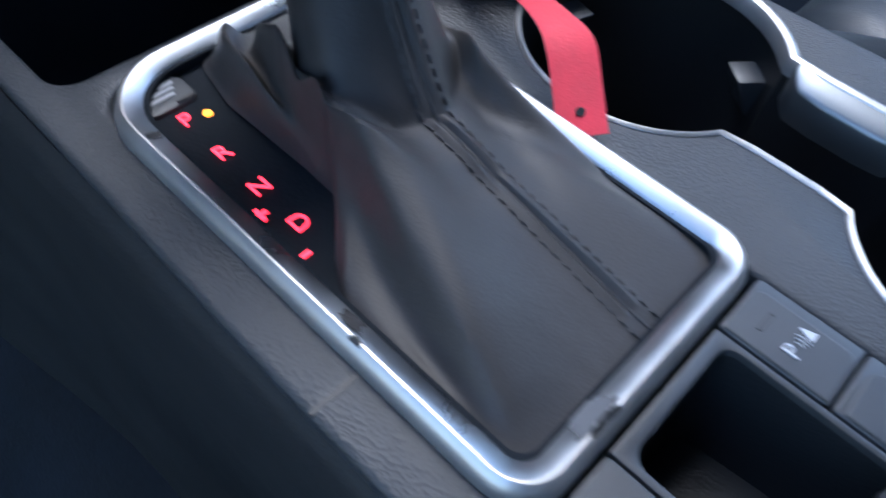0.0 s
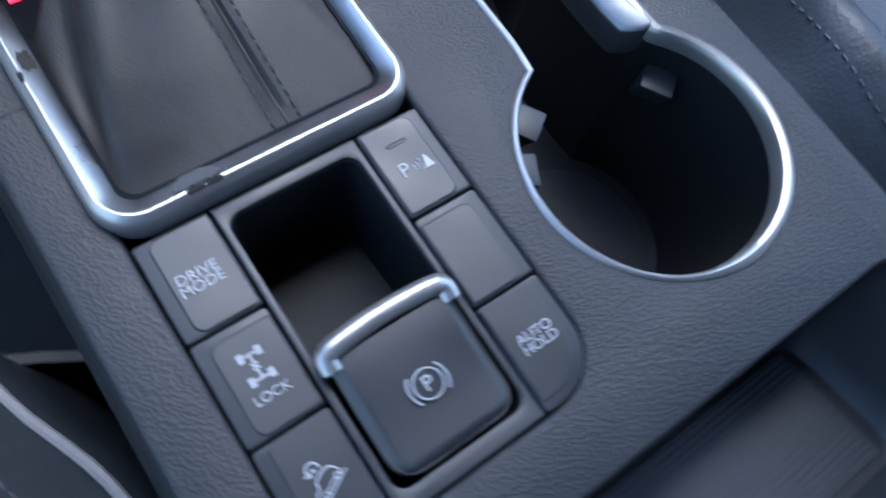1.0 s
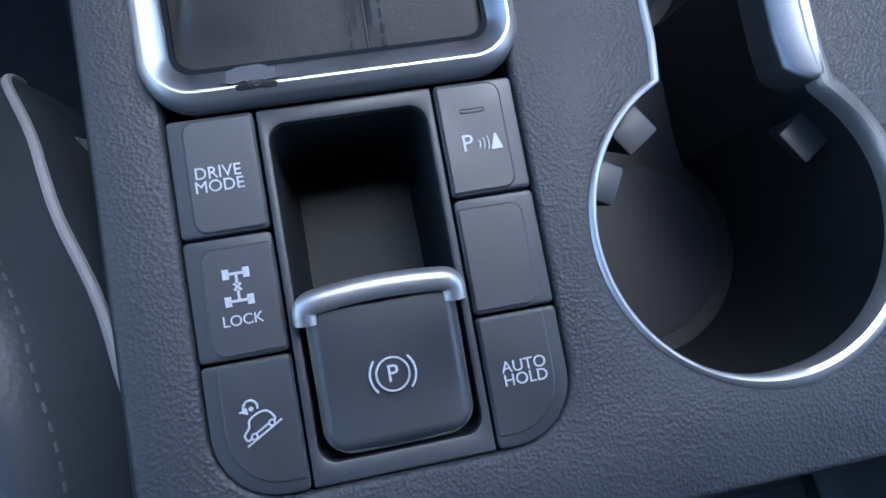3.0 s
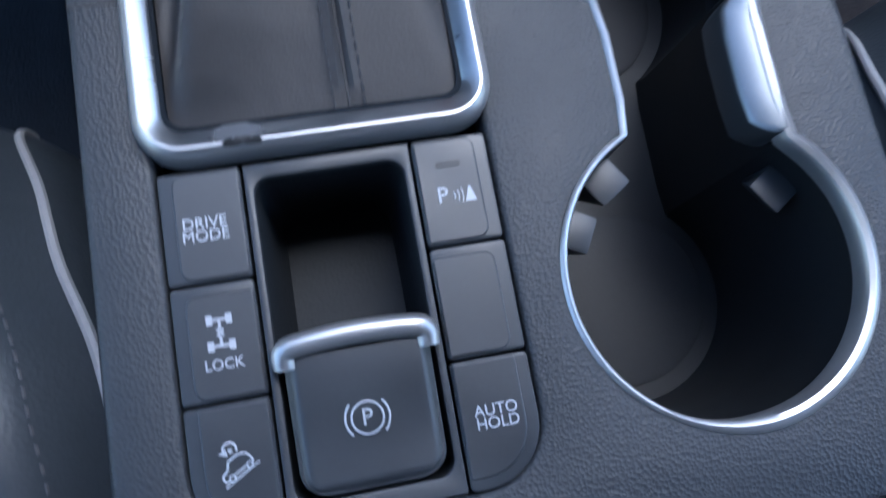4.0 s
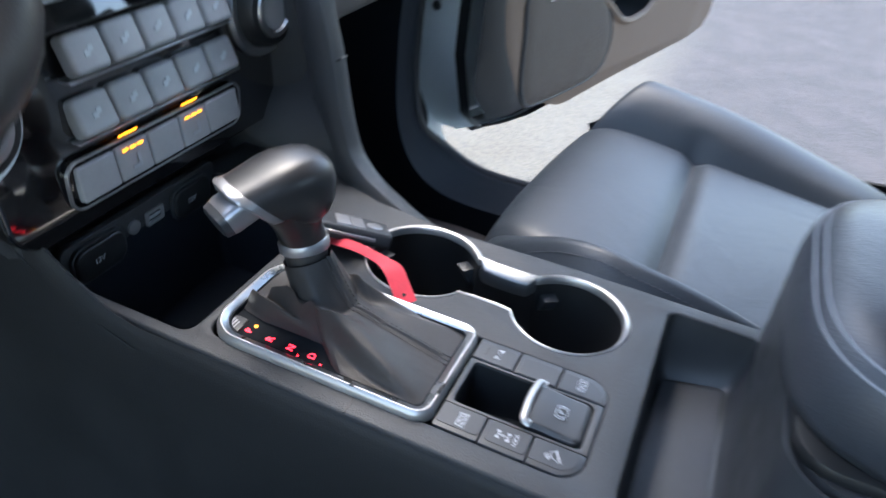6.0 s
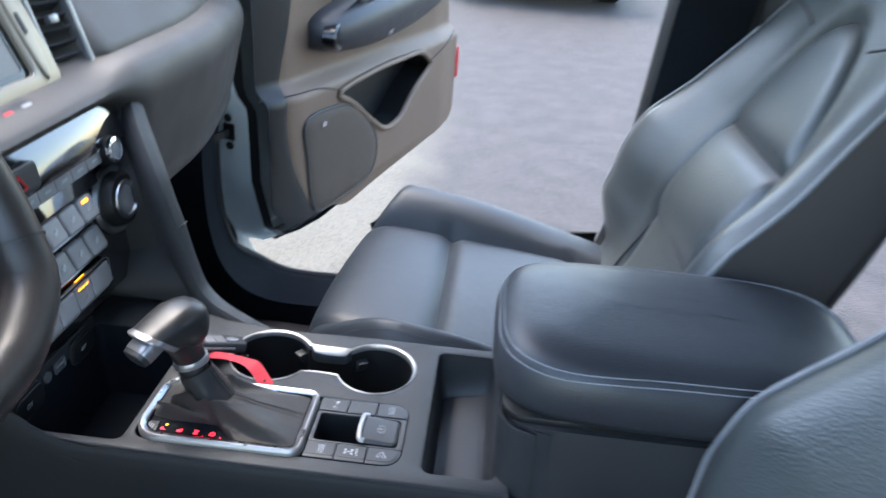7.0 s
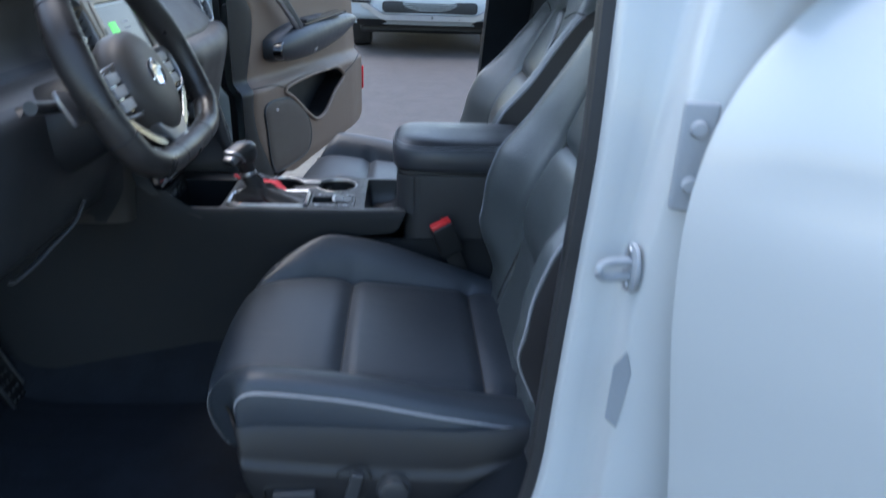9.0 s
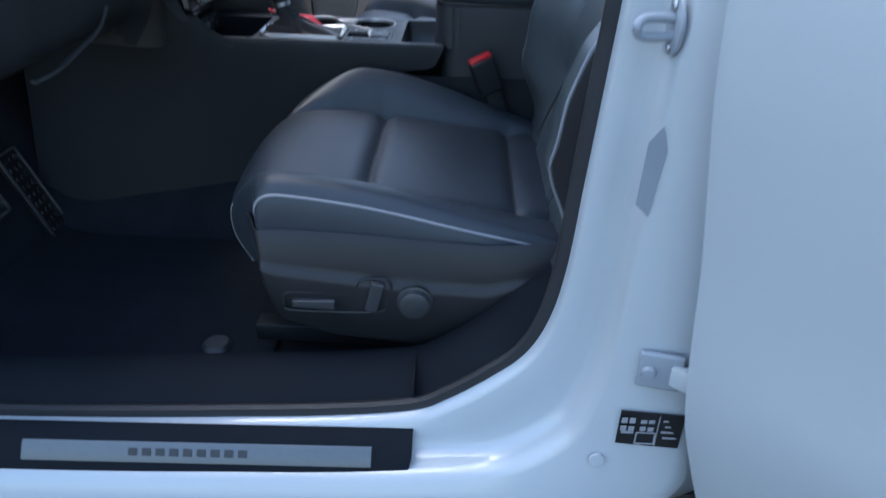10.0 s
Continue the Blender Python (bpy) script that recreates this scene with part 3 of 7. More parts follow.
def selector(con):
    """Chrome frame, letter panel and boot of the selector."""
    loop = rrect(-0.0398, 0.0398, 0.0595, 0.2035, 0, 10, [0.0085, 0.020, 0.020, 0.0085])
    bez = part("selector_frame", sweep([(x, y, CZ + 0.0012) for x, y in loop], [(0.0002, -0.003), (0.0002, 0.0047), (0.0012, 0.0047), (0.0026, 0.0036), (0.0036, 0.0014), (0.0038, -0.003)], True), CHROME, con, "scratched satin chrome selector frame")
    part("frame_bevel", sweep([(x, y, CZ + 0.0012) for x, y in loop], [(-0.0037, -0.003), (-0.0037, 0.0026), (-0.0030, 0.0034), (0.0006, 0.0049), (0.0006, -0.003)], True), BEVEL, bez, "bright bevel of the frame")
    part("frame_gasket", sweep([(x, y, CZ + 0.0012) for x, y in rrect(-0.0358, 0.0358, 0.0635, 0.1995, 0, 10, [0.0055, 0.017, 0.017, 0.0055])], [(-0.0008, -0.003), (-0.0008, 0.0026), (0.0008, 0.0026), (0.0008, -0.003)], True), SILLTRIM, bez, "black gasket inside the frame")
    # chipped spots where the chrome has peeled
    rng = random.Random(4)
    for x, y, turn, w, h, worn in ((-0.0190, 0.0612, 0, 0.0064, 0.0020, MATGREY), (-0.0180, 0.0580, 0, 0.0042, 0.0013, WORN), (-0.0382, 0.108, 90, 0.0030, 0.0017, WORN), (-0.0414, 0.104, 90, 0.0016, 0.0012, WORN), (-0.0385, 0.1790, 90, 0.0014, 0.0020, WORN)):
        ring = []
        for i in range(26):
            a = 2 * math.pi * i / 26
            r = 1 + rng.uniform(-0.22, 0.2)
            ring.append((w * r * math.copysign(abs(math.cos(a)) ** 0.6, math.cos(a)), h * r * math.copysign(abs(math.sin(a)) ** 0.7, math.sin(a))))
        bm = bmesh.new()
        cv = bm.verts.new((0, 0, 0))
        r1 = [bm.verts.new((a * 0.5, b * 0.5, 0)) for a, b in ring]
        r2 = [bm.verts.new((a, b, 0)) for a, b in ring]
        for i in range(26):
            j = (i + 1) % 26
            bm.faces.new((cv, r1[i], r1[j]))
            bm.faces.new((r1[i], r2[i], r2[j], r1[j]))
        for v in bm.verts:
            u = v.co.y - 0.0398 - x if turn else 0.0595 - y - v.co.y
            u = min(0.0036, max(-0.0036, u))
            v.co.z = CZ + 0.0015 + (0.0031 + (u + 0.0037) / 0.0039 * 0.0017 if u < 0.0002 else 0.0048 - 0.0034 * (u / 0.0036) ** 2)
        m = Matrix.Translation((x, y, 0)) @ pose(0, 0, 0, 0, 0, turn)
        part("peeled_spot", moved(bm, m), worn, bez, "dark spot where the chrome has peeled")
    part("letter_panel", plate([rrect(-0.0372, 0.0372, 0.0620, 0.2010, 0.01)], CZ - 0.008, CZ + 0.0004), SILLTRIM, con, "black panel with lit selector letters")
    lz = CZ + 0.0008
    for ch, y in (("P", 0.1822), ("R", 0.1670), ("N", 0.1521), ("D", 0.1373)):
        part("letter", words(ch, 0.0066, (-0.0278, y + 0.0008, lz)), LIT, con, "glowing red letter " + ch)
    part("plus_sign", joined(box(-0.0350, -0.0312, 0.14555, 0.14645, lz - 0.0002, lz + 0.0002), box(-0.03355, -0.03265, 0.1441, 0.1479, lz - 0.0003, lz + 0.00025)), LIT, con, "glowing red plus sign")
    part("minus_sign", box(-0.0347, -0.0313, 0.1297, 0.1307, lz - 0.0002, lz + 0.0002), LIT, con, "glowing red minus sign")
    part("selector_lamp", lathe([(0, 0), (0.0013, 0), (0.0012, 0.0004), (0, 0.0005)], (-0.0222, 0.1820, CZ + 0.0003), n=14), AMBER, con, "amber lamp beside the letter P")
    cover = part("release_cover", plate([rrect(-0.0350, -0.0200, 0.1880, 0.1990, 0.003)], CZ - 0.001, CZ + 0.0016, 0.0006, 2), PLAIN, con, "small release cover with unreadable lettering")
    for i in range(3):
        part("lettering_bar", box(-0.0325, -0.0228 - 0.001 * i, 0.1962 - 0.0021 * i, 0.1973 - 0.0021 * i, CZ + 0.0015, CZ + 0.0019), DIM, cover)
    part("release_notch", box(-0.0262, -0.0210, 0.1884, 0.1898, CZ + 0.0014, CZ + 0.0021, 0.0003, 1), BLACK, cover)


BOOT_FOOT = [(0.034, 0.0635), (0.0375, 0.068), (0.0375, 0.198), (0.033, 0.2025), (-0.006, 0.2025), (-0.0135, 0.197), (-0.0170, 0.180), (-0.0165, 0.150), (-0.0170, 0.1375), (-0.029, 0.1245),
             (-0.0355, 0.114), (-0.0368, 0.068), (-0.033, 0.0635)]
# folds of the boot: lines of x, y, height over the slope, spread to the left and spread to the right
BOOT_FOLDS = [
    [(-0.0020, 0.1840, 0.0080, 0.0022, 0.0030), (-0.0075, 0.1660, 0.0140, 0.0020, 0.0030), (-0.0112, 0.1500, 0.0155, 0.0020, 0.0038), (-0.0142, 0.1300, 0.0125, 0.0023, 0.0100), (-0.0205, 0.1110, 0.0095, 0.0027, 0.0160),
     (-0.0265, 0.0890, 0.0066, 0.0030, 0.0160), (-0.0312, 0.0690, 0.0018, 0.0030, 0.0100)],
    [(-0.0185, 0.1340, -0.0016, 0.0030, 0.0020), (-0.0255, 0.1140, -0.0024, 0.0040, 0.0024), (-0.0310, 0.0900, -0.0022, 0.0040, 0.0024), (-0.0345, 0.0720, -0.0004, 0.0030, 0.0020)],
    [(-0.0030, 0.1990, 0.0070, 0.0040, 0.0030), (-0.0100, 0.1880, 0.0095, 0.0030, 0.0028), (-0.0138, 0.1680, 0.0075, 0.0024, 0.0020), (-0.0156, 0.1480, 0.0030, 0.0020, 0.0020)],
    [(0.0240, 0.1650, 0.0120, 0.0036, 0.0050), (0.0270, 0.1430, 0.0110, 0.0036, 0.0050), (0.0310, 0.1220, 0.0070, 0.0045, 0.0050), (0.0350, 0.1040, 0.0024, 0.0050, 0.0040)],
    [(0.0210, 0.1500, -0.0025, 0.0040, 0.0030), (0.0190, 0.1260, -0.0038, 0.0060, 0.0045), (0.0180, 0.1060, -0.0010, 0.0060, 0.0050)],
    [(-0.0045, 0.1640, -0.0040, 0.0030, 0.0040), (-0.0060, 0.1450, -0.0060, 0.0030, 0.0040), (-0.0010, 0.1330, -0.0025, 0.0030, 0.0030)],
]


def fold_height(x, y):
    """Height that the folds add to the boot's slope at a place."""
    z = 0.0
    for line in BOOT_FOLDS:
        best = None
        for p, q in zip(line, line[1:]):
            dx, dy = q[0] - p[0], q[1] - p[1]
            t = min(1, max(0, ((x - p[0]) * dx + (y - p[1]) * dy) / (dx * dx + dy * dy)))
            ex, ey = x - p[0] - t * dx, y - p[1] - t * dy
            d = math.hypot(ex, ey)
            if best is None or d < best[0]:
                best = (d, mix(p[2], q[2], t), mix(p[3], q[3], t) if dx * ey - dy * ex < 0 else mix(p[4], q[4], t))
        z += best[1] * math.exp(-(best[0] / best[2]) ** 2)
    return z


def boot_ring(k, n=216):
    """A ring of the gathered leather boot, from its frame (k = 0) over the sleeve's foot (k = 0.6) to the collar (k = 1)."""
    foot = BOOT_FOOT
    dense = []
    for a, b in zip(foot, foot[1:] + foot[:1]):
        m = max(2, int(math.hypot(b[0] - a[0], b[1] - a[1]) / 0.001))
        dense += [(mix(a[0], b[0], i / m), mix(a[1], b[1], i / m)) for i in range(m)]
    c0, c1, c2 = Vector((0.010, 0.140)), Vector((0.0080, 0.150)), Vector((0.0130, 0.1675))
    out = []
    q = min(1, k / 0.6)
    r = max(0, (k - 0.6) / 0.4)
    for i in range(n):
        a = 2 * math.pi * i / n
        d = Vector((math.cos(a), math.sin(a)))
        best = max((Vector(p) - c0 for p in dense), key=lambda p: p.normalized().dot(d))
        sleeve = d * mix(0.0200, 0.0146, r ** 0.8)
        sleeve *= 1 + 0.035 * (1 - r) * math.cos(5 * a + 1) + 0.02 * (1 - r) * math.cos(9 * a)
        cen = c0.lerp(c1, q) if r <= 0 else c1.lerp(c2, r)
        p = cen + best * (1 - q) + sleeve * q
        e = ((math.degrees(a) - 268.3 + 180) % 360 - 180) / 360 * 2 * math.pi * (p - cen).length
        seam = 0.0011 * math.exp(-((abs(e) - 0.0017) / 0.0013) ** 2) - 0.0008 * math.exp(-(e / 0.0008) ** 2)
        if r <= 0:
            z = CZ + 0.0014 + 0.0120 * min(1, q / 0.8) + 0.0035 * ease(0.70, 1.0, q) + ease(0, 0.16, q) * (fold_height(p.x, p.y) * (1 - 0.55 * ease(0.8, 1, q)) + seam)
        else:
            z = CZ + 0.0169 + 0.0214 * r + 0.0016 * math.sin(math.pi * r) * math.cos(3 * a + 2)
            z += (1 - ease(0, 0.25, r)) * 0.45 * fold_height(p.x, p.y)
            p += d * seam * 1.2 * ease(0.0, 0.3, r)
        out.append((p.x, p.y, z - 0.0055 * r * d.y))
    return out


def gear_lever():
    lev = thing("gear_lever", (0.01, 0.14, CZ), "black leather gear lever with silver release button and stitched boot", "gear lever")
    ks = [i / 64 for i in range(65)]
    rings = [boot_ring(k) for k in ks]
    part("boot", loft(rings, True, False), BOOT, lev, "creased grey-black leather boot with a double seam")
    # double stitched seam down the boot's rear face and up the sleeve
    line = [Vector(g[161]) for g in rings]
    part("seam", tube([p + Vector((0, -0.0001, 0.0001)) for p in line], 0.0004, 6), THREAD, lev)
    for off in (-1, 1):
        rows = [(Vector(g[161]), Vector(g[161 + 6 * off])) for g in rings]
        track = [c + (e - c).normalized() * 0.0037 + Vector((0, -0.0003, 0.0003)) for c, e in rows]
        run, dots = 0.0, []
        for p, q2 in zip(track[1:-2], track[2:-1]):
            n2 = max(1, round((q2 - p).length / 0.00025))
            for j in range(n2):
                w = p.lerp(q2, j / n2)
                run += (q2 - p).length / n2
                if run % 0.0034 < 0.0024:
                    dots.append(w)
                elif dots:
                    if len(dots) > 2:
                        part("stitch", tube([dots[0], dots[len(dots) // 2] + Vector((0, -0.0001, 0.0002)), dots[-1]], 0.00045, 5), THREAD, lev)
                    dots = []
    # sleeve, collar and knob
    axis = Vector((0.0045, 0.012, 0.046)).normalized()
    c = Vector((0.0138, 0.1675, CZ + 0.0335))
    sl = lathe([(0.0126, -0.004), (0.0131, 0.002), (0.0136, 0.007), (0.0130, 0.010)], c, axis, 36)
    part("sleeve", sl, BOOT, lev)
    part("collar", lathe([(0.0144, 0.009), (0.0155, 0.0095), (0.0160, 0.0115), (0.0159, 0.0155), (0.0152, 0.0168), (0.012, 0.0168)], c, axis, 40), SILVER, lev, "silver collar ring")
    # knob: a stem under a handle whose end points to the driver
    def ellipse(c, right, up, w, h, p=2.4, n=36):
        out = []
        for j in range(n):
            a = 2 * math.pi * j / n
            out.append(c + right * w * math.copysign(abs(math.cos(a)) ** (2 / p), math.cos(a)) + up * h * math.copysign(abs(math.sin(a)) ** (2 / p), math.sin(a)))
        return out
    A, B = Vector((0.0320, 0.1640, CZ + 0.0880)), Vector((-0.0240, 0.1920, CZ + 0.0880))
    ax = (B - A).normalized()
    rt = Vector((ax.y, -ax.x, 0)).normalized()
    up = rt.cross(ax) if rt.cross(ax).z > 0 else ax.cross(rt)
    SLANT = 0.026

    def cut(ring, mid, h, t):
        """Leans a ring so that the handle's end faces down."""
        k = SLANT * ease(0.30, 1.0, t)
        return [p - ax * k * (0.62 - (p - mid).dot(up) / h * 0.5) for p in ring]

    rings = []
    for t, w, h, dz in ((0.0, 0.001, 0.001, 0.002), (0.01, 0.008, 0.008, 0.002), (0.06, 0.0145, 0.0150, 0.001), (0.14, 0.0185, 0.0195, 0.0), (0.26, 0.0210, 0.0225, -0.001), (0.42, 0.0218, 0.0212, 0.0005),
                        (0.58, 0.0212, 0.0186, 0.0010), (0.74, 0.0200, 0.0158, 0.0005), (0.88, 0.0188, 0.0138, -0.0005), (1.0, 0.0178, 0.0126, -0.0015)):
        mid = A + ax * t * (B - A).length * 1.12 + up * dz
        rings.append(cut(ellipse(mid, rt, up, w, h, 2.9), mid, h, t))
    head = loft(rings)
    st = []
    foot = c + axis * 0.0155
    for i in range(9):
        t = i / 8
        p = foot.lerp(Vector((0.0060, 0.1770, CZ + 0.0840)), t)
        w = mix(0.0148, 0.0190, ease(0.35, 1.0, t))
        st.append(ellipse(p, Vector((0.87, -0.5, 0)), Vector((0.5, 0.87, 0)), mix(0.0148, 0.0235, ease(0.3, 1.0, t)), mix(0.0148, 0.0185, ease(0.3, 1, t)), 2.0))
    part("knob", joined(head, loft(st)), KNOB, lev, "smooth black leather knob", 75)
    E = A + ax * (B - A).length * 1.12 - up * 0.0015
    band = loft([cut(ellipse(E + ax * o, rt, up, w, h, 2.9), E + ax * o, h, 1.0) for o, w, h in ((-0.0056, 0.0178, 0.0128), (-0.0050, 0.0187, 0.0137), (0.0008, 0.0187, 0.0135), (0.0022, 0.0178, 0.0126), (0.0022, 0.0135, 0.0100))])
    part("trim_band", band, SILVER, lev, "silver band round the knob's slanted end")
    out = (ax * 0.90 - up * 0.43).normalized()
    lift = rt.cross(out)
    lift = lift if lift.z > 0 else -lift
    F0 = E - ax * SLANT * 0.46 - up * 0.001
    btn = loft([ellipse(F0 + out * o, rt, lift, w, h, 3.4) for o, w, h in ((-0.006, 0.0128, 0.0094), (0.0100, 0.0124, 0.0090), (0.0122, 0.0118, 0.0084))])
    rel = part("release_button", btn, SILVER, lev, "silver release button", 30)
    cap = loft([ellipse(F0 + out * o, rt, lift, w, h, 3.4) for o, w, h in ((0.0118, 0.0119, 0.0085), (0.0160, 0.0112, 0.0079), (0.0172, 0.0090, 0.0062), (0.0175, 0.001, 0.001))])
    part("button_cap", cap, PLAIN, rel, "dark end of the button", 40)
    return lev


def key_fob():
    fob = thing("key_fob", (0.092, 0.17, CZ), "black folding car key with silver buttons on a red tag", "car key")
    ax = Vector((0.51, -0.82, -0.257)).normalized()
    up = Vector((0.352, -0.068, 0.918))
    up = (up - ax * up.dot(ax)).normalized()
    side = up.cross(ax).normalized()
    c = Vector((0.0870, 0.1775, 0.7125))
    m = Matrix(((ax.x, side.x, up.x, c.x), (ax.y, side.y, up.y, c.y), (ax.z, side.z, up.z, c.z), (0, 0, 0, 1)))
    body = box(-0.0285, 0.0285, -0.0155, 0.0155, -0.0055, 0.0055, 0.0028, 3)
    for v in body.verts:
        v.co.y *= 1 - 0.12 * ease(0.0, 0.036, v.co.x)
    part("body", moved(body, m), PLAIN, fob, "black fob body")
    part("edge_strip", moved(box(-0.026, 0.016, 0.0146, 0.0160, -0.0012, 0.0012, 0.0004, 1), m), SILVER, fob)
    part("edge_strip", moved(box(-0.026, 0.016, -0.0160, -0.0146, -0.0012, 0.0012, 0.0004, 1), m), SILVER, fob)
    part("end_plate", moved(box(-0.0300, -0.0274, -0.0140, 0.0140, -0.004, 0.0054, 0.001, 2), m), SILVER, fob)
    for a, b in ((-0.0130, -0.0024), (-0.0018, 0.0080)):
        part("button", moved(box(a, b, -0.0110, 0.0110, 0.0045, 0.0064, 0.0007, 2), m), SILVER, fob, "silver fob button")
    part("button", lathe([(0, 0), (0.0062, 0), (0.0060, 0.0012), (0.0050, 0.0017), (0, 0.0017)], m @ Vector((0.0162, 0, 0.0048)), up, 28), SILVER, fob, "round silver fob button")
    # tag: a ribbon that falls over the cup's edge
    mid = smooth([(0.0715, 0.1900, 0.7090), (0.0690, 0.1780, 0.7120), (0.0660, 0.1640, 0.7150), (0.0625, 0.1500, 0.7165), (0.0580, 0.1360, 0.7170), (0.0545, 0.1270, 0.7160), (0.0490, 0.1185, 0.7095), (0.0430, 0.1098, 0.7025)], 6)
    bm = bmesh.new()
    w = []
    for i in range(len(mid)):
        k = ease(0.45, 0.75, i / (len(mid) - 1))
        w.append(Vector((0.0030, -0.0006, 0.0016)).lerp(Vector((0.0046, -0.0044, 0.0014)), k))
    rows = []
    for p, q in zip(mid, w):
        rows.append([bm.verts.new(Vector(p) + q * s) for s in (-1, -0.5, 0, 0.5, 1)])
    for a, b in zip(rows, rows[1:]):
        for i in range(4):
            bm.faces.new((a[i], a[i + 1], b[i + 1], b[i]))
    bm.normal_update()
    bmesh.ops.solidify(bm, geom=bm.faces[:], thickness=0.0008)
    tag = part("tag", bm, RED, fob, "red fabric tag with an eyelet")
    part("tag_loop", tube(smooth([m @ Vector((-0.030, 0.004, 0.0)), m @ Vector((-0.036, 0.006, 0.003)), m @ Vector((-0.037, -0.004, 0.002)), m @ Vector((-0.030, -0.006, -0.002))], 5), 0.0022, 8), RED, fob, "red loop of the tag")
    nrm = (Vector(mid[-1]) - Vector(mid[-6])).cross(w[-1]).normalized()
    nrm = nrm if nrm.z > 0 else -nrm
    eye = Vector(mid[-4]) + nrm * 0.0010
    part("eyelet", lathe([(0, 0), (0.0013, 0), (0.0012, 0.0002), (0, 0.0002)], eye, nrm, 16), BLACK, tag, "black eyelet")
    return fob


CON = centre_console()
switches(CON)
selector(CON)
gear_lever()
key_fob()

# ---- dashboard ----
P_RIGHT = [(0.78, 1.035), (0.62, 1.052), (0.50, 1.062), (0.455, 1.061), (0.428, 1.049), (0.400, 1.022), (0.371, 0.985), (0.350, 0.957), (0.354, 0.949),
           (0.318, 0.944), (0.306, 0.918), (0.312, 0.885), (0.322, 0.845), (0.334, 0.800), (0.352, 0.765), (0.47, 0.735)]
P_MID = [(0.78, 1.040), (0.62, 1.064), (0.50, 1.078), (0.455, 1.079), (0.438, 1.068), (0.432, 1.040), (0.416, 1.000), (0.398, 0.960), (0.354, 0.9445),
         (0.322, 0.933), (0.321, 0.927), (0.352, 0.917), (0.354, 0.840), (0.354, 0.780), (0.356, 0.745), (0.362, 0.690)]
P_LEFT = [(0.78, 1.045), (0.62, 1.085), (0.50, 1.118), (0.420, 1.128), (0.405, 1.105), (0.440, 1.060), (0.450, 1.000), (0.420, 0.965), (0.380, 0.955),
          (0.358, 0.940), (0.352, 0.905), (0.354, 0.870), (0.358, 0.835), (0.366, 0.795), (0.385, 0.760), (0.47, 0.72)]


def dash_point(x, k):
    """A point of the dashboard's face at x; k runs from the windscreen (0) to the lower edge (1)."""
    k = k * (len(P_MID) - 1)
    i = min(int(k), len(P_MID) - 2)

    def at(p):
        a, b = p[max(i - 1, 0)], p[i]
        c, d = p[i + 1], p[min(i + 2, len(p) - 1)]
        t = k - i
        return [0.5 * (2 * q + (r - o) * t + (2 * o - 5 * q + 4 * r - s) * t * t + (3 * q - o - 3 * r + s) * t ** 3) for o, q, r, s in zip(a, b, c, d)]

    m, r, l = at(P_MID), at(P_RIGHT), at(P_LEFT)
    wr, wl = ease(0.185, 0.265, x), ease(-0.09, -0.19, x)
    y = m[0] * (1 - wr - wl) + r[0] * wr + l[0] * wl
    z = m[1] * (1 - wr - wl) + r[1] * wr + l[1] * wl
    y += 0.055 * ease(0.42, 0.80, x) + 0.045 * ease(-0.45, -0.72, x)
    return Vector((x, y, z))


def frame_at(p, right, up):
    r = Vector(right).normalized()
    u = Vector(up)
    o = r.cross(u).normalized()
    u = o.cross(r)
    p = Vector(p)
    return Matrix(((r.x, u.x, o.x, p.x), (r.y, u.y, o.y, p.y), (r.z, u.z, o.z, p.z), (0, 0, 0, 1)))


def air_vent(parent, m, w, h, slats, lean=0.0):
    """An upright vent with a silver surround, slats and a small slider."""
    def bent(bm):
        for v in bm.verts:
            v.co.x += lean * v.co.y
        return moved(bm, m)
    out = rrect(-w / 2, w / 2, -h / 2, h / 2, w * 0.30)
    inn = rrect(-w / 2 + 0.006, w / 2 - 0.006, -h / 2 + 0.006, h / 2 - 0.006, w * 0.22)
    v = part("air_vent", bent(plate([out, inn], -0.036, 0.006, 0.002, 2)), SILVER, parent, "silver framed air vent")
    part("vent_duct", bent(plate([inn], -0.028, -0.024)), BLACK, v)
    for i in range(slats):
        y = mix(-h / 2 + 0.012, h / 2 - 0.012, i / (slats - 1))
        part("slat", bent(moved(box(-w / 2 + 0.005, w / 2 - 0.005, -0.0070, 0.0070, -0.0009, 0.0009, 0.0004, 1), pose(0, y, -0.008, 62))), PLAIN, v)
    part("slider", bent(box(-0.006, 0.006, -0.004, 0.004, -0.004, 0.004, 0.001)), SILVER, v)


def stack_pose(x, z, out=0.0):
    return Matrix(((1, 0, 0, x), (0, 0, -1, 0.3215 - out), (0, 1, 0, z), (0, 0, 0, 1)))


def key(parent, x0, x1, z0, z1, out, mat, r=0.003, label="", name="key", slope=0.0, deep=0.006):
    bm = plate([rrect(-(x1 - x0) / 2, (x1 - x0) / 2, -(z1 - z0) / 2, (z1 - z0) / 2, r)], -deep, 0.0, 0.0012, 2)
    return part(name, moved(bm, stack_pose((x0 + x1) / 2, (z0 + z1) / 2, out) @ pose(0, 0, 0, slope)), mat, parent, label)


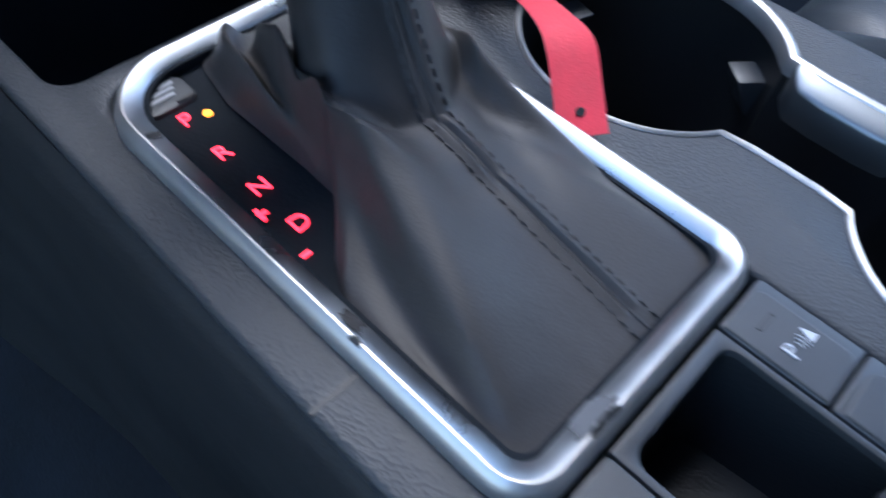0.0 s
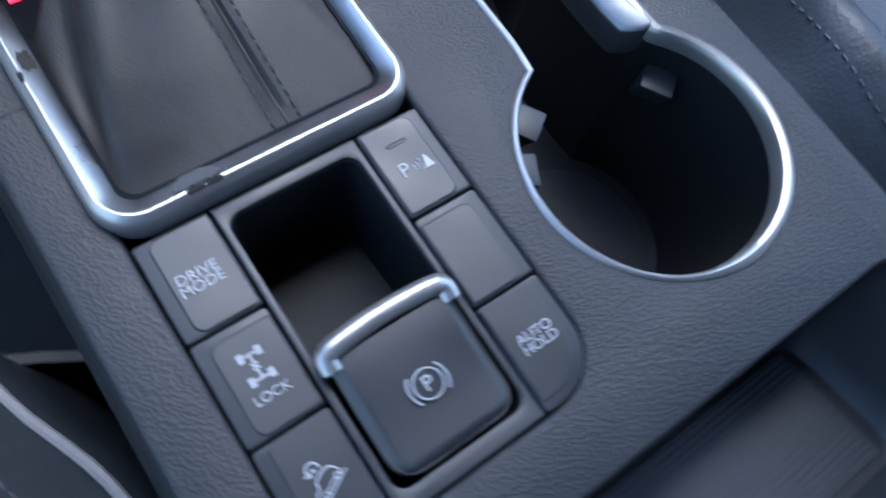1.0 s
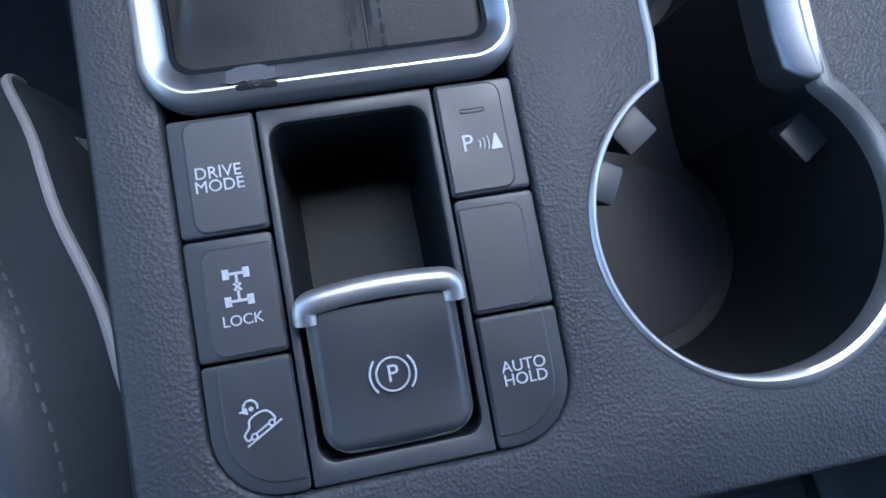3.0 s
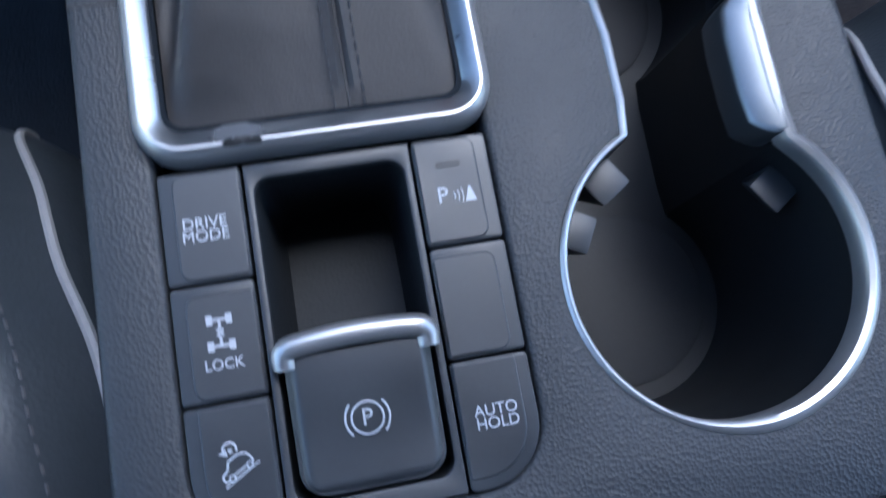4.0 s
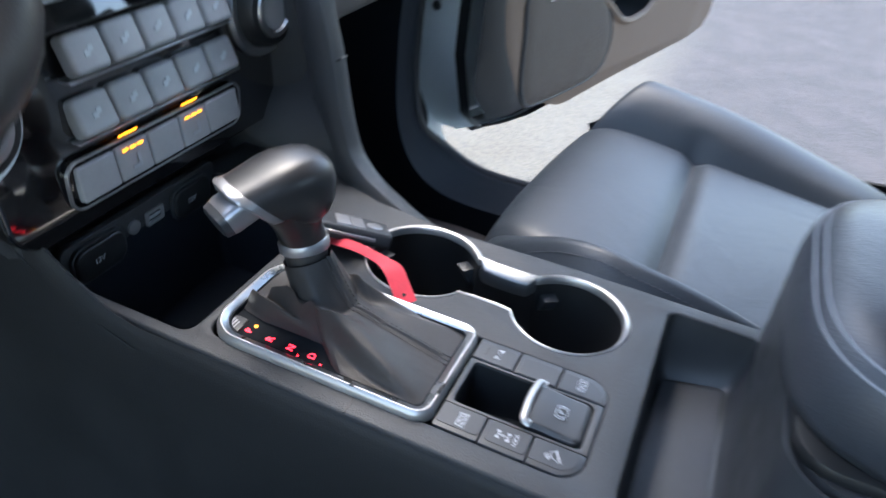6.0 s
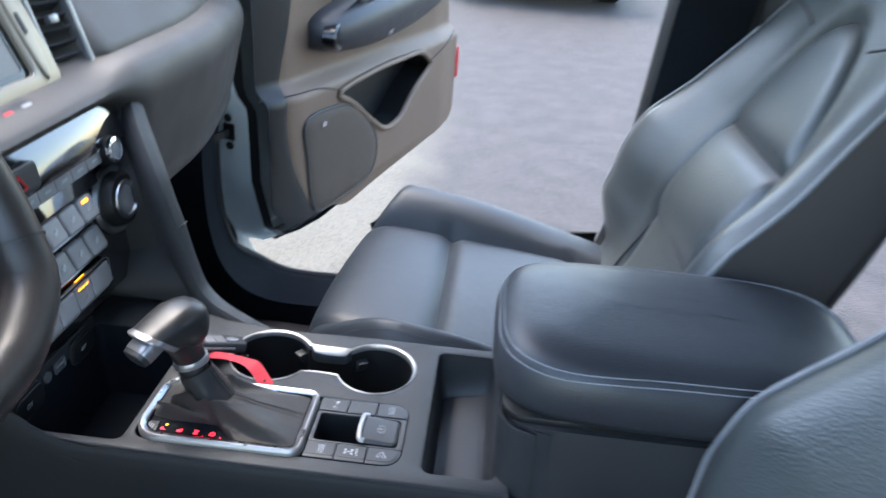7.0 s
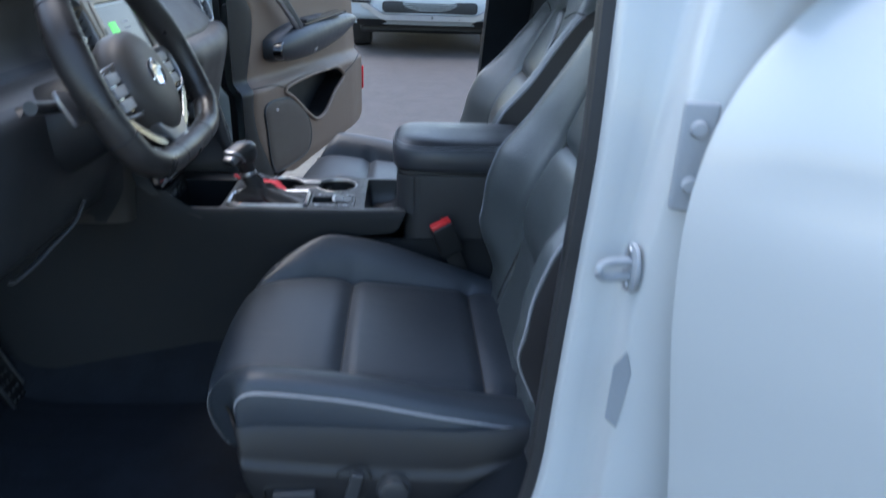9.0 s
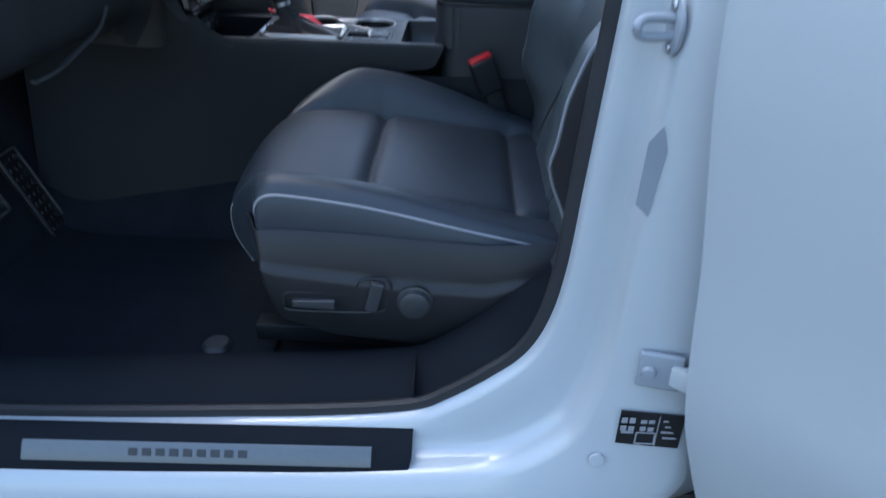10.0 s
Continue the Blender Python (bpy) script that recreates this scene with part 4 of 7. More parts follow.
def dashboard():
    da = thing("dashboard", (0.05, 0.5, 0.70), "dark grey soft-touch dashboard with screen, silver vents and climate controls", "dashboard")
    def skin(u, v):
        p = dash_point(mix(-0.73, 0.715, min(1, u / 0.96)), v)
        p.y += 0.025 * max(0, (p.x - 0.697) / 0.018) ** 2 + 0.30 * max(0, (u - 0.96) / 0.04)
        return p

    part("body", sheet(skin, 120, 90, 0.006), DASH, da)
    line = [dash_point(mix(0.262, 0.70, i / 30), 0.500) + Vector((0, -0.0010, 0.0)) for i in range(31)]
    part("seam", tube(line, 0.0018, 6), BLACK, da)
    line = [dash_point(mix(0.25, 0.70, i / 30), 0.755) + Vector((0, -0.0005, 0)) for i in range(31)]
    part("glovebox_gap", tube(line, 0.0012, 6), BLACK, da)
    # screen with its silver surround
    sm = frame_at((0.052, 0.377, 1.001), (1, 0.0, 0), (0, 0.43, 1.0))
    part("screen_surround", moved(plate([rrect(-0.128, 0.128, -0.064, 0.068, 0.016), rrect(-0.092, 0.092, -0.047, 0.049, 0.006)], -0.034, 0.006, 0.002, 2), sm), WARMSHEEN, da, "silver screen surround tinted by a warm reflection")
    scr = part("screen", moved(plate([rrect(-0.093, 0.093, -0.048, 0.050, 0.006)], -0.012, -0.001), sm), SCREEN, da, "touch screen with a map in grey")
    part("screen_bezel", moved(plate([rrect(-0.092, 0.092, -0.047, 0.049, 0.006), rrect(-0.084, 0.084, -0.040, 0.043, 0.003)], -0.004, 0.0002), sm), GLOSS, scr)
    part("map_panel", moved(box(-0.058, -0.026, -0.022, 0.016, -0.0012, -0.0006), sm), GREEN, scr, "bright green panel on the screen")
    for i in range(3):
        part("screen_bar", moved(box(0.004, 0.034 - 0.006 * i, 0.010 - 0.012 * i, 0.0135 - 0.012 * i, -0.0012, -0.0007), sm), DIM, scr)
    for s in (-1, 1):
        strip = part("vent_trim", moved(plate([rounded([(s * 0.098, -0.060), (s * 0.112, -0.050), (s * 0.118, 0.0), (s * 0.108, 0.058), (s * 0.098, 0.060)][::s], 2)], -0.004, 0.0085, 0.002, 2), sm), WARMSHEEN, da, "silver strip beside the screen tinted by a warm reflection")
        part("strip_mark", moved(box(s * 0.106 - 0.003, s * 0.106 + 0.003, -0.012, 0.008, 0.0080, 0.0092, 0.0005, 1), sm), BLACK, strip)
    air_vent(da, frame_at((0.211, 0.371, 0.997), (1, -0.18, 0), (0.10, 0.27, 1.0)), 0.060, 0.130, 9, -0.06)
    air_vent(da, frame_at((-0.112, 0.385, 1.000), (1, -0.12, 0), (0.06, 0.42, 1.0)), 0.074, 0.136, 9, 0.08)
    air_vent(da, frame_at((0.688, 0.404, 1.003), (1, -0.16, 0), (-0.02, 0.34, 1.0)), 0.052, 0.112, 8, 0.0)
    # key strip over the stack
    part("key_strip", moved(plate([rrect(-0.075, 0.062, -0.0075, 0.0085, 0.004)], -0.003, 0.002, 0.001, 1), frame_at((0.045, 0.337, 0.9430), (1, 0, 0), (0, 0.90, 0.36))), PLAIN, da, "row of dark menu keys")
    for i in range(5):
        part("key_mark", moved(box(-0.062 + 0.027 * i, -0.050 + 0.027 * i, -0.002, 0.002, 0.0018, 0.0024), frame_at((0.045, 0.337, 0.9430), (1, 0, 0), (0, 0.90, 0.36))), REDP if i == 3 else DIM, da)
    # control panel, leaning back a little
    pan = part("control_panel", moved(plate([rrect(-0.118, 0.176, -0.098, 0.094, 0, 10, [0.02, 0.045, 0.03, 0.02])], -0.010, 0.004, 0.002, 2), stack_pose(0.042, 0.831) @ pose(0, 0, 0, -8)), PANEL, da, "gloss black control panel")
    part("upper_panel", moved(plate([[(-0.105, -0.014), (0.030, -0.016), (0.165, -0.016), (0.165, 0.008), (0.138, 0.024), (-0.095, 0.024)]], -0.012, 0.003, 0.0008, 1), stack_pose(0.042, 0.8985, 0.006) @ pose(0, 0, 0, -20)), PANEL, pan, "gloss black upper panel")
    part("middle_strip", moved(plate([rrect(-0.070, 0.100, -0.0085, 0.0085, 0.001)], -0.010, 0.003, 0.0006, 1), stack_pose(0.042, 0.8625, 0.008) @ pose(0, 0, 0, -22)), PANEL, pan, "gloss black strip")
    key(pan, -0.014, 0.052, 0.889, 0.914, 0.015, PLAIN, 0.006, "dark hazard light key", "hazard_key", -8, 0.012)
    tri = plate([[(-0.0085, -0.007), (0.0085, -0.007), (0, 0.008)], [(-0.0055, -0.0053), (0.0055, -0.0053), (0, 0.0046)]], 0, 0.0008)
    part("hazard_symbol", moved(tri, stack_pose(0.024, 0.9010, 0.0156) @ pose(0, 0, 0, -8)), REDP, pan, "red hazard triangle")
    for i in range(7):
        key(pan, -0.030 + 0.0268 * i, -0.0040 + 0.0268 * i, 0.8705, 0.8845, 0.0115, KEYGREY, 0.0012, "", "radio_key", -10, 0.012)
        part("key_mark", moved(box(-0.005, 0.005, -0.0013, 0.0013, 0, 0.0005), stack_pose(-0.0170 + 0.0268 * i, 0.8775, 0.0117) @ pose(0, 0, 0, -10)), INK, pan)
    for row, (zc, x0, pitch) in enumerate(((0.8415, -0.002, 0.0284), (0.8035, -0.004, 0.0300))):
        for i in range(5):
            xc = x0 + pitch * i
            crown = plate([rrect(-pitch / 2 + 0.0008, pitch / 2 - 0.0008, -0.0124, 0.0124, 0.004)], -0.012, 0.0, 0.0030, 3)
            m = stack_pose(xc, zc, 0.0175) @ pose(0, 0, 0, -24)
            b = part("climate_key", moved(crown, m), KEYGREY, pan, "grey rounded climate key")
            part("key_mark", moved(joined(box(-0.0035, 0.0005, -0.003, 0.0005, 0, 0.0006), box(0.0, 0.0035, -0.001, 0.0025, 0, 0.0005)), m), INK, b)
            if row == 0 and i == 4:
                part("key_lamp", moved(box(-0.0055, 0.0045, 0.0055, 0.0085, 0, 0.0006), m), AMBER, b, "amber key lamp")
        part("row_trim", moved(box(x0 - 0.016, x0 + 4 * pitch + 0.018, -0.0008, 0.0008, -0.010, 0.0, 0.0004, 1), stack_pose(0, zc - 0.0160, 0.0175)), STEEL, pan, "thin chrome line under the keys")
    # small loudspeaker slots between the knob and the flank
    for i in range(4):
        part("slot", moved(box(-0.012, 0.010 - 0.002 * i, -0.0012, 0.0012, 0, 0.0012, 0.0003, 1), stack_pose(0.202, 0.858 - 0.0042 * i, 0.0035) @ pose(0, 0, 0, -8)), PLAIN, pan)
    # rotary knobs
    for x, z, r in ((0.172, 0.877, 0.0155), (-0.072, 0.884, 0.0150)):
        kn = part("small_knob", lathe([(0, -0.008), (r, -0.008), (r * 0.98, 0.012), (r * 0.9, 0.017), (r * 0.66, 0.0185), (0.0, 0.0185)], (x, 0.3215, z), (0, -1, 0.12), 32), BLACK, pan, "small black rotary knob")
        part("knob_ring", lathe([(r * 0.90, 0.0165), (r * 0.86, 0.0205), (r * 0.66, 0.0215), (r * 0.62, 0.0190)], (x, 0.3215, z), (0, -1, 0.12), 32), BRIGHT, kn)
        part("knob_cap", lathe([(0, 0.018), (r * 0.62, 0.018), (r * 0.5, 0.0205), (0, 0.021)], (x, 0.3215, z), (0, -1, 0.12), 28), KEYGREY, kn)
    for x in (0.173, -0.084):
        z, r = 0.8215, 0.0355
        kn = part("climate_knob", lathe([(r, -0.008), (r, 0.007), (r * 0.84, 0.010), (r * 0.80, 0.019), (r * 0.74, 0.0225), (r * 0.60, 0.0235), (0, 0.0215)], (x, 0.3215, z), (0, -1, 0.12), 48), BLACK, pan, "large rotary climate knob")
        part("knob_ring", lathe([(r * 0.98, 0.004), (r * 1.05, 0.008), (r * 1.00, 0.012), (r * 0.84, 0.0105)], (x, 0.3215, z), (0, -1, 0.12), 48), STEEL, kn, "chrome ring")
        part("knob_ring", lathe([(r * 0.60, 0.0225), (r * 0.57, 0.0255), (r * 0.47, 0.0258), (r * 0.44, 0.0225)], (x, 0.3215, z), (0, -1, 0.12), 48), STEEL, kn, "chrome ring")
        part("knob_cap", lathe([(0, 0.020), (r * 0.47, 0.020), (r * 0.43, 0.0235), (0, 0.0245)], (x, 0.3215, z), (0, -1, 0.12), 32), KEYGREY, kn, "silver knob centre")
    # heater key row
    part("heater_frame", moved(plate([rrect(-0.083, 0.083, -0.0195, 0.0145, 0.010)], -0.012, 0.006, 0.002, 2), stack_pose(0.048, 0.7655, 0.012)), GLOSS, pan)
    part("frame_line", moved(plate([rrect(-0.083, 0.083, -0.0195, 0.0145, 0.010), rrect(-0.0815, 0.0815, -0.0180, 0.0130, 0.0088)], 0.0, 0.0066, 0.0004, 1), stack_pose(0.048, 0.7655, 0.012)), CHROME, pan, "thin chrome line round the heater keys")
    xs = (-0.030, 0.001, 0.030, 0.060, 0.088, 0.124)
    for i, (a, b) in enumerate(zip(xs, xs[1:])):
        ke = key(pan, a + 0.0006, b - 0.0006, 0.7535, 0.7765, 0.0225, KEYGREY, 0.0015, "grey heater key", "heater_key", -9)
        if i in (1, 3):
            part("key_lamp", moved(box(-0.008, 0.008, -0.0006, 0.0006, 0, 0.0006), stack_pose((a + b) / 2, 0.7825, 0.0185)), AMBER, pan, "amber lettering lamp")
            for j in range(3):
                part("key_lamp", moved(box(-0.0022, 0.0022, -0.0007, 0.0007, 0, 0.0006), stack_pose((a + b) / 2 - 0.0065 + 0.0065 * j, 0.7650, 0.0227) @ pose(0, 0, 0, -9) @ pose(0, 0.0085, 0)), AMBER, ke, "amber key lamp")
            part("seat_symbol", moved(joined(box(-0.003, 0.003, -0.0035, -0.0018, 0, 0.0005), box(0.0012, 0.003, -0.0035, 0.0035, 0, 0.00045)), stack_pose((a + b) / 2, 0.7650, 0.0227) @ pose(0, 0, 0, -9) @ pose(0, -0.0010, 0) @ Matrix.Scale(1.35, 4)), DIM, ke, "grey heated seat symbol")
    # sockets under it
    sock = part("socket_panel", moved(plate([rrect(-0.084, 0.070, -0.0330, 0.022, 0.006)], -0.004, 0.002, 0.001, 1), Matrix.Translation((0, 0.002, 0)) @ stack_pose(0.045, 0.6900)), TRIM, da, "recessed dark socket panel")
    up = Matrix.Translation((0, 0.002, 0.010))
    for x, w in ((0.084, 0.020), (-0.010, 0.022)):
        s = part("socket_cover", moved(plate([rrect(-w, w, -0.0125, 0.0125, 0.009)], 0, 0.006, 0.002, 2), up @ stack_pose(x, 0.684, 0.001)), BLACK, sock, "black socket cover")
        part("cover_rim", moved(plate([rrect(-w - 0.002, w + 0.002, -0.0145, 0.0145, 0.010), rrect(-w, w, -0.0125, 0.0125, 0.009)], 0, 0.004, 0.001, 1), up @ stack_pose(x, 0.684, 0.001)), PLAIN, s)
        if x:
            part("lettering", words("12V", 0.0058, up @ stack_pose(x - 0.003, 0.684, 0.0072) @ Vector((0, 0, 0)), tilt=pose(0, 0, 0, 90)), DIM, s, "grey lettering 12V")
    u = part("usb_socket", moved(plate([rrect(-0.009, 0.009, -0.006, 0.006, 0.002), rrect(-0.0066, 0.0066, -0.0034, 0.0034, 0.0006)], 0, 0.003, 0.0006, 1), up @ stack_pose(0.045, 0.687, 0.001)), SILVER, sock, "silver rimmed usb socket")
    part("usb_tongue", moved(box(-0.0055, 0.0055, -0.001, 0.001, 0, 0.002), up @ stack_pose(0.045, 0.687, 0.001)), INK, u)
    part("audio_socket", lathe([(0.0028, 0), (0.0055, 0), (0.0055, 0.003), (0.0028, 0.003)], (0.024, 0.3225, 0.698), (0, -1, 0), 20), SILVER, sock, "round audio socket")
    # flanks that run from the stack down to the console
    for s in (1, -1):
        c = 0.0445
        path = smooth([(0.285, 0.345, 0.925), (0.222, 0.305, 0.900), (0.181, 0.268, 0.850), (0.176, 0.252, 0.800), (0.172, 0.240, 0.755), (0.169, 0.228, 0.722), (0.164, 0.208, 0.704), (0.154, 0.178, 0.695), (0.142, 0.145, 0.689)], 7)
        if s < 0:
            path = smooth([(-0.150, 0.355, 0.930), (-0.125, 0.335, 0.900), (-0.095, 0.335, 0.850), (-0.075, 0.335, 0.800), (-0.062, 0.330, 0.755), (-0.054, 0.295, 0.712), (-0.052, 0.245, 0.690)], 8)
        sec = [(-0.006, -0.012), (-0.008, 0.0), (-0.005, 0.006), (0.004, 0.008), (0.014, 0.006), (0.020, -0.002), (0.022, -0.020), (0.0, -0.022)]
        sec = [(-a * s, b) for a, b in sec]
        part("flank", sweep(path, sec, False, (0, -0.8, 0.6), True, [1.0 if s > 0 else mix(1.0, 0.15, ease(0.45, 1.0, i / (len(path) - 1))) for i in range(len(path))]), SOFT, da, "charcoal flank running down to the console")
        wall = [[Vector(p) + Vector((s * 0.010, -0.004, -0.006)) for p in path], [Vector((p.x + s * 0.004, 0.47, p.z - 0.01)) for p in path]]
        part("flank_side", loft([wall[0], wall[1]], False, False), TRIM, da)
        if s > 0:
            near = [Vector((p.x - 0.006, p.y + 0.004, p.z - 0.002)) for p in path]
            deep = [Vector((mix(p.x, 0.150 + 0.066 * ease(0.72, 0.80, p.z), ease(0.70, 0.73, p.z)), mix(p.y + 0.02, 0.3185, ease(0.70, 0.73, p.z)), p.z - 0.004)) for p in path]
            part("flank_wall", loft([near, [a.lerp(b, 0.5) + Vector((0.002, 0, 0)) for a, b in zip(near, deep)], deep], False, False), SOFT, da, "inner wall of the flank", 60)
            part("flank_joint", tube([near[22] + Vector((0, -0.001, 0)), path[22] + Vector((0.002, -0.009, 0.0042)), path[22] + Vector((0.012, -0.008, 0.003))], 0.0012, 6), BLACK, da)
    # dark sheet on the driver's dash; above the knee panel it stands for shade
    part("knee_shade_panel", sheet(lambda u, v: skin(mix(0.0, 0.40, u), mix(0.44, 1.0, v)) + Vector((0, -0.009, 0)), 40, 30, 0.002), TRIM, da, "dark plastic knee panel, extended over the shaded dash face")
    # driver's knee panel with a pocket, and a round switch recess
    def dash_y(x, z):
        return min((abs(p.z - z), p.y) for p in (dash_point(x, mix(0.55, 0.98, i / 60)) for i in range(61)))[1]

    rings = []
    for r, o in ((1.0, -0.001), (0.985, -0.005), (0.95, -0.006), (0.92, -0.003), (0.86, 0.004), (0.6, 0.008), (0.3, 0.009), (0.02, 0.009)):
        ring = []
        for i in range(48):
            c, e = math.cos(2 * math.pi * i / 48), math.sin(2 * math.pi * i / 48)
            x = -0.315 + r * 0.128 * math.copysign(abs(c) ** 0.8, c)
            z = 0.829 + r * (0.044 - 0.010 * c) * math.copysign(abs(e) ** 0.8, e) + 0.06 * r * 0.128 * c
            ring.append((x, dash_y(x, z) + o, z))
        rings.append(ring)
    pk = part("knee_pocket", loft(rings, True, False), TRIM, da, "dark oval recess with a lever in the knee panel", 60)
    part("lever", moved(box(-0.030, 0.030, -0.004, 0.004, -0.004, 0.005, 0.002), frame_at((-0.300, dash_y(-0.30, 0.828) + 0.003, 0.828), (1, 0.0, 0.12), (0, -0.10, 1.0))), PLAIN, pk)
    lip = smooth([(-0.42, 0.400, 0.722), (-0.37, 0.398, 0.722), (-0.325, 0.385, 0.738), (-0.300, 0.360, 0.764), (-0.292, 0.345, 0.795)], 8)
    part("knee_lip", tube(lip, 0.0055, 10, squash=0.5), MATGREY, da, "grey lip along the knee panel")
    part("switch_recess", lathe([(0.020, 0.004), (0.026, 0.008), (0.029, 0.002), (0.029, -0.004), (0.018, -0.006), (0, -0.010)], (-0.395, 0.355, 0.925), (0, -1, 0.1), 36), BLACK, da, "round dark switch recess")
    return da


def steering_wheel():
    c = Vector((-0.294, 0.232, 0.977))
    m = Matrix(((1, 0, 0, c.x), (0, 0.436, -0.9, c.y), (0, 0.9, 0.436, c.z), (0, 0, 0, 1)))
    sw = thing("steering_wheel", tuple(c), "black leather steering wheel with flat bottom and silver spoke trim", "steering wheel")
    R = 0.176
    arc = [(R * math.cos(radians(a)), R * math.sin(radians(a)), 0.0) for a in range(-25, 207, 7)]
    pts = smooth(arc + [(-0.132, -0.0930, 0.0), (-0.098, -0.1030, 0.0), (0.0, -0.1060, 0.0), (0.098, -0.1030, 0.0), (0.132, -0.0930, 0.0)], 3, True)
    sc = [1.0 + 0.16 * (math.exp(-((abs(p.x) - 0.155) / 0.03) ** 2) * math.exp(-((p.y - 0.055) / 0.05) ** 2)) for p in pts]
    rim = sweep(pts, disc(0.0178, 16, 1.10), True, scale=sc)
    part("rim", moved(rim, m), RIM, sw, "worn black leather rim")
    for a in (38, 142, 196, 344):
        ar = radians(a)
        x, y = R * math.cos(ar), R * math.sin(ar)
        t = Vector((-math.sin(ar), math.cos(ar), 0))
        rg = sweep([Vector((x, y, 0)) - t * 0.0008, Vector((x, y, 0)) + t * 0.0008], disc(0.0190, 18, 1.10))
        part("rim_seam", moved(rg, m), THREAD, sw)
    for x in (-0.062, 0.062):
        part("rim_seam", moved(sweep([(x - 0.0008, -0.1048, 0), (x + 0.0008, -0.1048, 0)], disc(0.0182, 18, 1.10)), m), THREAD, sw)
    # hub pad
    rings = []
    for h, k in ((-0.030, 0.86), (-0.012, 0.99), (0.000, 1.0), (0.012, 0.96), (0.020, 0.84), (0.0255, 0.60), (0.0275, 0.30), (0.028, 0.03)):
        ring = []
        for i in range(48):
            a = 2 * math.pi * i / 48
            ca, sa = math.cos(a), math.sin(a)
            w = 0.078 - 0.014 * max(0, -sa)
            ring.append((k * w * math.copysign(abs(ca) ** 0.85, ca), k * 0.074 * math.copysign(abs(sa) ** 0.92, sa) - 0.006, h - 0.012))
        rings.append(ring)
    hub = part("hub_pad", moved(loft(rings, True, True), m), HUB, sw, "dark grey hub pad")
    logo = moved(lathe([(0, 0.0), (0.0225, 0.0), (0.0225, 0.0018), (0.0195, 0.0030), (0.0175, 0.0018), (0, 0.0018)], (0, 0, 0), (0, 0, 1), 40), Matrix.Diagonal((1.12, 0.86, 1, 1)))
    em = part("emblem", moved(logo, m @ pose(0, 0.0, 0.0145)), BRIGHT, hub, "round chrome emblem")
    for s in (-1, 0, 1):
        part("emblem_mark", moved(box(-0.0035, 0.0035, -0.0065, 0.0065, 0, 0.0007, 0.0003, 1), m @ pose(s * 0.0125, 0.0, 0.0160, 0, 0, s * 20)), BLACK, em)
    # side spokes with key pods
    for s in (-1, 1):
        sp = plate([rounded([(s * 0.060, -0.032), (s * 0.165, -0.020), (s * 0.168, 0.026), (s * 0.060, 0.034)][::s], 2)], -0.024, -0.008, 0.004, 2)
        spoke = part("spoke", moved(sp, m), PLAIN, sw)
        po = plate([rounded([(s * 0.070, -0.034), (s * 0.122, -0.028), (s * 0.136, -0.006), (s * 0.130, 0.022), (s * 0.072, 0.030)][::s], 2)], -0.014, -0.003, 0.003, 2)
        pod = part("key_pod", moved(po, m), GLOSS, spoke, "dark key pod")
        for k in range(3):
            part("wheel_key", moved(box(s * 0.098 - 0.019, s * 0.098 + 0.019, -0.026 + 0.0175 * k, -0.012 + 0.0175 * k, -0.006, 0.000, 0.002), m), KEYGREY, pod)
            part("key_mark", moved(box(s * 0.098 - 0.007, s * 0.098 + 0.007, -0.021 + 0.0175 * k, -0.018 + 0.0175 * k, -0.0004, 0.0003), m), DIM, pod)
        rim_path = smooth([(s * 0.072, 0.031, -0.003), (s * 0.128, 0.024, -0.003), (s * 0.138, -0.006, -0.003), (s * 0.122, -0.031, -0.003), (s * 0.072, -0.037, -0.003)], 6)
        part("pod_trim", moved(tube(rim_path, 0.0022, 8), m), SILVER, spoke, "silver pod trim")
        # dark arm that runs from the pod to the lower spoke
        arm = smooth([(s * 0.118, -0.036, -0.008), (s * 0.094, -0.056, -0.010), (s * 0.062, -0.077, -0.011), (s * 0.030, -0.088, -0.010), (s * 0.008, -0.093, -0.009)], 6)
        part("spoke_arm", moved(sweep(arm, [(-0.007, -0.004), (-0.008, 0.001), (-0.005, 0.005), (0.005, 0.005), (0.008, 0.001), (0.007, -0.004)]), m), GLOSS, sw, "gloss black spoke arm")
        part("arm_edge", moved(tube([p + Vector((0, 0.006, 0.005)) for p in arm], 0.0012, 6), m), SILVER, sw)
    lo = plate([rounded([(-0.058, -0.052), (-0.040, -0.076), (-0.022, -0.103), (0.022, -0.103), (0.040, -0.076), (0.058, -0.052)], 1)], -0.016, 0.001, 0.004, 2)
    low = part("spoke", moved(lo, m), SILVER, sw, "silver lower spoke")
    bp = m @ Matrix.Translation((0.0, -0.0945, 0.0075))
    part("badge", moved(plate([rounded([(-0.018, 0.007), (-0.014, -0.008), (0.014, -0.008), (0.018, 0.007)], 1)], -0.012, 0.0, 0.001, 1), bp), CHROME, low, "small chrome badge")
    part("badge_mark", moved(box(-0.010, -0.001, -0.0035, 0.0035, -0.0005, 0.0008), bp), REDP, low, "red mark on the badge")
    part("badge_mark", moved(box(0.001, 0.010, -0.0035, 0.0035, -0.0005, 0.0008), bp), BLACK, low)
    # column and stalks
    part("column_shroud", moved(loft([[(w * math.cos(a), 0.8 * w * math.sin(a) - 0.01, h) for a in [2 * math.pi * i / 28 for i in range(28)]] for h, w in ((-0.030, 0.050), (-0.05, 0.066), (-0.13, 0.075), (-0.22, 0.085))]), m), TRIM, sw)
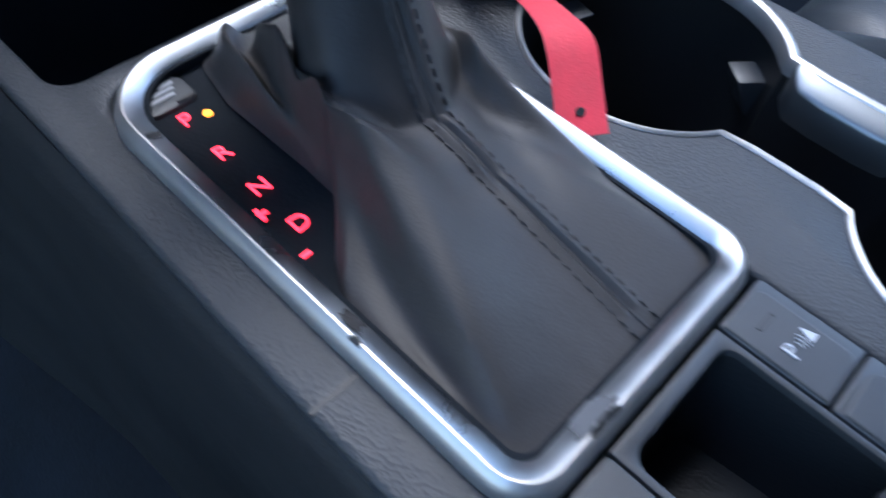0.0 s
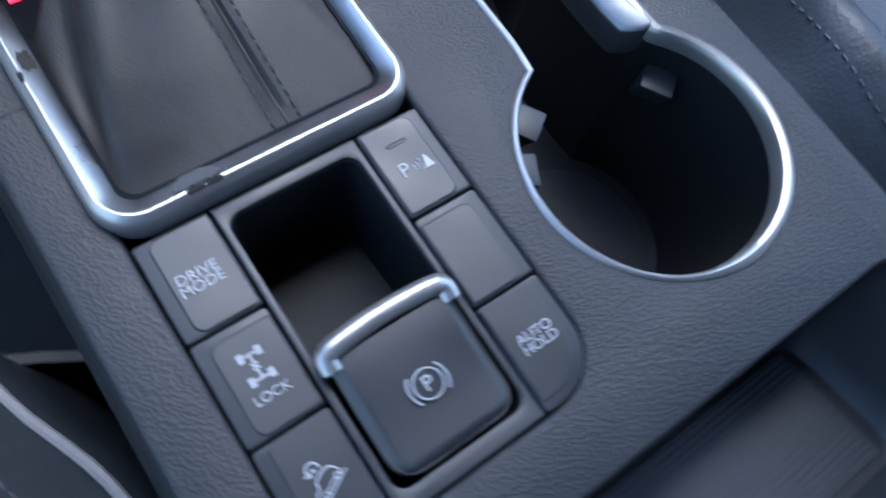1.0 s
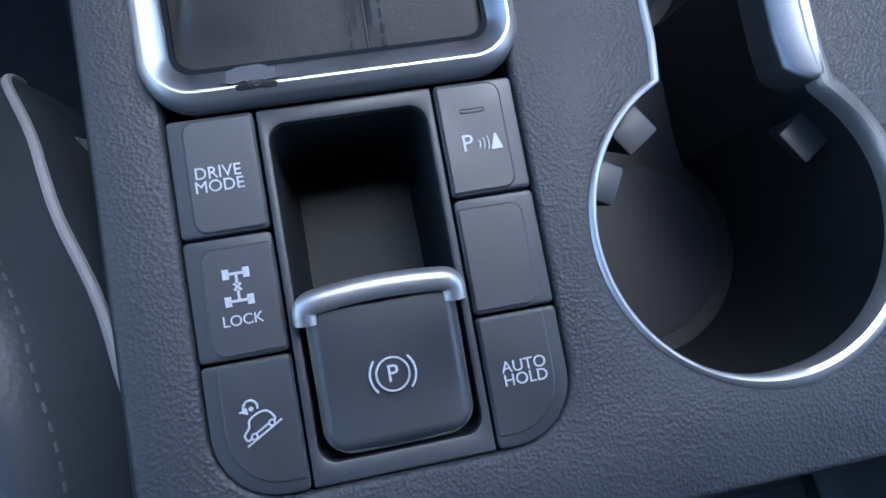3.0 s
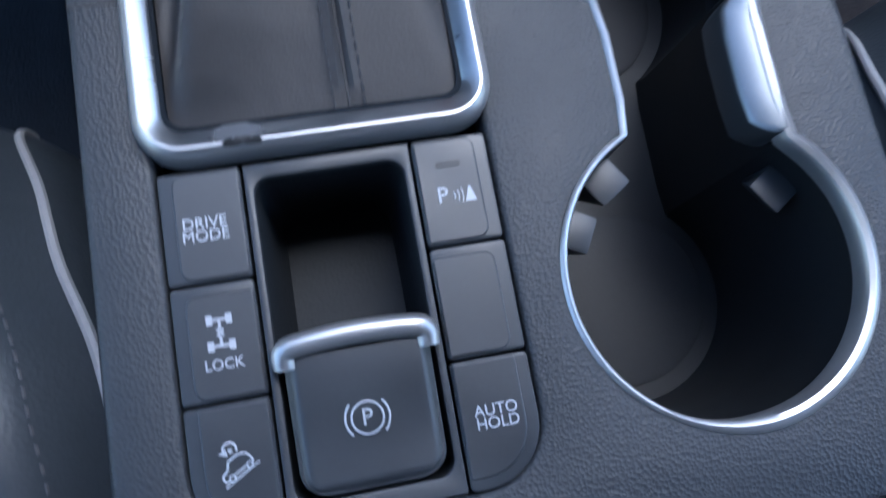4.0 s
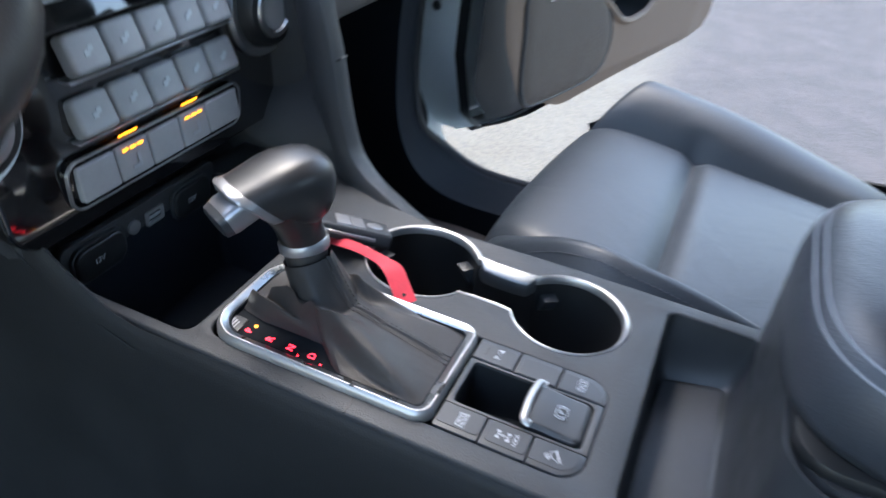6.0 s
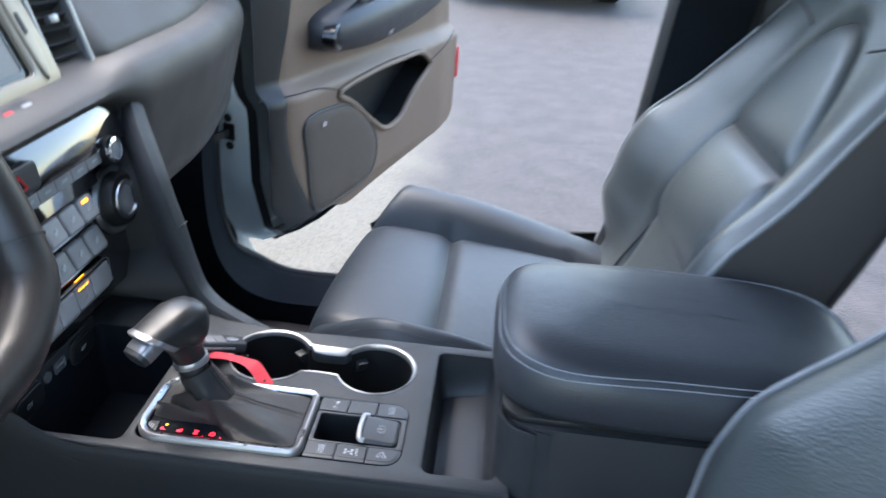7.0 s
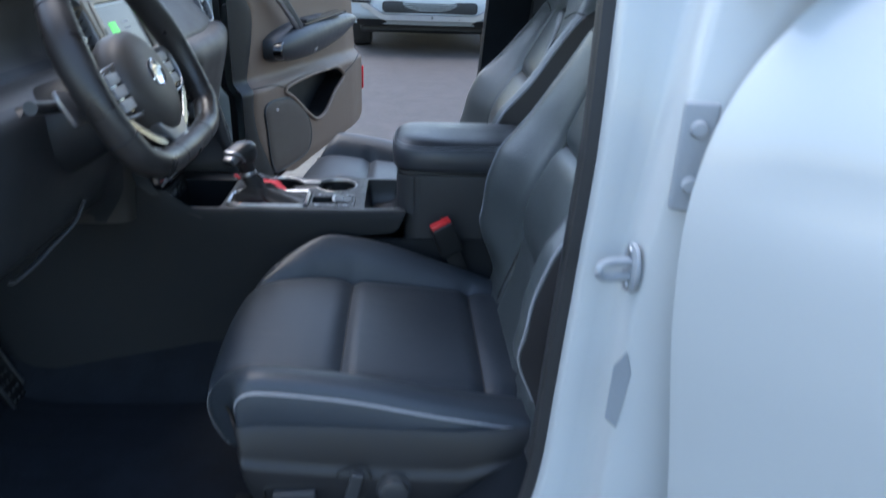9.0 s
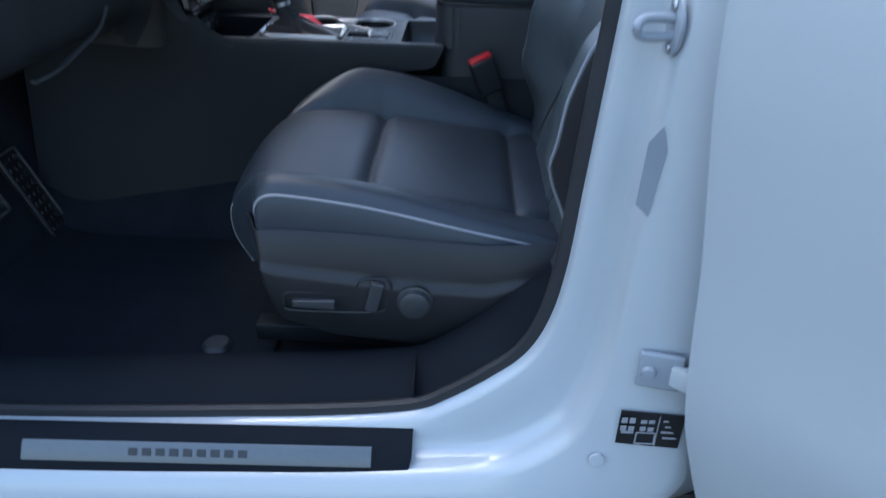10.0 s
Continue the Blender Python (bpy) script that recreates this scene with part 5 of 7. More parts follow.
    for s in (-1, 1):
        pad = plate([rounded([(s * 0.100, 0.012), (s * 0.150, 0.034), (s * 0.157, 0.026), (s * 0.155, -0.010), (s * 0.148, -0.016), (s * 0.105, -0.012)][::s], 1)], -0.052, -0.046, 0.001, 1)
        part("shift_paddle", moved(pad, m), SILVER, sw, "silver shift paddle")
    for s in (-1, 1):
        st = smooth([(s * 0.05, 0.01, -0.085), (s * 0.12, 0.018, -0.080), (s * 0.175, 0.026, -0.072)], 6)
        part("stalk", moved(tube(st, 0.0085, 10), m), PLAIN, sw)
    return sw


dashboard()
steering_wheel()

# ---- front seats and armrest ----
def cushion_path(t):
    pts = [(-0.330, -0.040), (-0.300, -0.006), (-0.240, 0.0), (-0.170, 0.0), (-0.100, 0.0), (-0.035, 0.0), (0.030, 0.001), (0.085, -0.003), (0.122, -0.018), (0.140, -0.045), (0.140, -0.085), (0.120, -0.125)]
    k = t * (len(pts) - 1)
    i = min(int(k), len(pts) - 2)
    a, b, c, d = pts[max(i - 1, 0)], pts[i], pts[i + 1], pts[min(i + 2, len(pts) - 1)]
    f = k - i
    return [0.5 * (2 * q + (r - o) * f + (2 * o - 5 * q + 4 * r - s) * f * f + (3 * q - o - 3 * r + s) * f ** 3) for o, q, r, s in zip(a, b, c, d)]


T_CROSS, T_REAR = 5 / 11, 2 / 11
SEAM = 0.66


def seat(name, cx, s, label, dz=0.0, lean=22.0, nose_slant=0.0):
    """A front seat; s: the side (-1 or 1) on which its door is."""
    st = thing(name, (cx, -0.1, 0.37), label, "car seat", "front seats")

    def cushion(q, t):
        y, d = cushion_path(t)
        a = abs(q)
        front = ease(1.0, 0.62, t)
        outer = q > 0
        half = 0.240 + 0.016 * ease(0.0, 0.35, t) - 0.026 * ease(0.62, 0.95, t)
        if not outer:
            half = (0.232 - 0.004 * ease(-0.02, 0.02, y) - 0.020 * ease(0.010, 0.075, y) - 0.028 * ease(0.060, 0.14, y)) / 0.945
        z = 0.606 + 0.10 * y + d + dz
        groove = -0.010 * math.exp(-((a - SEAM) / 0.035) ** 2)
        if a < SEAM + 0.05:
            groove += -0.011 * (math.exp(-((t - T_CROSS) / 0.014) ** 2) + 0.9 * math.exp(-((t - T_REAR) / 0.014) ** 2))
            z += 0.007 * math.cos(a / SEAM * 1.4) * ease(0.1, 0.3, t)
        bol = math.sin(math.pi * min(1, max(0, (a - SEAM) / (1.12 - SEAM)))) ** 0.8
        bol *= 0.044 * ease(0.86, 0.60, t) * (0.10 + 0.90 * ease(0.05, 0.48, t)) if outer else 0.066 * ease(-0.36, -0.02, y) * ease(0.15, 0.0, y)
        drop = -0.055 * ease(0.94, 1.12, a) * front - 0.02 * ease(0.94, 1.12, a)
        if not outer:
            e = a - 0.020
            drop = -0.025 * ease(0.80, 0.925, e) - 0.085 * ease(0.930, 1.02, e)
        x = half * min(a, 1.0 + (a - 1) * 0.1) if a <= 1 else half * (1 + (a - 1) * 0.05)
        y -= nose_slant * ease(0.45, 0.85, t) * mix(0.010, 0.042, min(1, max(0, (q + 0.7) / 1.6)))
        if outer:
            y -= 0.058 * ease(SEAM, 1.0, a) * ease(0.50, 0.95, t)
        y2 = y - 0.020 * ease(0.55, 1.0, a) * ease(0.65, 0.9, t) + 0.014 * (1 - min(1, a) ** 2) * ease(0.5, 0.8, t)
        return (cx + s * math.copysign(x, q), y2, z + groove + bol + drop)

    def slab(nm, q0, q1, t0, t1, nq, nt, m, lab=""):
        bm = sheet(lambda u, v: cushion(mix(q0, q1, u), mix(t0, t1, v)), nq, nt)
        return part(nm, bm, m, st, lab, 60)

    slab("cushion_front", -SEAM, SEAM, T_CROSS, 1, 26, 40, LEATHER, "smooth black leather front of the cushion")
    slab("cushion_insert", -SEAM, SEAM, T_REAR, T_CROSS, 26, 24, LEATHER, "perforated black leather insert")
    slab("cushion_rear", -SEAM, SEAM, 0, T_REAR, 26, 14, LEATHER)
    slab("cushion_bolster", SEAM, 1.10, 0, 1, 18, 60, LEATHER, "low outer bolster")
    slab("cushion_bolster", -1.10, -SEAM, 0, 1, 18, 60, LEATHER, "raised inner bolster")
    # piping along the outer bolster and stitch line beside it
    pip = [Vector(cushion(0.985, mix(0.10, 0.82, i / 40))) + Vector((0, 0, 0.001)) for i in range(41)]
    part("piping", tube(pip, 0.0017, 8), PIPING, st, "pale grey piping")
    pip = [Vector(cushion(-0.945, mix(0.10, 0.80, i / 60))) + Vector((0, 0, 0.0014)) for i in range(61)]
    part("piping", tube(pip, 0.0019, 8), PIPING, st, "pale grey piping")
    st_line = [Vector(cushion(-0.880, t)) + Vector((0, 0, 0.0004)) for t in [mix(0.12, 0.70, i / 160) for i in range(161)]]
    for i in range(0, 160, 2):
        part("stitch", tube([st_line[i], st_line[i + 1]], 0.0005, 5), STITCH, st)
    front = [Vector(cushion(mix(0.66, 0.66, i / 16), mix(0.72, 1.0, i / 16))) + Vector((s * 0.0, 0.0012, 0.0006)) for i in range(17)]
    part("piping", tube(front, 0.0013, 6), PIPING, st, "pale grey piping")
    # front panel under the cushion's nose
    nose = sheet(lambda u, v: (cx + mix(-0.235, 0.235, u), 0.128 - nose_slant * mix(0.010, 0.050, u if s > 0 else 1 - u) - 0.050 * abs(2 * u - 1) ** 3 - 0.045 * v * v, mix(0.580 + dz, 0.452, v)), 24, 10, 0.004)
    part("front_panel", nose, SKIRT, st, "", 60)
    # seat base under the cushion
    part("seat_pan", box(cx - 0.215, cx + 0.215, -0.29, 0.10, 0.47, 0.56, 0.02, 3), TRIM, st)
    # skirts with switches on the door side
    def skirt(side, full):
        X = cx + side * 0.262
        top = [(0.112, 0.588), (0.06, 0.596), (-0.03, 0.594), (-0.12, 0.588), (-0.20, 0.584), (-0.285, 0.592)]
        bot = [(0.078, 0.500), (0.062, 0.452), (0.00, 0.432), (-0.12, 0.418), (-0.20, 0.418), (-0.285, 0.478)]

        def f(u, v):
            k = u * 5
            i = min(int(k), 4)
            a = k - i
            y0, z0 = mix(top[i][0], top[i + 1][0], a), mix(top[i][1], top[i + 1][1], a)
            y1, z1 = mix(bot[i][0], bot[i + 1][0], a), mix(bot[i][1], bot[i + 1][1], a)
            bulge = 0.017 * math.sin(math.pi * min(1, v * 1.15)) ** 0.8 * ease(0, 0.12, u)
            if v > 0.9:
                bulge -= 0.02 * (v - 0.9) * 10
            ledge = 0.006 * ease(0.30, 0.36, v)
            front = -0.050 * (1 - ease(0, 0.14, u)) ** 2
            return (X + side * (bulge - 0.003 + ledge + front), mix(y0, y1, v), mix(z0, z1, v) + dz)

        sk = part("skirt", sheet(f, 60, 34, 0.003 * side), SKIRT, st, "charcoal plastic seat skirt", 60)
        if full:
            def pt(y, z, out=0.0):
                return Vector((X + side * (0.0185 + out), y, z + dz))
            rec = smooth([pt(0.052, 0.500), pt(0.050, 0.516), pt(0.030, 0.520), pt(-0.030, 0.522), pt(-0.045, 0.540), pt(-0.075, 0.544), pt(-0.083, 0.530), pt(-0.078, 0.505), pt(-0.060, 0.494), pt(0.04, 0.492)], 6, True)
            part("switch_recess", tube(rec, 0.0016, 6, True), BLACK, sk)
            lv = box(-0.004, 0.006, -0.027, 0.027, -0.0075, 0.0075, 0.003, 3)
            for v in lv.verts:
                v.co.z *= 1 - 0.35 * ease(-0.02, 0.027, v.co.y)
            part("seat_lever", moved(lv, Matrix.Translation(pt(0.014, 0.506, 0.004))), PLAIN, sk, "flat seat adjusting lever")
            rl = box(-0.004, 0.006, -0.0085, 0.0085, -0.0215, 0.0215, 0.003, 3)
            part("backrest_lever", moved(rl, Matrix.Translation(pt(-0.062, 0.519, 0.004)) @ pose(0, 0, 0, 14 * side * -1)), PLAIN, sk, "upright backrest lever")
            part("lumbar_knob", lathe([(0.0225, 0), (0.0225, 0.003), (0.0195, 0.004), (0.0185, 0.012), (0.014, 0.0145), (0, 0.0132)], pt(-0.112, 0.513, 0.0), (side, 0, 0), 36), PLAIN, sk, "round lumbar knob")
            part("knob_rim", lathe([(0.0215, 0), (0.0235, 0.0012), (0.0240, 0)], pt(-0.112, 0.513, 0.0), (side, 0, 0), 36), BLACK, sk)
        return sk

    skirt(s, s < 0)
    part("skirt", box(cx - s * 0.262 - 0.006, cx - s * 0.262 + 0.006, -0.27, 0.06, 0.45, 0.57, 0.005), TRIM, st)
    # runners
    for q in (-0.18, 0.18):
        part("runner", box(cx + q - 0.016, cx + q + 0.016, -0.30, 0.12, 0.378, 0.405, 0.003), BLACK, st)
        part("riser", box(cx + q - 0.012, cx + q + 0.012, -0.24, 0.06, 0.400, 0.48, 0.003), BLACK, st)

    # backrest: height t in metres up its lean
    base, U, F = Vector((cx, -0.290, 0.585 + dz)), Vector((0, -math.sin(radians(lean)), math.cos(radians(lean)))), Vector((0, math.cos(radians(lean)), math.sin(radians(lean))))
    TOP = 0.662
    CROSS = 0.298

    def half(t):
        w = 0.240 + 0.014 * ease(0.02, 0.18, t) - 0.048 * ease(0.20, 0.47, t) + 0.008 * math.exp(-((t - 0.54) / 0.06) ** 2)
        return w * math.sqrt(1 - max(0.0, (t - 0.50) / (TOP + 0.020 - 0.50)) ** 3)

    def arch(t):
        return 0.46 * math.sqrt(max(0.0, 1 - max(0, (t - 0.26) / 0.215) ** 2.6)) + 0.05 * ease(0.16, 0.02, t)

    def back(q, t):
        a = abs(q)
        w = half(t)
        sm = arch(min(t, 0.475))
        wide = 0.50 * (1 - 0.35 * ease(0.30, 0.62, t))
        lift = mix(0.060, 0.010, min(1, max(0, (t - 0.232) / 0.245))) + 0.018 * ease(0.48, 0.58, t)
        bolster = lift * ease(wide - 0.03, 0.90, a) * ease(0.0, 0.10, t)
        ring = max(0, (t - 0.26) / 0.215) ** 2.6 + (a / 0.46) ** 2 - 1
        bolster += -0.008 * math.exp(-(ring / 0.15) ** 2) - 0.005 * math.exp(-(ring / 0.04) ** 2)
        edge = -(0.006 + 0.044 * ease(0.46, 0.56, t)) * ease(0.84 - 0.10 * ease(0.46, 0.56, t), 1.0, a) ** 1.5
        crown = 0.014 * math.cos(min(1, a) * 1.5) * ease(0.05, 0.2, t) + 0.012 * ease(0.10, 0.18, t) * ease(0.32, 0.2, t)
        cap = -0.085 * ease(TOP - 0.09, TOP, t) ** 2
        vee = -0.007 * math.exp(-((t - CROSS) / 0.014) ** 2) - 0.006 * math.exp(-((t - CROSS) / 0.005) ** 2) - 0.006 * math.exp(-((t - 0.132) / 0.008) ** 2) if a < sm and t < 0.47 else 0
        p = base + U * (t - 0.02 * ease(TOP - 0.08, TOP, t) * a * a) + F * (bolster + edge + crown + cap + vee)
        return Vector((cx + s * math.copysign(w * a, q), p.y, p.z))

    def split(u, v, lo, hi):
        t = mix(lo, hi, v)
        return back(mix(-1, 1, u) * arch(t), t)

    def veed(u, v, upper):
        k = mix(-1, 1, u)
        b = CROSS
        t = mix(b, 0.475, 1 - (1 - v) ** 2) if upper else mix(-0.02, b, v)
        return back(k * arch(max(0, min(t, 0.475))), t)

    part("back_insert", sheet(lambda u, v: veed(u, v, False), 28, 30), PERFLIT, st, "lower backrest insert", 60)
    part("back_insert", sheet(lambda u, v: veed(u, v, True), 28, 30), PERFLIT, st, "arched upper backrest insert", 60)

    def outer(u, v, sg):
        t = mix(-0.02, 0.475, 1 - (1 - v / 0.7) ** 2) if v < 0.7 else mix(0.475, TOP, (v - 0.7) / 0.3)
        lo = arch(max(0, t)) if t < 0.475 else 0.0
        return back(sg * mix(lo, 1, u), t)

    for sg in (-1, 1):
        part("back_bolster", sheet(lambda u, v, sg=sg: outer(u, v, sg), 22, 100), PERFLIT, st, "black leather backrest bolster", 60)
        edge = [back(sg * 1.0, mix(0.0, TOP - 0.005, i / 40)) for i in range(41)]
        up = [0.075 * ease(0.05, 0.40, i / 40 * TOP) * ease(TOP, 0.56, i / 40 * TOP) for i in range(41)]
        back_edge = [back(sg * 1.0, min(TOP - 0.005, mix(0.0, TOP - 0.005, i / 40) + up[i])) for i in range(41)]
        rear = [p + F * (-0.078 - 0.020 * ease(0.48, 0.60, i / 40 * TOP) - (p - base).dot(F)) + Vector((-s * sg * 0.030, 0, 0)) * (1 + 1.5 * ease(0.4, TOP, i / 40 * TOP)) for i, p in enumerate(back_edge)]
        mids = [a.lerp(b, 0.5) + Vector((s * sg * 0.010, 0, 0)) for a, b in zip(edge, rear)]
        SH = 29
        part("back_side", loft([q[:SH + 1] for q in (edge, mids, rear)], False, False), SIDECLOTH, st, "dark vinyl side panel of the backrest", 60)
        part("shoulder_side", loft([q[SH:] for q in (edge, mids, rear)], False, False), LEATHER, st, "leather shoulder of the backrest", 60)
        part("seam", tube([q[SH] for q in (edge, mids, rear)], 0.0022, 6), THREAD, st)
        part("seam", tube([a.lerp(b, 0.86) + Vector((s * sg * 0.004, 0, 0)) for a, b in zip(mids, rear)][3:SH], 0.0020, 6), THREAD, st)
        part("seam", tube([back(sg * mix(0.40, 1.0, i / 16), 0.474 - 0.022 * (1 - i / 16) ** 2) + F * 0.0004 for i in range(17)], 0.0017, 6), THREAD, st)
        pp = [back(sg * 0.985, mix(0.03, 0.468, i / 40)) + F * 0.0018 for i in range(41)]
        part("piping", tube(pp, 0.0023, 8), PIPING, st, "pale grey piping")
    ba = [[back(q, mix(-0.02, TOP, i / 30)) - F * 0.115 for q in (-0.80, -0.4, 0, 0.4, 0.80)] for i in range(31)]
    part("back_shell", loft(ba, False, False), TRIM, st, "", 60)
    # seams sunk into the leather
    for sg in (-1, 1):
        part("seam", tube([back(sg * arch(min(t, 0.475)), t) - F * 0.0002 for t in [mix(0.0, 0.475, 1 - (1 - i / 80) ** 2) for i in range(81)]], 0.0018, 6), THREAD, st)
        part("seam", tube([Vector(cushion(sg * SEAM, mix(0.02, 0.98, i / 60))) for i in range(61)], 0.0016, 6), THREAD, st)
    for tt in (CROSS, 0.132):
        part("seam", tube([back(mix(-1, 1, i / 30) * arch(tt) * 0.99, tt) for i in range(31)], 0.0016, 6), THREAD, st)
    for tt in (T_CROSS, T_REAR):
        part("seam", tube([Vector(cushion(mix(-SEAM, SEAM, i / 30), tt)) for i in range(31)], 0.0016, 6), THREAD, st)
    # headrest on two posts
    hc = base + U * 0.722 + F * -0.040
    rings = []
    for h, kx, ky in ((-0.075, 0.55, 0.5), (-0.068, 0.82, 0.85), (-0.035, 0.97, 1.0), (0.0, 1.0, 1.0), (0.04, 0.94, 0.92), (0.068, 0.75, 0.7), (0.078, 0.4, 0.4)):
        rings.append([hc + U * h + F * (0.048 * ky * math.copysign(abs(math.sin(a)) ** 0.8, math.sin(a))) + Vector((0.128 * kx * math.copysign(abs(math.cos(a)) ** 0.75, math.cos(a)), 0, 0)) for a in [2 * math.pi * i / 32 for i in range(32)]])
    hd = part("headrest", loft(rings), LEATHER, st, "black leather headrest", 60)
    for q in (-0.06, 0.06):
        part("post", tube([base + U * 0.55 + F * -0.05 + Vector((q, 0, 0)), base + U * 0.66 + F * -0.04 + Vector((q, 0, 0))], 0.006, 10), CHROME, hd)
    return st


def armrest():
    ar = thing("armrest_box", (0.05, -0.28, 0.36), "black padded leather armrest on a dark storage box", "armrest")
    x0, x1 = -0.046, 0.158
    c, hw = (x0 + x1) / 2, (x1 - x0) / 2
    # lid
    rings = []
    yc, hl = -0.2675, 0.166
    for z, k in ((0.7705, 0.955), (0.7715, 0.985), (0.778, 1.0), (0.790, 1.006), (0.801, 0.992), (0.810, 0.958), (0.8175, 0.900), (0.8225, 0.81), (0.8258, 0.62), (0.8272, 0.35), (0.8276, 0.02)):
        ring = []
        for i in range(64):
            a = 2 * math.pi * i / 64
            ca, sa = math.cos(a), math.sin(a)
            e = 0.50
            ring.append((c + hw * k * math.copysign(abs(ca) ** e, ca), yc + hl * (1 - (1 - k) * hw / hl) * math.copysign(abs(sa) ** e, sa), z + 0.004 * math.copysign(abs(sa), sa) * (z > 0.78)))
        rings.append(ring)
    lid = part("lid", loft(rings), ARM, ar, "padded black leather lid", 70)
    crown = ((1.006, 0.790), (0.992, 0.801), (0.958, 0.810), (0.900, 0.8175), (0.81, 0.8225), (0.62, 0.8258))

    def lid_z(k):
        for (k0, z0), (k1, z1) in zip(crown, crown[1:]):
            if k1 <= k <= k0:
                return mix(z0, z1, (k0 - k) / (k0 - k1))
        return crown[-1][1]

    for start, end in ((0.935, 0.80), (0.968, 0.845)):
        pts = []
        for i in range(240):
            a = 2 * math.pi * i / 240
            ca, sa = math.cos(a), math.sin(a)
            e = 0.50
            k = mix(end, start, ease(-1.0, 0.6, sa))
            pts.append(Vector((c + (hw * k + 0.0004) * math.copysign(abs(ca) ** e, ca), yc + (hl * (1 - (1 - k) * hw / hl) + 0.0004) * math.copysign(abs(sa) ** e, sa), lid_z(k) + 0.004 * sa + 0.0004)))
        part("stitch_line", tube(pts, 0.0006, 6, True), PIPING, lid, "pale stitch line")
    part("lid_base", plate([rrect(x0 + 0.006, x1 - 0.006, -0.425, -0.112, 0.02)], 0.7625, 0.7712, 0.002, 1), BLACK, ar)
    # box below
    rings = []
    for z, d in ((0.765, 0.004), (0.74, 0.0), (0.70, -0.001), (0.62, -0.004), (0.50, -0.006), (0.36, -0.008)):
        rings.append([(x, y, z) for x, y in rrect(x0 - 0.004 + d, x1 + 0.004 - d, -0.47, -0.114 - 0.010 * (z < 0.73), 0, 10, [0.02, 0.028, 0.028, 0.02])])
    part("box", loft(rings), TRIM, ar, "dark plastic storage box", 60)
    for off, m in ((0.0, PLAIN), (0.012, PLAIN)):
        fr = [(x, y - off, 0) for x, y in rrect(x0 - 0.0045, x1 + 0.0045, -0.30, -0.1125, 0, 10, [0.001, 0.029, 0.029, 0.001])]
        arc = [p for p in fr if p[1] > -0.150 - off]
        bm = bmesh.new()
        lo = [bm.verts.new((p[0], p[1], 0.694)) for p in arc]
        hi = [bm.verts.new((p[0], p[1] + 0.001, 0.764)) for p in arc]
        for i in range(len(arc) - 1):
            bm.faces.new((lo[i], lo[i + 1], hi[i + 1], hi[i]))
        bm.normal_update()
        bmesh.ops.solidify(bm, geom=bm.faces[:], thickness=-0.002 if off == 0 else -0.001)
        part("box_front", bm, PLAIN, ar, "smooth charcoal front of the box", 60)
    return ar


def buckle(at, axis, label):
    bk = thing("belt_buckle", tuple(Vector(at) - Vector(axis).normalized() * 0.14), label, "seat belt buckle")
    q = Matrix.Translation(Vector(at)) @ Vector(axis).to_track_quat("Z", "Y").to_matrix().to_4x4()
    part("casing", moved(box(-0.014, 0.014, -0.021, 0.021, -0.062, 0.0, 0.005, 3), q), BLACK, bk)
    part("release", moved(box(-0.010, 0.010, -0.019, 0.019, -0.004, 0.005, 0.0025, 2), q), REDP, bk, "red release key")
    part("stem", moved(box(-0.006, 0.006, -0.014, 0.014, -0.19, -0.055, 0.003, 2), q), BLACK, bk)
    return bk


seat("driver_seat", -0.302, -1, "black leather driver's seat with grey piping and power switches", 0.0, 18.0)
def rear_bench():
    """The rear seat, dark behind the front seats."""
    rb = thing("rear_seat", (0.055, -1.2, 0.36), "dark leather rear bench seat behind the front seats", "car seat")
    part("cushion", box(-0.56, 0.67, -1.38, -0.92, 0.42, 0.60, 0.06, 4), LEATHER, rb)
    part("backrest", moved(box(-0.56, 0.67, -0.08, 0.08, 0.0, 0.60, 0.06, 4), pose(0.0, -1.40, 0.52, 20)), LEATHER, rb)
    for x in (-0.30, 0.41):
        part("headrest", moved(box(-0.12, 0.12, -0.04, 0.04, 0.0, 0.13, 0.035, 4), pose(x, -1.62, 1.09, 20)), LEATHER, rb)


rear_bench()
seat("passenger_seat", 0.408, 1, "black leather front passenger seat with grey piping", 0.018, 25.5, 1.0)
armrest()
buckle((-0.098, -0.190, 0.690), (-0.10, 0.35, 0.85), "black belt buckle with red key beside the driver's seat")

# ---- body shell round the cabin ----
RIMLINE = [(-0.326, 1.42), (-0.320, 1.30), (-0.312, 1.20), (-0.305, 1.11), (-0.300, 0.98), (-0.294, 0.88), (-0.289, 0.80), (-0.284, 0.72), (-0.278, 0.624), (-0.266, 0.556), (-0.243, 0.506),
           (-0.202, 0.467), (-0.157, 0.434), (-0.117, 0.414), (-0.02, 0.400), (0.11, 0.390), (0.25, 0.381), (0.39, 0.375), (0.56, 0.370), (0.72, 0.368)]
OUTLINE = [(-0.52, 1.42), (-0.51, 1.30), (-0.50, 1.20), (-0.470, 1.11), (-0.425, 0.98), (-0.405, 0.88), (-0.402, 0.78), (-0.404, 0.70), (-0.408, 0.62), (-0.415, 0.54), (-0.425, 0.46),
           (-0.430, 0.37), (-0.34, 0.300), (-0.20, 0.298), (-0.05, 0.296), (0.11, 0.294), (0.25, 0.292), (0.39, 0.290), (0.56, 0.288), (0.72, 0.286)]


def along(points, n=6):
    return smooth([(a, b, 0) for a, b in points], n)


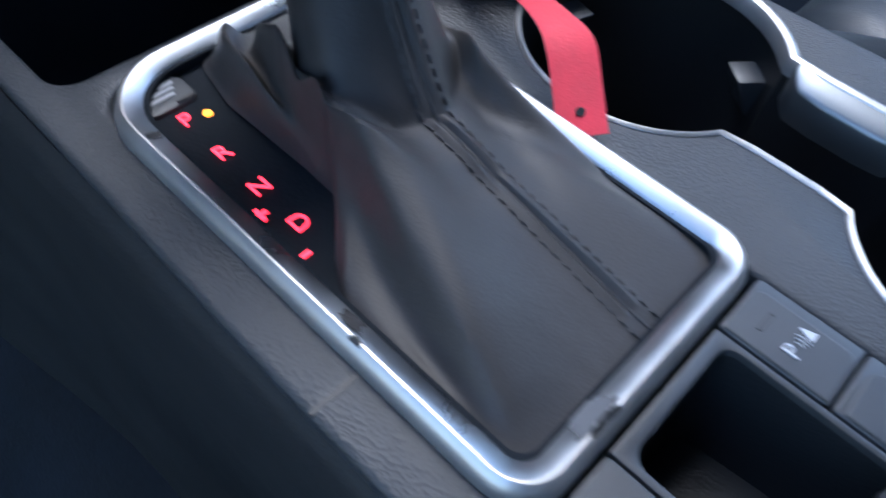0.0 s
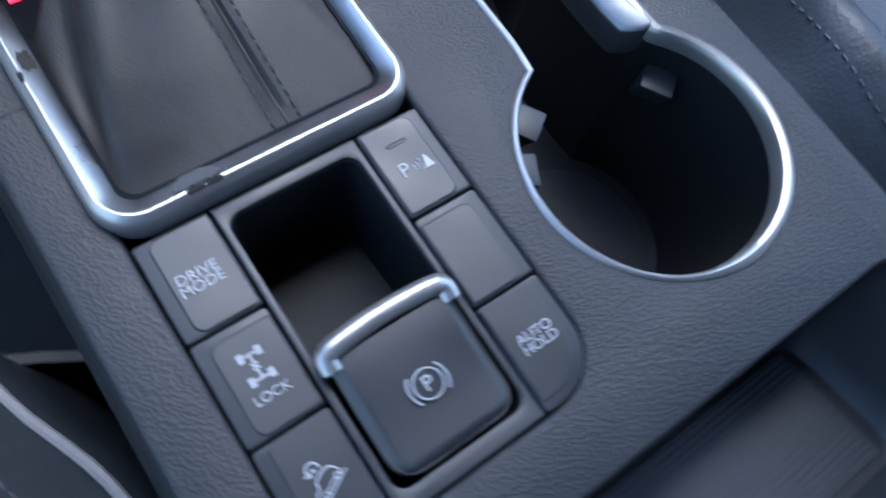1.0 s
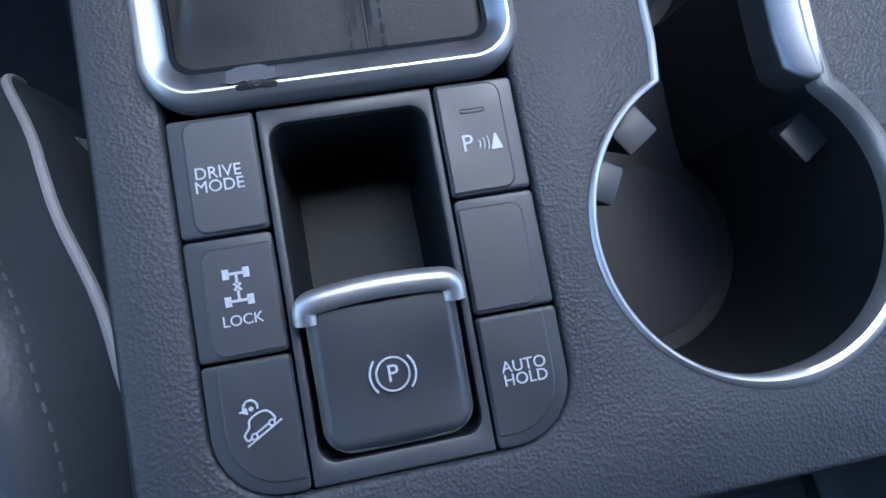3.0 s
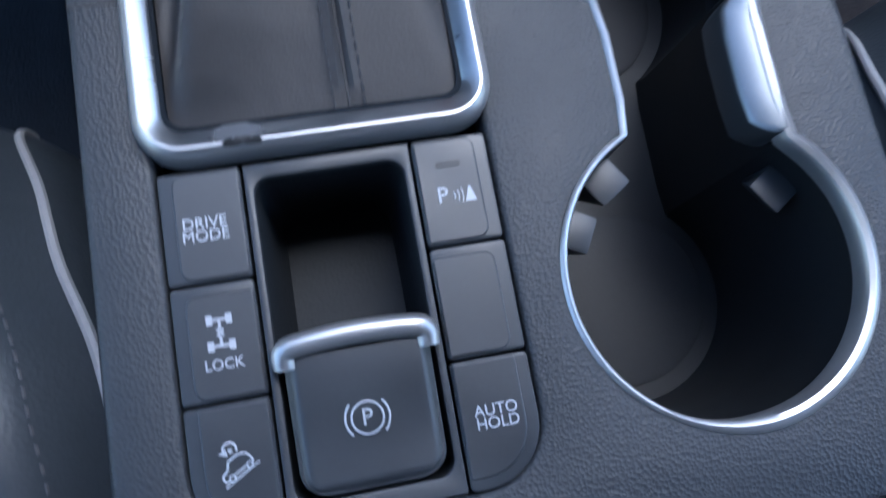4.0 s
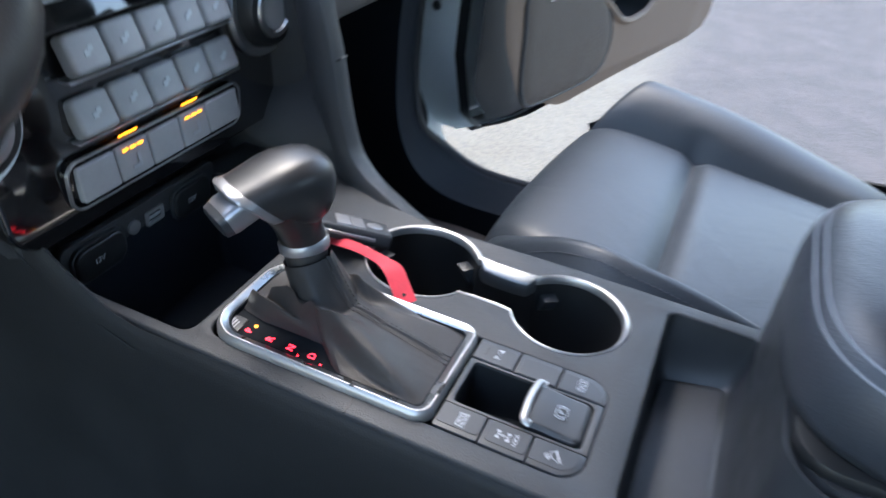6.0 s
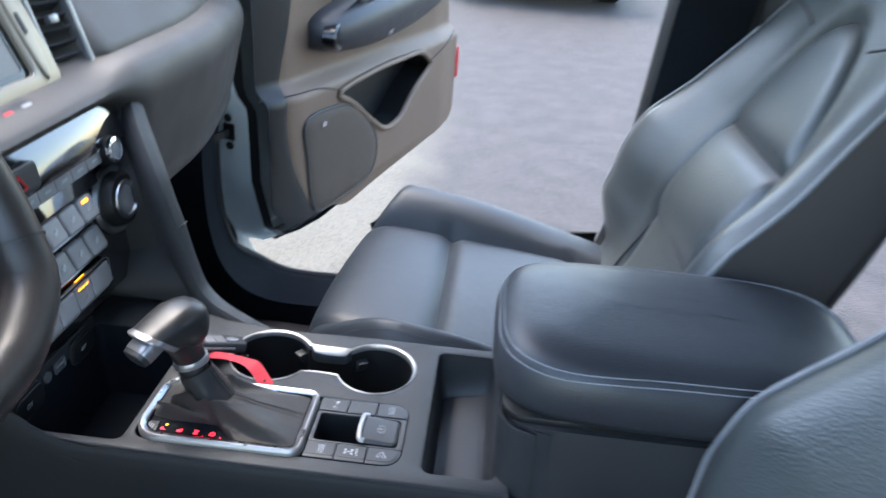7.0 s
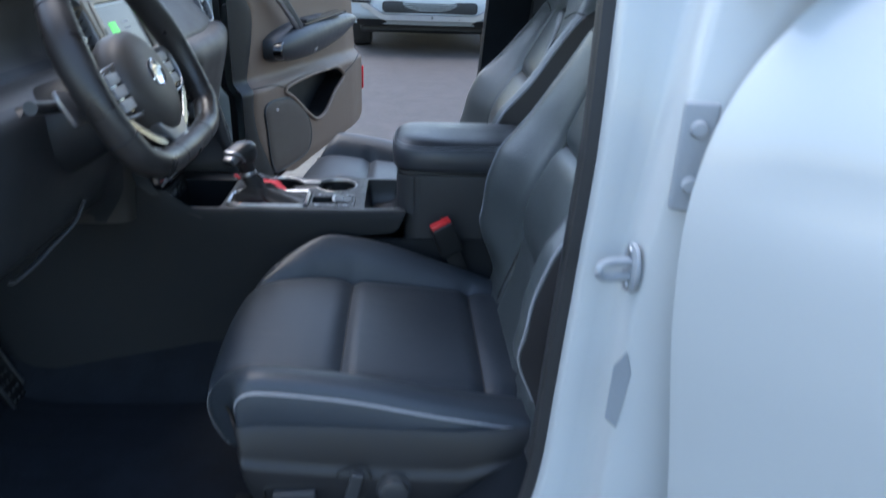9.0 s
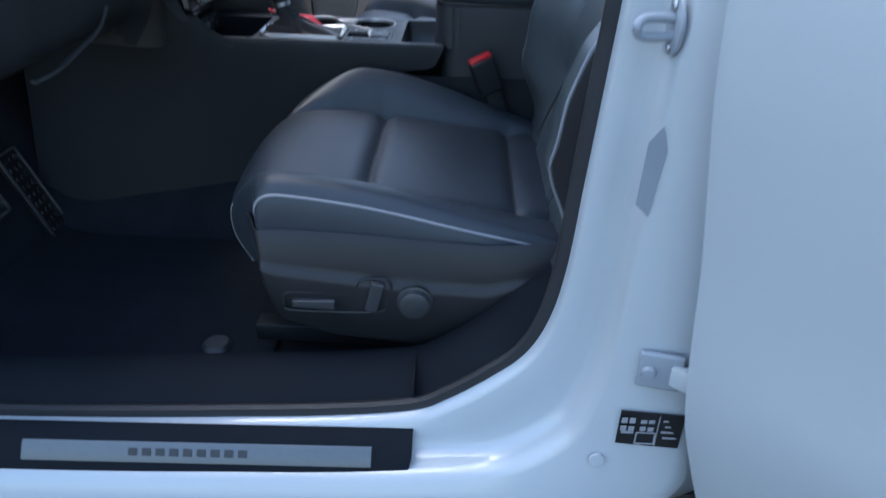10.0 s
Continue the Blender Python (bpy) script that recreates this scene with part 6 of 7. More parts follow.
def driver_shell():
    sh = thing("car_body", (-0.72, 0.0, 0.28), "white car body side with door opening, pillar and sill", "car body", kind="structure")
    a, b = along(RIMLINE), along(OUTLINE)
    rows = []
    for k, x in ((0.0, -0.668), (0.02, -0.680), (0.05, -0.684), (0.20, -0.687), (0.31, -0.690), (0.345, -0.694), (0.37, -0.708), (0.39, -0.724), (0.43, -0.732), (0.90, -0.740), (0.97, -0.741), (1.0, -0.734)):
        row = []
        for p, q in zip(a, b):
            # the jamb leans in with height
            lean = 0.055 * ease(0.95, 1.42, p.y)
            row.append((x + lean, mix(p.x, q.x, k), mix(p.y, q.y, k)))
        rows.append(row)
    rows.append([(-0.690 + 0.055 * ease(0.95, 1.42, q.y), q.x - 0.09 * (q.y > 0.34), q.y) for q in b])
    part("jamb", loft(rows, False, False), PAINT, sh, "white painted pillar and sill", 60)
    low = [[(x, q.x, q.y + dz) for q in b if q.x > -0.43 and q.y < 0.33] for x, dz in ((-0.730, 0.0), (-0.735, -0.012), (-0.69, -0.06), (-0.62, -0.075))]
    part("underside", loft(low, False, False), BLACK, sh)
    # rubber seal and dark trim inside it
    sec = [(-0.007, -0.006), (-0.009, 0.0), (-0.006, 0.007), (0.002, 0.009), (0.007, 0.004), (0.007, -0.006)]
    def lean_x(z):
        return 0.055 * ease(0.95, 1.42, z)
    seal = [(-0.664 + lean_x(p.y), p.x + 0.004 * (p.y > 0.5), p.y + 0.004 * (p.y < 0.5)) for p in a]
    part("door_seal", sweep(seal, sec, False, (1, 0, 0)), RUBBER, sh, "black rubber door seal")
    inner = []
    for x, off in ((-0.662, 0.004), (-0.648, 0.012), (-0.625, 0.024), (-0.60, 0.030), (-0.585, 0.026), (-0.580, 0.0)):
        row = []
        for i, p in enumerate(a):
            t = (a[min(i + 1, len(a) - 1)] - a[max(i - 1, 0)]).normalized()
            nrm = Vector((-t.y, t.x, 0))
            up = ease(0.50, 0.62, p.y)
            row.append((mix(x, -0.662 + (x + 0.662) * 0.5, up) + lean_x(p.y), p.x + nrm.x * off * mix(1, 0.2, up), p.y + nrm.y * off * 1.25))
        inner.append(row)
    low_at = next(i for i, p in enumerate(a) if p.y < 0.60)
    part("pillar_trim", loft([q[:low_at + 1] for q in inner], False, False), TRIM, sh, "slate grey pillar trim", 60)
    part("inner_trim", loft([q[low_at:] for q in inner], False, False), SILLTRIM, sh, "dark plastic inner trim", 60)
    part("trim_joint", box(-0.662, -0.600, -0.1165, -0.1150, 0.4200, 0.4515), BLACK, sh)
    # dark scuff plate with a metal insert
    sp = []
    for x, dz in ((-0.684, 0.004), (-0.695, 0.001), (-0.712, -0.016), (-0.722, -0.034), (-0.727, -0.050), (-0.726, -0.056)):
        row = []
        start = -0.118 + 0.030 * max(0.0, (-dz - 0.018) / 0.038) ** 2.2
        for i in range(40):
            y = mix(start, 0.70, i / 39)
            row.append((x - 0.0015, y, 0.388 - 0.030 * (y - 0.11) + dz))
        sp.append(row)
    plate_part = part("scuff_plate", loft(sp, False, False), SILLTRIM, sh, "black scuff plate on the sill", 60)
    ins = []
    for x, dz in ((-0.7030, -0.0070), (-0.7065, -0.0095), (-0.7155, -0.0225), (-0.7175, -0.0265)):
        ins.append([(x - 0.003, y, 0.388 - 0.030 * (y - 0.11) + dz) for y in [mix(-0.070, 0.350, i / 20) for i in range(21)]])
    mp = part("metal_insert", loft(ins, False, False), SCUFF, plate_part, "brushed metal insert with unreadable lettering", 60)
    for i in range(9):
        y = 0.215 - i * 0.0165
        part("lettering_bar", moved(box(-0.0008, 0.0008, -0.0055, 0.0055, -0.0045, 0.0045, 0.0003, 1), Matrix.Translation((-0.7140, y, 0.388 - 0.030 * (y - 0.11) - 0.0160)) @ pose(0, 0, 0, 0, 38)), TRIM, mp)
    # striker, bolts, sticker, plug
    sk = part("striker", moved(lathe([(0.0, 0.0), (0.0285, 0.0), (0.0290, 0.0015), (0.0275, 0.0035), (0.0200, 0.0045), (0, 0.0045)], (0, 0, 0), (0, 0, 1), 36), Matrix.Translation((-0.716, -0.334, 0.886)) @ pose(0, 0, 0, -90, 0, 8) @ Matrix.Diagonal((0.56, 0.86, 1, 1))), FOIL, sh, "oval steel door striker")
    for dz in (-0.017, 0.017):
        part("striker_bolt", lathe([(0, 0), (0.0050, 0), (0.0046, 0.002), (0, 0.0024)], (-0.716, -0.3290, 0.886 + dz), (-0.1, 1, 0), 12), STEEL, sk)
    loop = smooth([(-0.718, -0.332, 0.8935), (-0.722, -0.306, 0.8935), (-0.725, -0.299, 0.8860), (-0.722, -0.306, 0.8785), (-0.718, -0.332, 0.8785)], 5)
    part("striker_loop", tube(loop, 0.0042, 10), FOIL, sk)
    st = part("sticker", moved(box(-0.0006, 0.0006, -0.034, 0.034, -0.024, 0.024), Matrix.Translation((-0.7405, -0.378, 0.465)) @ pose(0, 0, 0, 0, -2, -4)), BLACK, sh, "black label with unreadable print")
    rng = random.Random(2)
    for i in range(8):
        y, z = -0.3485 - 0.0085 * (i % 4) - 0.004 * (i % 4 > 1), 0.478 - 0.011 * (i // 4)
        part("print_bar", box(-0.7428, -0.7418, y - 0.0030, y + 0.0030, z - 0.003, z - 0.003 + rng.uniform(0.004, 0.007)), DIM, st)
    part("print_bar", box(-0.7428, -0.7418, -0.360, -0.347, 0.460, 0.463), DIM, st)
    part("print_frame", moved(plate([rrect(-0.011, 0.011, -0.0085, 0.0085, 0.001), rrect(-0.0095, 0.0095, -0.007, 0.007, 0.0008)], 0, 0.0008), Matrix.Translation((-0.7418, -0.374, 0.4535)) @ Matrix(((0, 0, -1, 0), (-1, 0, 0, 0), (0, 1, 0, 0), (0, 0, 0, 1)))), DIM, st)
    part("print_bar", box(-0.7428, -0.7418, -0.3860, -0.3852, 0.443, 0.487), DIM, st)
    for i in range(4):
        part("print_bar", box(-0.7428, -0.7418, -0.408, -0.390 - 0.003 * (i % 2), 0.478 - 0.008 * i, 0.4805 - 0.008 * i), DIM, st)
    part("body_plug", lathe([(0, 0), (0.009, 0), (0.008, 0.0025), (0.004, 0.003), (0, 0.002)], (-0.7380, -0.327, 0.414), (-1, 0, 0.2), 20), PAINT, sh, "round body plug")
    part("jamb_patch", moved(plate([[(-0.012, -0.045), (0.004, -0.060), (0.013, 0.02), (0.004, 0.05), (-0.010, 0.03)]], 0, 0.0012), Matrix.Translation((-0.7318, -0.331, 0.766)) @ Matrix.Diagonal((0.8, 0.8, 0.8, 1)) @ Matrix(((0, 0, -1, 0), (-1, 0, 0, 0), (0, 1, 0, 0), (0, 0, 0, 1)))), FOIL, sh, "grey foil patch")
    # roof, windscreen pillars, cabin floor and bulkhead
    roof = sheet(lambda u, v: (mix(-0.55, 0.66, u), mix(-1.65, 0.22, v), 1.50 - 0.05 * (2 * u - 1) ** 2 - 0.07 * ease(0.55, 1.0, v) - 0.06 * ease(0.4, 0, v)), 16, 20, 0.03)
    part("roof", roof, CLOTH, sh, "pale cloth roof lining", 60)
    for s in (-1, 1):
        c = 0.055
        path = smooth([(c + s * 0.655, 0.20, 1.42), (c + s * 0.685, 0.38, 1.28), (c + s * 0.715, 0.58, 1.14), (c + s * 0.735, 0.72, 1.06)], 6)
        part("screen_pillar", sweep(path, [(-0.05, -0.03), (-0.055, 0.0), (-0.03, 0.035), (0.03, 0.035), (0.05, 0.0), (0.045, -0.03)], False), TRIM, sh, "dark windscreen pillar")
        line = smooth([(c + s * 0.690, 0.150, 1.41), (c + s * 0.695, 0.330, 1.285), (c + s * 0.698, 0.430, 1.150), (c + s * 0.700, 0.455, 1.000)], 6)
        part("pillar_panel", loft([path, [Vector(p).lerp(Vector(q), 0.5) + Vector((-s * 0.012, 0, 0)) for p, q in zip(path, line)], line], False, False), TRIM, sh, "dark trim panel at the pillar's foot", 60)
    part("firewall", sheet(lambda u, v: (mix(-0.74, 0.85, u), 0.93 - 0.13 * v, mix(0.30, 1.085, v)), 8, 8, 0.02), BLACK, sh)
    for s in (-1, 1):
        part("wing", sheet(lambda u, v: (0.055 + s * (0.80 - 0.02 * v), mix(0.60 if s > 0 else 0.70, 2.0, u), mix(0.30, 1.03, v)), 8, 8, 0.02), PAINT, sh, "white front wing")
    part("bonnet", sheet(lambda u, v: (0.055 + 0.79 * (2 * u - 1), mix(0.78, 1.95, v), 1.075 - 0.16 * v * v - 0.03 * (2 * u - 1) ** 2), 12, 12, 0.02), PAINT, sh, "white bonnet")
    part("nose", sheet(lambda u, v: (0.055 + 0.80 * (2 * u - 1), 1.98 - 0.12 * abs(2 * u - 1) ** 3, mix(0.25, 0.90, v)), 8, 8, 0.02), PAINT, sh)
    part("rear_bulkhead", sheet(lambda u, v: (mix(-0.66, 0.77, u), -1.60 - 0.12 * v, mix(0.36, 0.80, v)), 6, 6, 0.03), TRIM, sh)
    return sh


def cabin_floor():
    def f(u, v):
        x, y = mix(-0.70, 0.80, u), mix(-1.6, 0.95, v)
        tunnel = 0.10 * ease(0.24, 0.10, abs(x - 0.05))
        toe = 0.42 * ease(0.52, 0.95, y) ** 1.2
        return (x, y, 0.345 + tunnel + toe + 0.003 * math.sin(31 * x) * math.sin(23 * y))
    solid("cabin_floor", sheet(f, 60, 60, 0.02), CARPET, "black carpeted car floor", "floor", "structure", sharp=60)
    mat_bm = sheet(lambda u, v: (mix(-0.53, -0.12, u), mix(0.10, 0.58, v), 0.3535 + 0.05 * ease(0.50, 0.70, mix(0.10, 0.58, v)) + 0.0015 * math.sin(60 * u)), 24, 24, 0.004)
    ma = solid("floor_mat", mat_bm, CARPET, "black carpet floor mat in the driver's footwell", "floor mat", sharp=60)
    pm = sheet(lambda u, v: (mix(0.20, 0.70, u), mix(0.02, 0.60, v), 0.3530 + 0.08 * ease(0.20, 0.0, u) * ease(0.30, 0.10, mix(0.20, 0.70, u)) + 0.14 * ease(0.50, 0.72, mix(0.02, 0.60, v)) + 0.0015 * math.sin(50 * u) * math.sin(30 * v)), 24, 24, 0.004)
    solid("floor_mat", pm, CARPETLIT, "carpet floor mat in the passenger's footwell, paled for the door's light", "floor mat", sharp=60)
    fl = thing("floor_clip", (0.565, 0.283, 0.357), "small silver clip on the passenger's carpet", "clip")
    part("clip", moved(box(-0.030, 0.030, -0.006, 0.006, 0, 0.005, 0.002, 2), pose(0.565, 0.283, 0.3575, 0, 0, 96)), STEEL, fl)
    part("mat_fixing", lathe([(0, 0.004), (0.017, 0.004), (0.020, 0.0), (0.022, -0.002)], (-0.485, 0.185, 0.3575), (0, 0, 1), 24), PLAIN, ma, "round mat fixing")


def pedals():
    for nm, x, y, z, w, h, tilt, lab in (("accelerator_pedal", -0.170, 0.598, 0.420, 0.058, 0.205, 24, "metal-faced accelerator pedal with rubber studs"), ("brake_pedal", -0.350, 0.575, 0.500, 0.085, 0.062, 26, "metal-faced brake pedal with rubber studs")):
        pd = thing(nm, (x, y, 0.35), lab, "pedal")
        m = Matrix.Translation((x, y, z)) @ pose(0, 0, 0, 90 - tilt)
        part("pad", moved(box(-w / 2, w / 2, -h / 2, h / 2, -0.006, 0.004, 0.004, 2), m), BLACK, pd)
        part("edge", moved(plate([rrect(-w / 2, w / 2, -h / 2, h / 2, 0.008), rrect(-w / 2 + 0.004, w / 2 - 0.004, -h / 2 + 0.004, h / 2 - 0.004, 0.006)], 0.002, 0.0056), m), STEEL, pd, "bright metal edge")
        for i in range(3 if w < 0.06 else 5):
            for j in range(11 if w < 0.06 else 3):
                part("stud", lathe([(0, 0.004), (0.0042, 0.004), (0.0036, 0.0072), (0, 0.0076)], m @ Vector((-w / 2 + 0.012 + 0.014 * i, -h / 2 + 0.014 + 0.0175 * j, 0)), m.to_3x3() @ Vector((0, 0, 1)), 10), RUBBER, pd)
        part("arm", tube(smooth([m @ Vector((0, h / 2 - 0.01, -0.008)), (x, y + 0.06, z + 0.12), (x, y + 0.10, z + 0.30)], 5), 0.008, 8), BLACK, pd)


def rear_door():
    """The open rear door, seen from its outer side."""
    rd = thing("rear_door", (-0.80, -0.40, 0.34), "white rear car door standing open, outer skin forward", "car door")
    ang = radians(46)
    d = Vector((-math.cos(ang), -math.sin(ang), 0))
    n = Vector((math.sin(ang), -math.cos(ang), 0)) * -1
    O = Vector((-0.752, -0.372, 0))
    front = [(0.30, -0.470), (0.345, -0.452), (0.42, -0.424), (0.51, -0.396), (0.60, -0.385), (0.69, -0.377), (0.76, -0.367), (0.85, -0.354), (0.93, -0.348), (0.99, -0.350), (1.055, -0.366), (1.109, -0.400), (1.15, -0.440), (1.20, -0.49)]

    def edge_y(z):
        """Where the door's front edge stands at a height."""
        for (z0, y0), (z1, y1) in zip(front, front[1:]):
            if z <= z1:
                t = max(0.0, (z - z0) / (z1 - z0))
                return mix(y0, y1, t)
        return front[-1][1]

    def skin(u, v):
        z0 = mix(0.330, 1.165, v)
        y = sum(edge_y(z0 + k * 0.012) for k in (-2, -1, 0, 1, 2)) / 5
        bulge = 0.020 * math.sin(math.pi * min(1, max(0, v * 0.92 + 0.06))) * ease(0, 0.35, u) + 0.006 * ease(0, 0.03, u)
        crease = (0.003 * math.exp(-((v - 0.28) / 0.05) ** 2) - 0.003 * math.exp(-((v - 0.80) / 0.03) ** 2)) * ease(0, 0.1, u)
        p = Vector((-0.778, y, 0)) + d * 0.90 * u + n * (bulge + crease)
        return (p.x, p.y, z0 + 0.030 * u)

    part("outer_skin", sheet(skin, 30, 50, 0.0), PAINT, rd, "white painted skin reflecting the sky", 60)
    edge = [[Vector(skin(0, v)) for v in [i / 50 for i in range(51)]], [Vector(skin(0, i / 50)) - n * 0.012 + d * -0.004 for i in range(51)], [Vector(skin(0, i / 50)) - n * 0.05 + d * 0.004 for i in range(51)], [Vector(skin(0, i / 50)) - n * 0.09 + d * 0.03 for i in range(51)]]
    part("leading_edge", loft(edge, False, False), PAINT, rd, "", 60)
    back = sheet(lambda u, v: Vector(skin(u, v)) - n * 0.10, 10, 10, 0.004)
    part("inner_panel", back, DOORS, rd)
    top = [Vector(skin(i / 20, 1.0)) + Vector((0, 0, 0.004)) for i in range(21)]
    part("waist_trim", tube(top, 0.010, 8, squash=0.7), BLACK, rd, "black window trim strip")
    gl = sheet(lambda u, v: O + d * (0.12 + 0.78 * u + 0.10 * v * (1 - u)) + n * (0.005 - 0.07 * v) + Vector((0, 0, mix(1.165, 1.47, v) + 0.03 * u)), 8, 8, 0.004)
    part("window", gl, GLASSY, rd, "dark tinted window")
    fr = smooth([O + d * 0.02 + n * 0.0 + Vector((0, 0, 1.145)), O + d * 0.06 - n * 0.03 + Vector((0, 0, 1.25)), O + d * 0.14 - n * 0.065 + Vector((0, 0, 1.44)), O + d * 0.60 - n * 0.07 + Vector((0, 0, 1.49)), O + d * 0.92 - n * 0.06 + Vector((0, 0, 1.40))], 8)
    part("window_frame", sweep(fr, [(-0.030, -0.02), (-0.034, 0.0), (-0.02, 0.016), (0.02, 0.016), (0.034, 0.0), (0.030, -0.02)]), PAINT, rd)
    for z, tall in ((1.000, 0.047), (0.549, 0.022)):
        pl = moved(box(-0.004, 0.004, -0.015 if tall > 0.04 else -0.030, 0.015, -tall, tall, 0.004, 3), Matrix.Translation((-0.743, -0.362 if tall > 0.04 else -0.366, z)) @ pose(0, 0, 0, 0, 0, -12))
        hg = part("hinge", pl, FOIL, rd, "white painted door hinge")
        for dz in (-0.023, 0.025) if tall > 0.04 else (0.0,):
            part("hinge_bolt", lathe([(0, 0), (0.0078, 0), (0.0074, 0.003), (0.006, 0.005), (0, 0.0055)], (-0.747, -0.361, z + dz), (-1, 0.2, 0), 18), FOIL, hg, "painted hinge bolt")
        part("hinge_arm", moved(box(-0.045, 0.004, -0.007, 0.007, -0.012, 0.012, 0.003, 2), Matrix.Translation((-0.750, -0.388, z)) @ pose(0, 0, 0, 0, 0, 50)), PAINT, hg)
    return rd


def passenger_side():
    """Sill, pillars and jamb of the far door opening."""
    ps = thing("far_body_side", (0.80, 0.0, 0.30), "white and black jamb of the open passenger door", "car body", kind="structure")
    rim = [(-0.330, 1.30), (-0.361, 1.149), (-0.352, 1.026), (-0.336, 0.80), (-0.322, 0.62), (-0.290, 0.51), (-0.22, 0.430), (-0.12, 0.400), (0.05, 0.389), (0.20, 0.384), (0.28, 0.383), (0.335, 0.392), (0.380, 0.418), (0.414, 0.470), (0.430, 0.545), (0.432, 0.660), (0.424, 0.80), (0.45, 0.95), (0.52, 1.10)]
    a = along(rim)
    def ring(x, off, lean=0.0):
        out = []
        for i, p in enumerate(a):
            t = (a[min(i + 1, len(a) - 1)] - a[max(i - 1, 0)]).normalized()
            nr = Vector((-t.y, t.x, 0))
            low = ease(0.47, 0.400, p.y)
            o = off + (0.060 * low if x > 0.765 else 0.0)
            out.append((x + (0.045 * low if x > 0.70 else 0.0) - 0.05 * ease(0.95, 1.3, p.y), p.x - nr.x * o, p.y - nr.y * o))
        return out
    part("inner_trim", loft([ring(0.652, 0.10), ring(0.655, 0.02), ring(0.662, -0.010), ring(0.69, -0.012), ring(0.715, -0.010), ring(0.735, -0.006), ring(0.745, 0.0)], False, False), SILLTRIM, ps, "black sill and pillar trim", 60)
    part("door_seal", sweep(ring(0.752, 0.002), disc(0.009, 10), False, (1, 0, 0)), RUBBER, ps, "black rubber door seal")
    part("jamb", loft([q[36:] for q in (ring(0.760, 0.004), ring(0.770, 0.012), ring(0.798, 0.018), ring(0.815, 0.008), ring(0.850, 0.004), ring(0.862, 0.012), ring(0.866, 0.040), ring(0.860, 0.10))], False, False), JAMBLIT, ps, "white painted jamb", 60)
    # dark trim over the far centre pillar, belt and tongue
    pil = loft([[(0.700, y0, z), (0.735, y0 + 0.004, z), (0.748, y0 - 0.03, z), (0.745, y0 - 0.14, z), (0.70, y0 - 0.18, z)] for y0, z in ((-0.300, 0.45), (-0.318, 0.60), (-0.334, 0.80), (-0.352, 1.03), (-0.361, 1.15), (-0.372, 1.42))], True, True)
    part("pillar_trim", pil, TRIM, ps, "dark plastic pillar trim", 50)
    # front footwell side panel and lower front pillar
    part("kick_panel", sheet(lambda u, v: (0.742 + 0.0 * u, mix(0.43, 0.95, u), mix(0.36, 0.98, v)), 6, 6, 0.012), TRIM, ps)
    part("jamb_seal", sweep(ring(0.800, 0.016)[50:], disc(0.006, 8), False, (1, 0, 0)), RUBBER, ps, "black inner jamb seal")
    return ps


def belt():
    be = thing("seat_belt", (0.62, -0.44, 1.02), "black seat belt with chrome tongue hanging on the pillar", "seat belt")
    part("webbing", moved(box(-0.023, 0.023, -0.0008, 0.0008, -0.02, 0.42), pose(0.615, -0.464, 1.085, -3, 0, -50)), BELT, be)
    part("tongue_grip", moved(box(-0.032, 0.032, -0.006, 0.006, -0.012, 0.014, 0.004, 2), pose(0.613, -0.462, 1.092, 0, 0, -50)), BLACK, be)
    part("tongue", moved(plate([rrect(-0.012, 0.012, -0.040, 0.0, 0.004), rrect(-0.006, 0.006, -0.030, -0.018, 0.002)], -0.0015, 0.0015, 0.0005, 1), pose(0.611, -0.460, 1.082, 90, 0, -50)), BRIGHT, be, "chrome belt tongue")
    part("webbing", moved(box(-0.023, 0.023, -0.0008, 0.0008, -0.55, 0.0), pose(0.62, -0.470, 1.08, 3, 0, -50)), BELT, be)


driver_shell()
cabin_floor()
pedals()
rear_door()
passenger_side()
belt()


